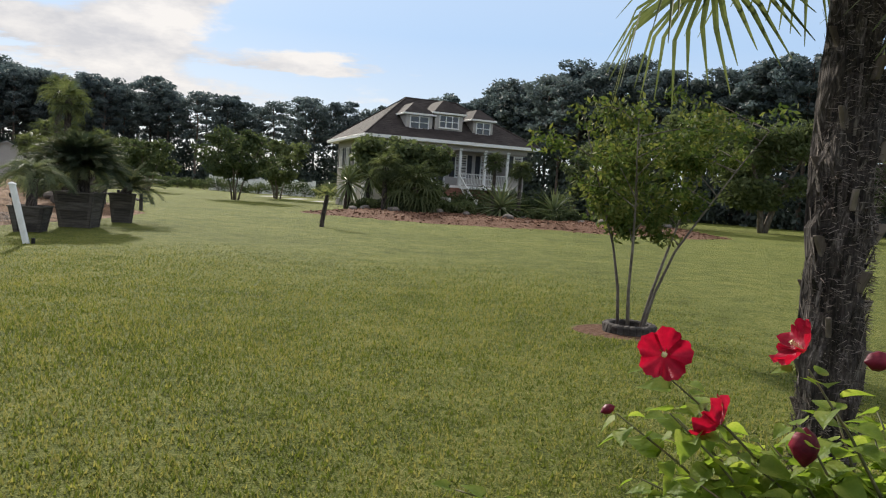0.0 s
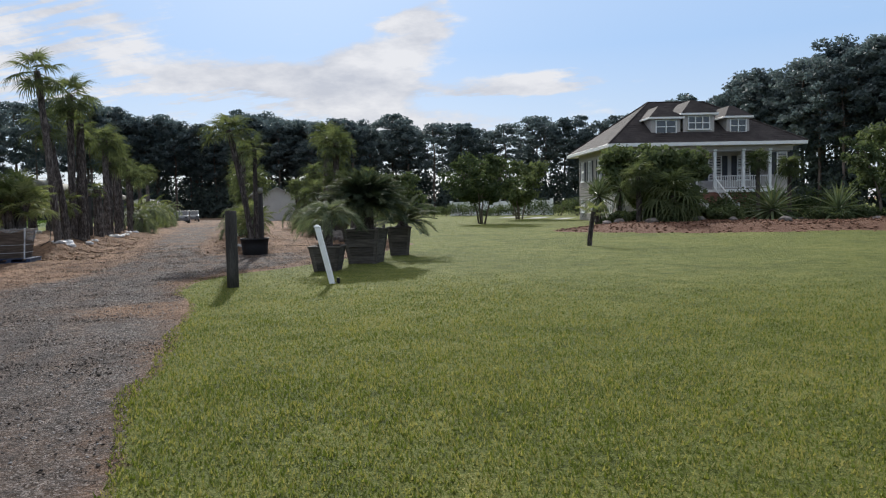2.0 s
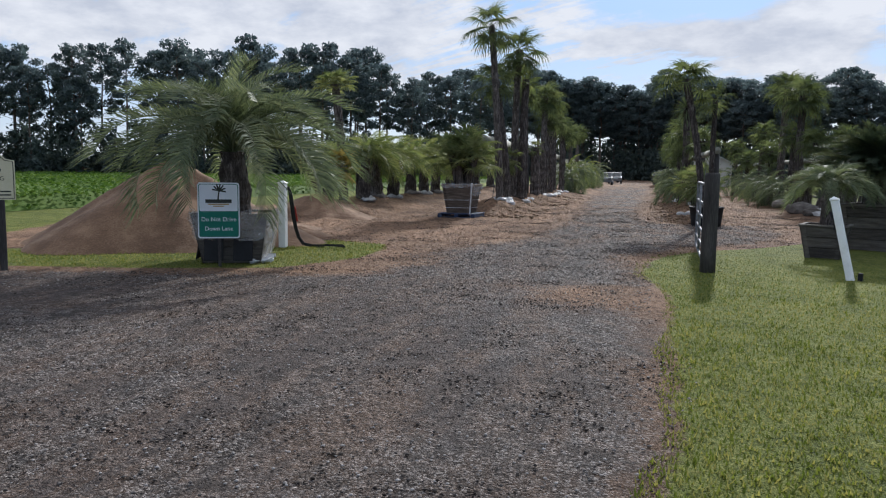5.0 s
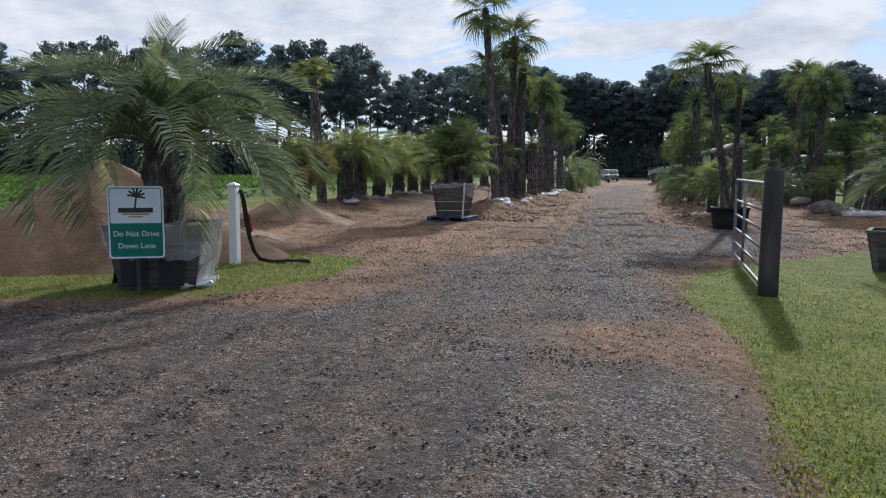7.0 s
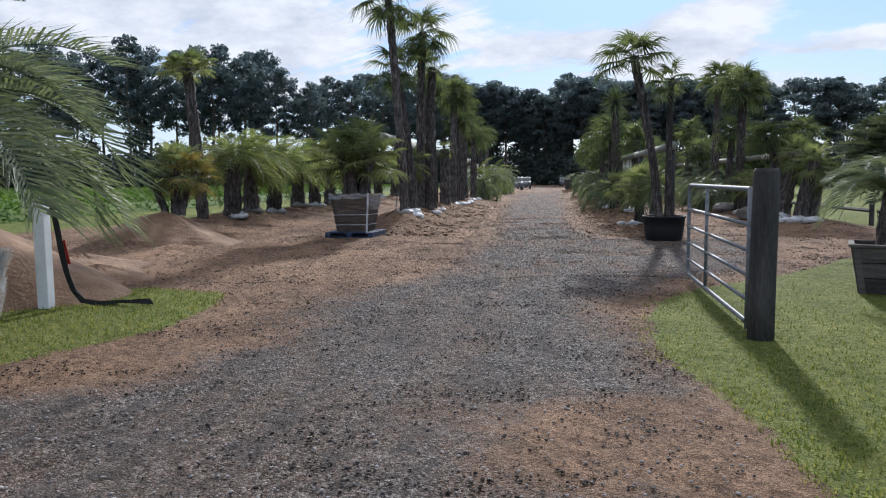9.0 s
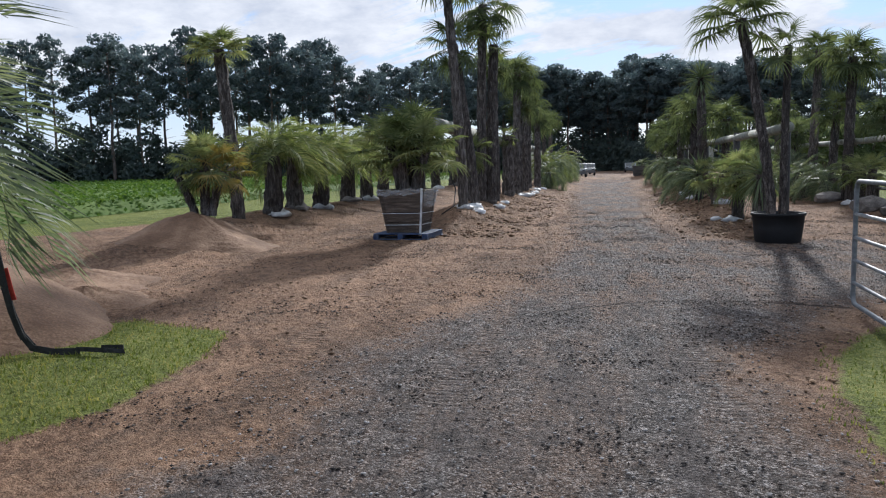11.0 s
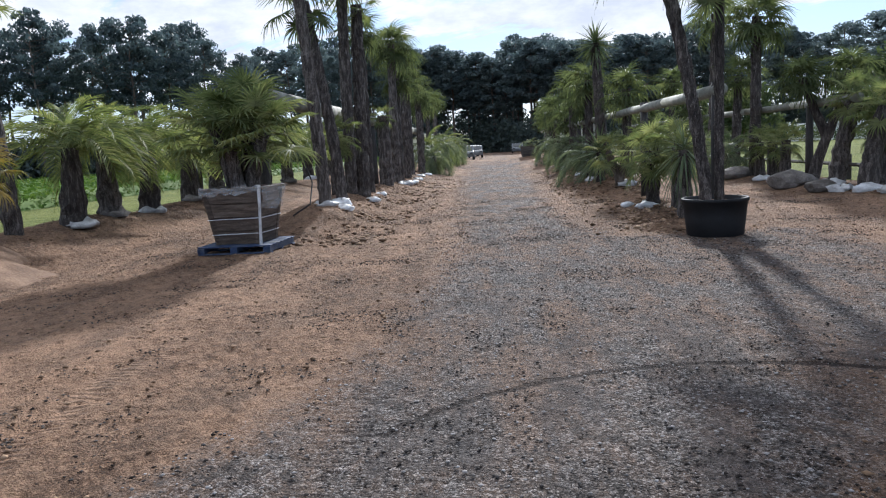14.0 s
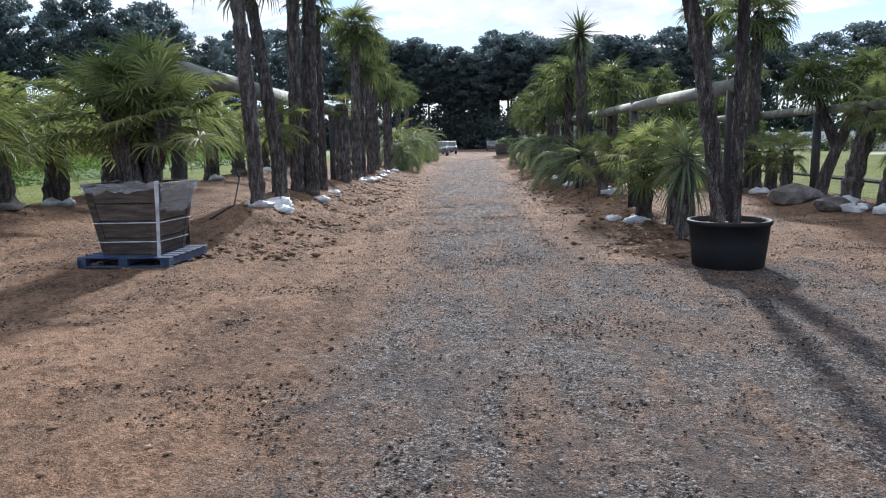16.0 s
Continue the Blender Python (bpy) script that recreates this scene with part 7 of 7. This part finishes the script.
# ---- the house ----
def house():
    H = pose(-4.7, 55.3, 0, 0, 0, 20)
    t = thing("house", H, "raised cream house with brown hipped roof, dormers and porch", "house")
    L_, D_, F_, E2_ = 13.2, 11.5, 2.2, 5.45

    def block(name, x0, x1, y0, y1, z0, z1, mat, parent=None, label="", bevel=0.02):
        b = Build().box((x1 - x0, y1 - y0, z1 - z0), Matrix.Translation(((x0 + x1) / 2, (y0 + y1) / 2, (z0 + z1) / 2)), bevel)
        return part(name, b, M[mat], parent or t, label)

    # walls: clapboard courses proud of the core
    def wall(x0, y0, x1, y1, z0, z1, th=0.2):
        d = Vector((x1 - x0, y1 - y0, 0))
        n = Vector((d.y, -d.x, 0)).normalized()
        b = Build()
        ln = d.length
        mid = Vector(((x0 + x1) / 2, (y0 + y1) / 2, 0))
        ang = math.degrees(math.atan2(d.y, d.x))
        b.box((ln, th, z1 - z0), Matrix.Translation(mid - n * th / 2 + Vector((0, 0, (z0 + z1) / 2))) @ pose(0, 0, 0, 0, 0, ang), 0.01)
        w = part("wall", b, M["siding"], t)
        board = Build().box((ln, 0.025, 0.17), None, 0.004).mesh("clapboard", M["siding"])
        for i in range(int((z1 - z0) / 0.2)):
            part("clapboard", board, None, w, m=Matrix.Translation(mid + n * 0.012 + Vector((0, 0, z0 + 0.1 + i * 0.2))) @ pose(0, 0, 0, 5, 0, ang))

    wall(0.3, 0.3, 3.6, 0.3, 0, E2_)
    wall(3.6, 2.2, 11.6, 2.2, F_, E2_)
    wall(11.6, 0.3, 12.9, 0.3, 0, E2_)
    wall(12.9, 0.3, 12.9, 11.2, 0, E2_)
    wall(12.9, 11.2, 0.3, 11.2, 0, E2_)
    wall(0.3, 11.2, 0.3, 0.3, 0, E2_)
    wall(3.6, 0.3, 3.6, 2.2, F_, E2_)
    wall(11.6, 2.2, 11.6, 0.3, F_, E2_)
    block("porch_floor", 3.6, 11.6, 0.0, 2.3, F_ - 0.22, F_, "trim", label="white porch floor edge")
    block("porch_base", 3.6, 11.6, 0.35, 2.3, 0, F_ - 0.22, "brick", label="brick porch base")
    block("porch_ceiling", 3.5, 11.7, 0.0, 2.3, E2_ - 0.15, E2_ - 0.02, "trim")
    block("frieze", 0.2, 13.0, 0.05, 0.28, E2_ - 0.55, E2_ - 0.02, "siding")

    # roof
    x0, x1, y0, y1, zr = -0.55, L_ + 0.55, -0.55, D_ + 0.55, 9.15
    ra, rb, ry = 4.4, 8.8, 5.75
    R = Build()
    ev = [(x0, y0, E2_ + 0.1), (x1, y0, E2_ + 0.1), (x1, y1, E2_ + 0.1), (x0, y1, E2_ + 0.1), (ra, ry, zr), (rb, ry, zr)]
    R.add(ev, [(0, 1, 5, 4), (1, 2, 5), (2, 3, 4, 5), (3, 0, 4)])
    R.add([(a, b, c - 0.09) for a, b, c in ev], [(4, 5, 1, 0), (5, 2, 1), (5, 4, 3, 2), (4, 0, 3)])
    roof = part("roof", R, M["roof"], t)
    for a, b in ((0, 4), (1, 5), (2, 5), (3, 4), (4, 5)):
        part("ridge_cap", Build().tube([Vector(ev[a]) + Vector((0, 0, 0.02)), Vector(ev[b]) + Vector((0, 0, 0.02))], [0.07, 0.07], 6), M["roof"], roof)
    # shingle courses
    for k in range(1, 22):
        f = k / 22
        for (p, q, a, b) in ((0, 1, 4, 5), (3, 0, 4, 4)):
            u, v = Vector(ev[p]).lerp(Vector(ev[a]), f), Vector(ev[q]).lerp(Vector(ev[b]), f)
            part("shingle_course", Build().tube([u + Vector((0, 0, 0.005)), v + Vector((0, 0, 0.005))], [0.016, 0.016], 3, False), M["roof"], roof)
    fa = Build()
    for a, b in ((0, 1), (1, 2), (2, 3), (3, 0)):
        p, q = Vector(ev[a]), Vector(ev[b])
        m = (p + q) / 2
        fa.box(((q - p).length + 0.04, 0.04, 0.24), Matrix.Translation(m + Vector((0, 0, -0.13))) @ pose(0, 0, 0, 0, 0, math.degrees(math.atan2((q - p).y, (q - p).x))), 0.008)
    part("fascia", fa, M["trim"], t, "white fascia board")
    so = Build().add([(x0, y0, E2_ - 0.04), (x1, y0, E2_ - 0.04), (x1, y1, E2_ - 0.04), (x0, y1, E2_ - 0.04)], [(3, 2, 1, 0)])
    part("soffit", so, M["trim"], t)

    def window(cx, cy, cz, w, h, face, panes=2, parent=None, shutters=False):
        """A framed window on a wall that faces along -y (0) or -x (90)."""
        m = Matrix.Translation((cx, cy, cz)) @ pose(0, 0, 0, 0, 0, face)
        fr = Build()
        for px in (0, panes):
            fr.box((0.07, 0.08, h + 0.14), Matrix.Translation((-w / 2 + w * px / panes, -0.03, 0)), 0.008)
        for pz in (-h / 2 - 0.03, h / 2 + 0.03):
            fr.box((w + 0.1, 0.075, 0.055), Matrix.Translation((0, -0.028, pz)), 0.008)
        wd = part("window", fr.move(m), M["trim"], parent or t, "white framed window")
        part("meeting_rail", Build().box((w + 0.1, 0.075, 0.055), m @ Matrix.Translation((0, -0.028, 0)), 0.008), M["trim"], wd)
        for px in range(1, panes):
            part("mullion", Build().box((0.07, 0.08, h + 0.14), m @ Matrix.Translation((-w / 2 + w * px / panes, -0.03, 0)), 0.008), M["trim"], wd)
        for px in range(panes):
            for pz in (0, 1):
                part("pane", Build().box((w / panes - 0.06, 0.012, h / 2 - 0.05), m @ Matrix.Translation((-w / 2 + w * (px + 0.5) / panes, -0.005, -h / 4 + pz * h / 2)), 0.002), M["glass"], wd, "dark glass pane")
        part("sill", Build().box((w + 0.22, 0.14, 0.05), m @ Matrix.Translation((0, -0.06, -h / 2 - 0.08)), 0.008), M["trim"], wd)
        if shutters:
            for sx in (-1, 1):
                part("shutter", Build().box((0.4, 0.05, h + 0.1), m @ Matrix.Translation((sx * (w / 2 + 0.27), -0.03, 0)), 0.008), M["shutter"], parent or t, "dark louvred shutter")

    for y in (2.2, 4.8, 7.6, 9.9):
        window(0.29, y, 4.0, 0.95, 1.5, -90, 2, None, True)
        window(0.29, y, 1.2, 0.9, 1.0, -90, 2)
    window(1.9, 0.29, 4.0, 1.0, 1.5, 0, 2, None, True)
    window(12.3, 0.29, 4.0, 0.7, 1.5, 0, 1, None, True)
    for x in (4.5, 8.2, 10.4):
        window(x, 2.19, 3.8, 0.95, 1.7, 0, 2, None, True)
    dr = block("front_door", 5.7, 6.7, 2.1, 2.16, F_ + 0.02, F_ + 2.15, "shutter", label="dark front door")
    part("surround", Build().box((0.12, 0.1, 2.3), Matrix.Translation((5.62, 2.1, F_ + 1.15)), 0.01).box((0.12, 0.1, 2.3), Matrix.Translation((6.78, 2.1, F_ + 1.15)), 0.01).box((1.3, 0.1, 0.14), Matrix.Translation((6.2, 2.1, F_ + 2.3)), 0.01), M["trim"], dr)

    # porch columns, rails and arches
    cols = (3.85, 5.0, 7.3, 9.4, 11.35)
    for x in cols:
        c = Build().box((0.2, 0.2, 2.9), Matrix.Translation((x, 0.18, F_ + 1.45)), 0.015).box((0.28, 0.28, 0.18), Matrix.Translation((x, 0.18, F_ + 0.09)), 0.012).box((0.28, 0.28, 0.14), Matrix.Translation((x, 0.18, F_ + 2.8)), 0.012)
        part("column", c, M["trim"], t, "white porch column")
    for x, xb in ((3.85, 5.0), (7.3, 9.4), (9.4, 11.35)):
        rl = part("railing", Build().box((xb - x - 0.2, 0.07, 0.06), Matrix.Translation(((x + xb) / 2, 0.18, F_ + 0.95)), 0.008).box((xb - x - 0.2, 0.06, 0.05), Matrix.Translation(((x + xb) / 2, 0.18, F_ + 0.14)), 0.008), M["trim"], t, "white porch railing")
        n = int((xb - x) / 0.14)
        for k in range(n):
            part("baluster", Build().box((0.035, 0.035, 0.8), Matrix.Translation((x + 0.14 + (xb - x - 0.28) * k / max(1, n - 1), 0.18, F_ + 0.54)), 0.004), M["trim"], rl)
    for x, xb in zip(cols, cols[1:]):
        ar = Build()
        for k in range(9):
            f = (k + 0.5) / 9
            dz = 0.38 * (abs(f - 0.5) * 2) ** 2.2 + 0.08
            ar.box(((xb - x) / 9 + 0.01, 0.1, dz), Matrix.Translation((x + (xb - x) * f, 0.18, E2_ - 0.16 - dz / 2 - 0.0)), 0.004)
        part("arch", ar, M["trim"], t, "white arched frieze between columns")

    # stairs
    n = 12
    for k in range(n):
        zt = F_ - (k + 1) * F_ / (n + 0.4)
        block("step", 5.1, 7.2, -0.3 * (k + 1), -0.3 * k + 0.02, 0, zt, "brick", label="brick stair step")
    for x in (5.1, 7.2):
        a, b = Vector((x, 0.1, F_ + 0.95)), Vector((x, -3.6, 0.95))
        hr = part("stair_rail", Build().tube([a, b], [0.05, 0.05], 6).tube([a - Vector((0, 0, 0.75)), b - Vector((0, 0, 0.75))], [0.04, 0.04], 6), M["trim"], t, "white sloping stair rail")
        for k in range(18):
            p = a.lerp(b, (k + 0.5) / 18)
            part("baluster", Build().box((0.035, 0.035, 0.76), Matrix.Translation(p - Vector((0, 0, 0.38))), 0.004), M["trim"], hr)
        part("newel", Build().box((0.14, 0.14, 1.3), Matrix.Translation(b + Vector((0, -0.05, -0.35))), 0.012), M["trim"], t, "white newel post")

    # dormers
    for (dx0, dx1, yf, ze, zt, panes) in ((2.95, 5.1, 0.9, 7.4, 8.4, 2), (5.3, 7.6, 0.9, 7.65, 8.8, 3), (8.5, 10.2, 0.9, 7.4, 8.35, 2)):
        d = block("dormer", dx0, dx1, yf, yf + 3.0, 6.0, ze, "siding", label="cream dormer with its own hipped roof")
        o = 0.22
        xm = (dx0 + dx1) / 2
        p = [(dx0 - o, yf - o, ze + 0.06), (dx1 + o, yf - o, ze + 0.06), (dx1 + o, yf + 3.2, ze + 0.06), (dx0 - o, yf + 3.2, ze + 0.06), (xm - 0.15, yf + 1.1, zt), (xm - 0.15, yf + 3.6, zt), (xm + 0.15, yf + 1.1, zt), (xm + 0.15, yf + 3.6, zt)]
        rf = Build().add(p, [(0, 1, 6, 4), (1, 2, 7, 6), (3, 0, 4, 5), (4, 6, 7, 5), (2, 3, 5, 7)])
        part("dormer_roof", rf, M["roof"], d, "brown hipped dormer roof")
        part("dormer_fascia", Build().box((dx1 - dx0 + 2 * o, 0.05, 0.14), Matrix.Translation((xm, yf - o, ze)), 0.01).box((0.05, 2.8, 0.14), Matrix.Translation((dx0 - o, yf + 1.2, ze)), 0.01).box((0.05, 2.8, 0.14), Matrix.Translation((dx1 + o, yf + 1.2, ze)), 0.01), M["trim"], d, "white dormer fascia")
        window(xm, yf - 0.01, ze - 0.62, (dx1 - dx0) * 0.68, 0.85, 0, panes)


house()

# ---- far things ----
gw = thing("garden_wall", pose(-30, 103, 0, 0, 0, math.degrees(math.atan2(-6, 15))), "long low white garden wall at the back of the lawn", "wall")
for k in range(6):
    part("panel", Build().box((2.6, 0.2, 1.9), Matrix.Translation((1.35 + 2.7 * k, 0, 0.93)), 0.02), M["white"], gw)
    part("pier", Build().box((0.34, 0.34, 2.1), Matrix.Translation((2.7 * k, 0, 1.03)), 0.02), M["white"], gw)
part("pier", Build().box((0.34, 0.34, 2.1), Matrix.Translation((16.2, 0, 1.03)), 0.02), M["white"], gw)


def hoop_house(x, y, turn, w, ln, h):
    t = thing("hoop_greenhouse", pose(x, y, 0, 0, 0, turn), "white film hoop greenhouse beside the lane", "greenhouse")
    n = 16
    b = Build()
    ring = [(math.cos(math.pi * k / n) * w / 2, math.sin(math.pi * k / n) * h) for k in range(n + 1)]
    b.add([(a, 0, c) for a, c in ring] + [(a, ln, c) for a, c in ring], [(k, k + 1, n + 2 + k, n + 1 + k) for k in range(n)] + [tuple(range(n + 1)), tuple(reversed(range(n + 1, 2 * n + 2)))])
    part("film_cover", b, M["tarp"], t, smooth=True)
    for k in range(7):
        part("hoop", Build().tube([(a * 1.01, ln * k / 6, c * 1.01) for a, c in ring], [0.04] * (n + 1), 5), M["steel"], t)


hoop_house(*lane(84, -8.2), LANE_TURN, 5.0, 12, 3.2)


def shed(x, y, turn):
    t = thing("shed", pose(x, y, 0, 0, 0, turn), "pale shed with a grey gabled metal roof", "shed")
    w, d, e, r = 6.0, 8.0, 2.9, 4.4
    b = Build().add([(-w / 2, 0, 0), (w / 2, 0, 0), (w / 2, 0, e), (0, 0, r - 0.12), (-w / 2, 0, e), (-w / 2, d, 0), (w / 2, d, 0), (w / 2, d, e), (0, d, r - 0.12), (-w / 2, d, e)], [(0, 1, 2, 3, 4), (9, 8, 7, 6, 5), (0, 4, 9, 5), (1, 6, 7, 2)])
    part("wall", b, M["siding"], t)
    for sx in (-1, 1):
        rb = Build().add([(0, -0.4, r), (sx * (w / 2 + 0.4), -0.4, e - 0.2), (sx * (w / 2 + 0.4), d + 0.4, e - 0.2), (0, d + 0.4, r), (0, -0.4, r - 0.1), (sx * (w / 2 + 0.4), -0.4, e - 0.3), (sx * (w / 2 + 0.4), d + 0.4, e - 0.3), (0, d + 0.4, r - 0.1)], [(0, 1, 2, 3), (7, 6, 5, 4), (0, 4, 5, 1), (1, 5, 6, 2), (2, 6, 7, 3)])
        part("roof_slope", rb, M["shed_roof"], t)


shed(-49.5, 88.5, 28)


def car(x, y, turn, paint, label):
    t = thing("car", pose(x, y, gz(x, y), 0, 0, turn), label, "car")
    prof = [(-2.15, 0.35), (2.15, 0.35), (2.2, 0.7), (1.95, 0.92), (0.95, 1.0), (0.35, 1.5), (-1.3, 1.55), (-2.05, 1.05), (-2.2, 0.75)]
    n = len(prof)
    b = Build()
    for yy, k in ((-0.88, 0.0), (-0.8, 1.0), (0.8, 1.0), (0.88, 0.0)):
        b.add([(a * (0.985 if k == 0 else 1), yy, 0.35 + (c - 0.35) * (0.97 if k == 0 else 1)) for a, c in prof], [])
    b.f += [(r * n + i, r * n + (i + 1) % n, (r + 1) * n + (i + 1) % n, (r + 1) * n + i) for r in range(3) for i in range(n)] + [tuple(reversed(range(n))), tuple(range(3 * n, 4 * n))]
    part("body", b, M[paint], t)
    for yy in (-0.885, 0.885):
        g = Build().add([(0.8, yy, 1.0), (0.32, yy * 0.97, 1.42), (-1.25, yy * 0.97, 1.46), (-1.85, yy, 1.05)], [(0, 1, 2, 3)])
        part("side_window", g, M["glass"], t)
    part("windscreen", Build().add([(1.0, -0.7, 1.0), (1.0, 0.7, 1.0), (0.42, 0.62, 1.48), (0.42, -0.62, 1.48)], [(0, 1, 2, 3)]).move(Matrix.Translation((0.02, 0, 0.02))), M["glass"], t)
    for wx in (-1.35, 1.35):
        for wy in (-0.8, 0.8):
            wh = part("wheel", Build().tube([(wx, wy - 0.11, 0.33), (wx, wy - 0.09, 0.33), (wx, wy + 0.09, 0.33), (wx, wy + 0.11, 0.33)], [0.29, 0.33, 0.33, 0.29], 18), M["tyre"], t)
            part("rim", Build().tube([(wx, wy - 0.118, 0.33), (wx, wy + 0.118, 0.33)], [0.2, 0.2], 12), M["steel"], wh)
    for yy in (-0.6, 0.6):
        part("headlight", Build().box((0.06, 0.3, 0.12), Matrix.Translation((2.17, yy, 0.75)), 0.02), M["glass"], t)


car(*lane(80, -3.3), LANE_TURN - 90, "paint_grey", "grey car parked at the far end of the lane")
car(*lane(92, -2.6), LANE_TURN - 88, "paint_grey", "grey car parked at the far end of the lane")
car(*lane(104, -3.4), LANE_TURN - 92, "paint_grey", "grey car parked at the far end of the lane")
car(*lane(116, 3.4), LANE_TURN - 90, "paint_grey", "grey car parked on the east side of the lane")
fx, fy = lane(62, 2.9)
planter("low_planter", fx, fy, 1.7, 1.5, 0.85, LANE_TURN, "wood_dark", "low dark planter at the edge of the lane", gz(fx, fy), 3, True)
palm("feather_palm", fx, fy, 0.3, 0, "feather_g", 16, 0.9, "small feather palm in the low planter", 900, 0.12, 0.1, z=gz(fx, fy) + 0.75)


# ---- the soybean field ----
def soy_field():
    r = np.random.RandomState(12)
    rows = []
    n1 = 30000
    s, dl = r.uniform(-45, 90, n1), r.uniform(0, 1, n1) ** 2.0 * 30
    rows.append(np.stack([s, -18.4 - dl], 1))
    n2 = 16000
    rows.append(np.stack([r.uniform(-60, 110, n2), -30 - r.uniform(0, 1, n2) ** 1.3 * 50], 1))
    p = np.concatenate(rows)
    x = ORIGIN.x + ALONG.x * p[:, 0] + ACROSS.x * p[:, 1]
    y = ORIGIN.y + ALONG.y * p[:, 0] + ACROSS.y * p[:, 1]
    hgt = 0.62 + 0.1 * wave(x, y, 0.9, 61)
    edge = np.clip((-18.2 - p[:, 1]) / 0.8, 0, 1)
    z = hgt * np.where(r.uniform(0, 1, len(x)) < 0.35 + 0.6 * edge, r.uniform(0.8, 1.08, len(x)), r.uniform(0.1, 1, len(x)))
    c = np.stack([x, y, z], 1)
    size = 0.10 + 0.0035 * np.clip(-18 - p[:, 1], 0, 60)
    a = r.normal(0, 1, (len(x), 3)); a[:, 2] *= 0.45; a /= np.linalg.norm(a, axis=1)[:, None]
    b = np.cross(a, r.normal(0, 0.5, (len(x), 3)) + np.array([0, 0, 1.0])); b /= np.linalg.norm(b, axis=1)[:, None]
    a, b = a * size[:, None], b * size[:, None] * 0.7
    blades = np.stack([c - a, c + b, c + a, c - b], 1)
    me = cloud_mesh("soybean_field", M["soy"], blades)
    # the closed canopy below the top leaves
    gs, gl = np.arange(-80, 140, 1.0), np.concatenate([np.arange(-18.6, -40, -0.8), np.arange(-40, -110, -3.0)])
    S, Lg = np.meshgrid(gs, gl)
    X = ORIGIN.x + ALONG.x * S + ACROSS.x * Lg
    Y = ORIGIN.y + ALONG.y * S + ACROSS.y * Lg
    Z = 0.5 + 0.08 * wave(X, Y, 1.4, 62) + 0.05 * wave(X, Y, 4.0, 63)
    Z[0] = -0.05
    ny, nx = S.shape
    k = np.arange(nx * ny).reshape(ny, nx)
    b2 = Build().add([tuple(v) for v in np.stack([X.ravel(), Y.ravel(), Z.ravel()], 1)], [tuple(q) for q in np.stack([k[:-1, :-1], k[1:, :-1], k[1:, 1:], k[:-1, 1:]], -1).reshape(-1, 4)])
    t = tagged(new("soybean_field", me), "field of low leafy green soybean plants", "crop", kind="stuff")
    part("canopy", b2, M["soy"], t)


soy_field()
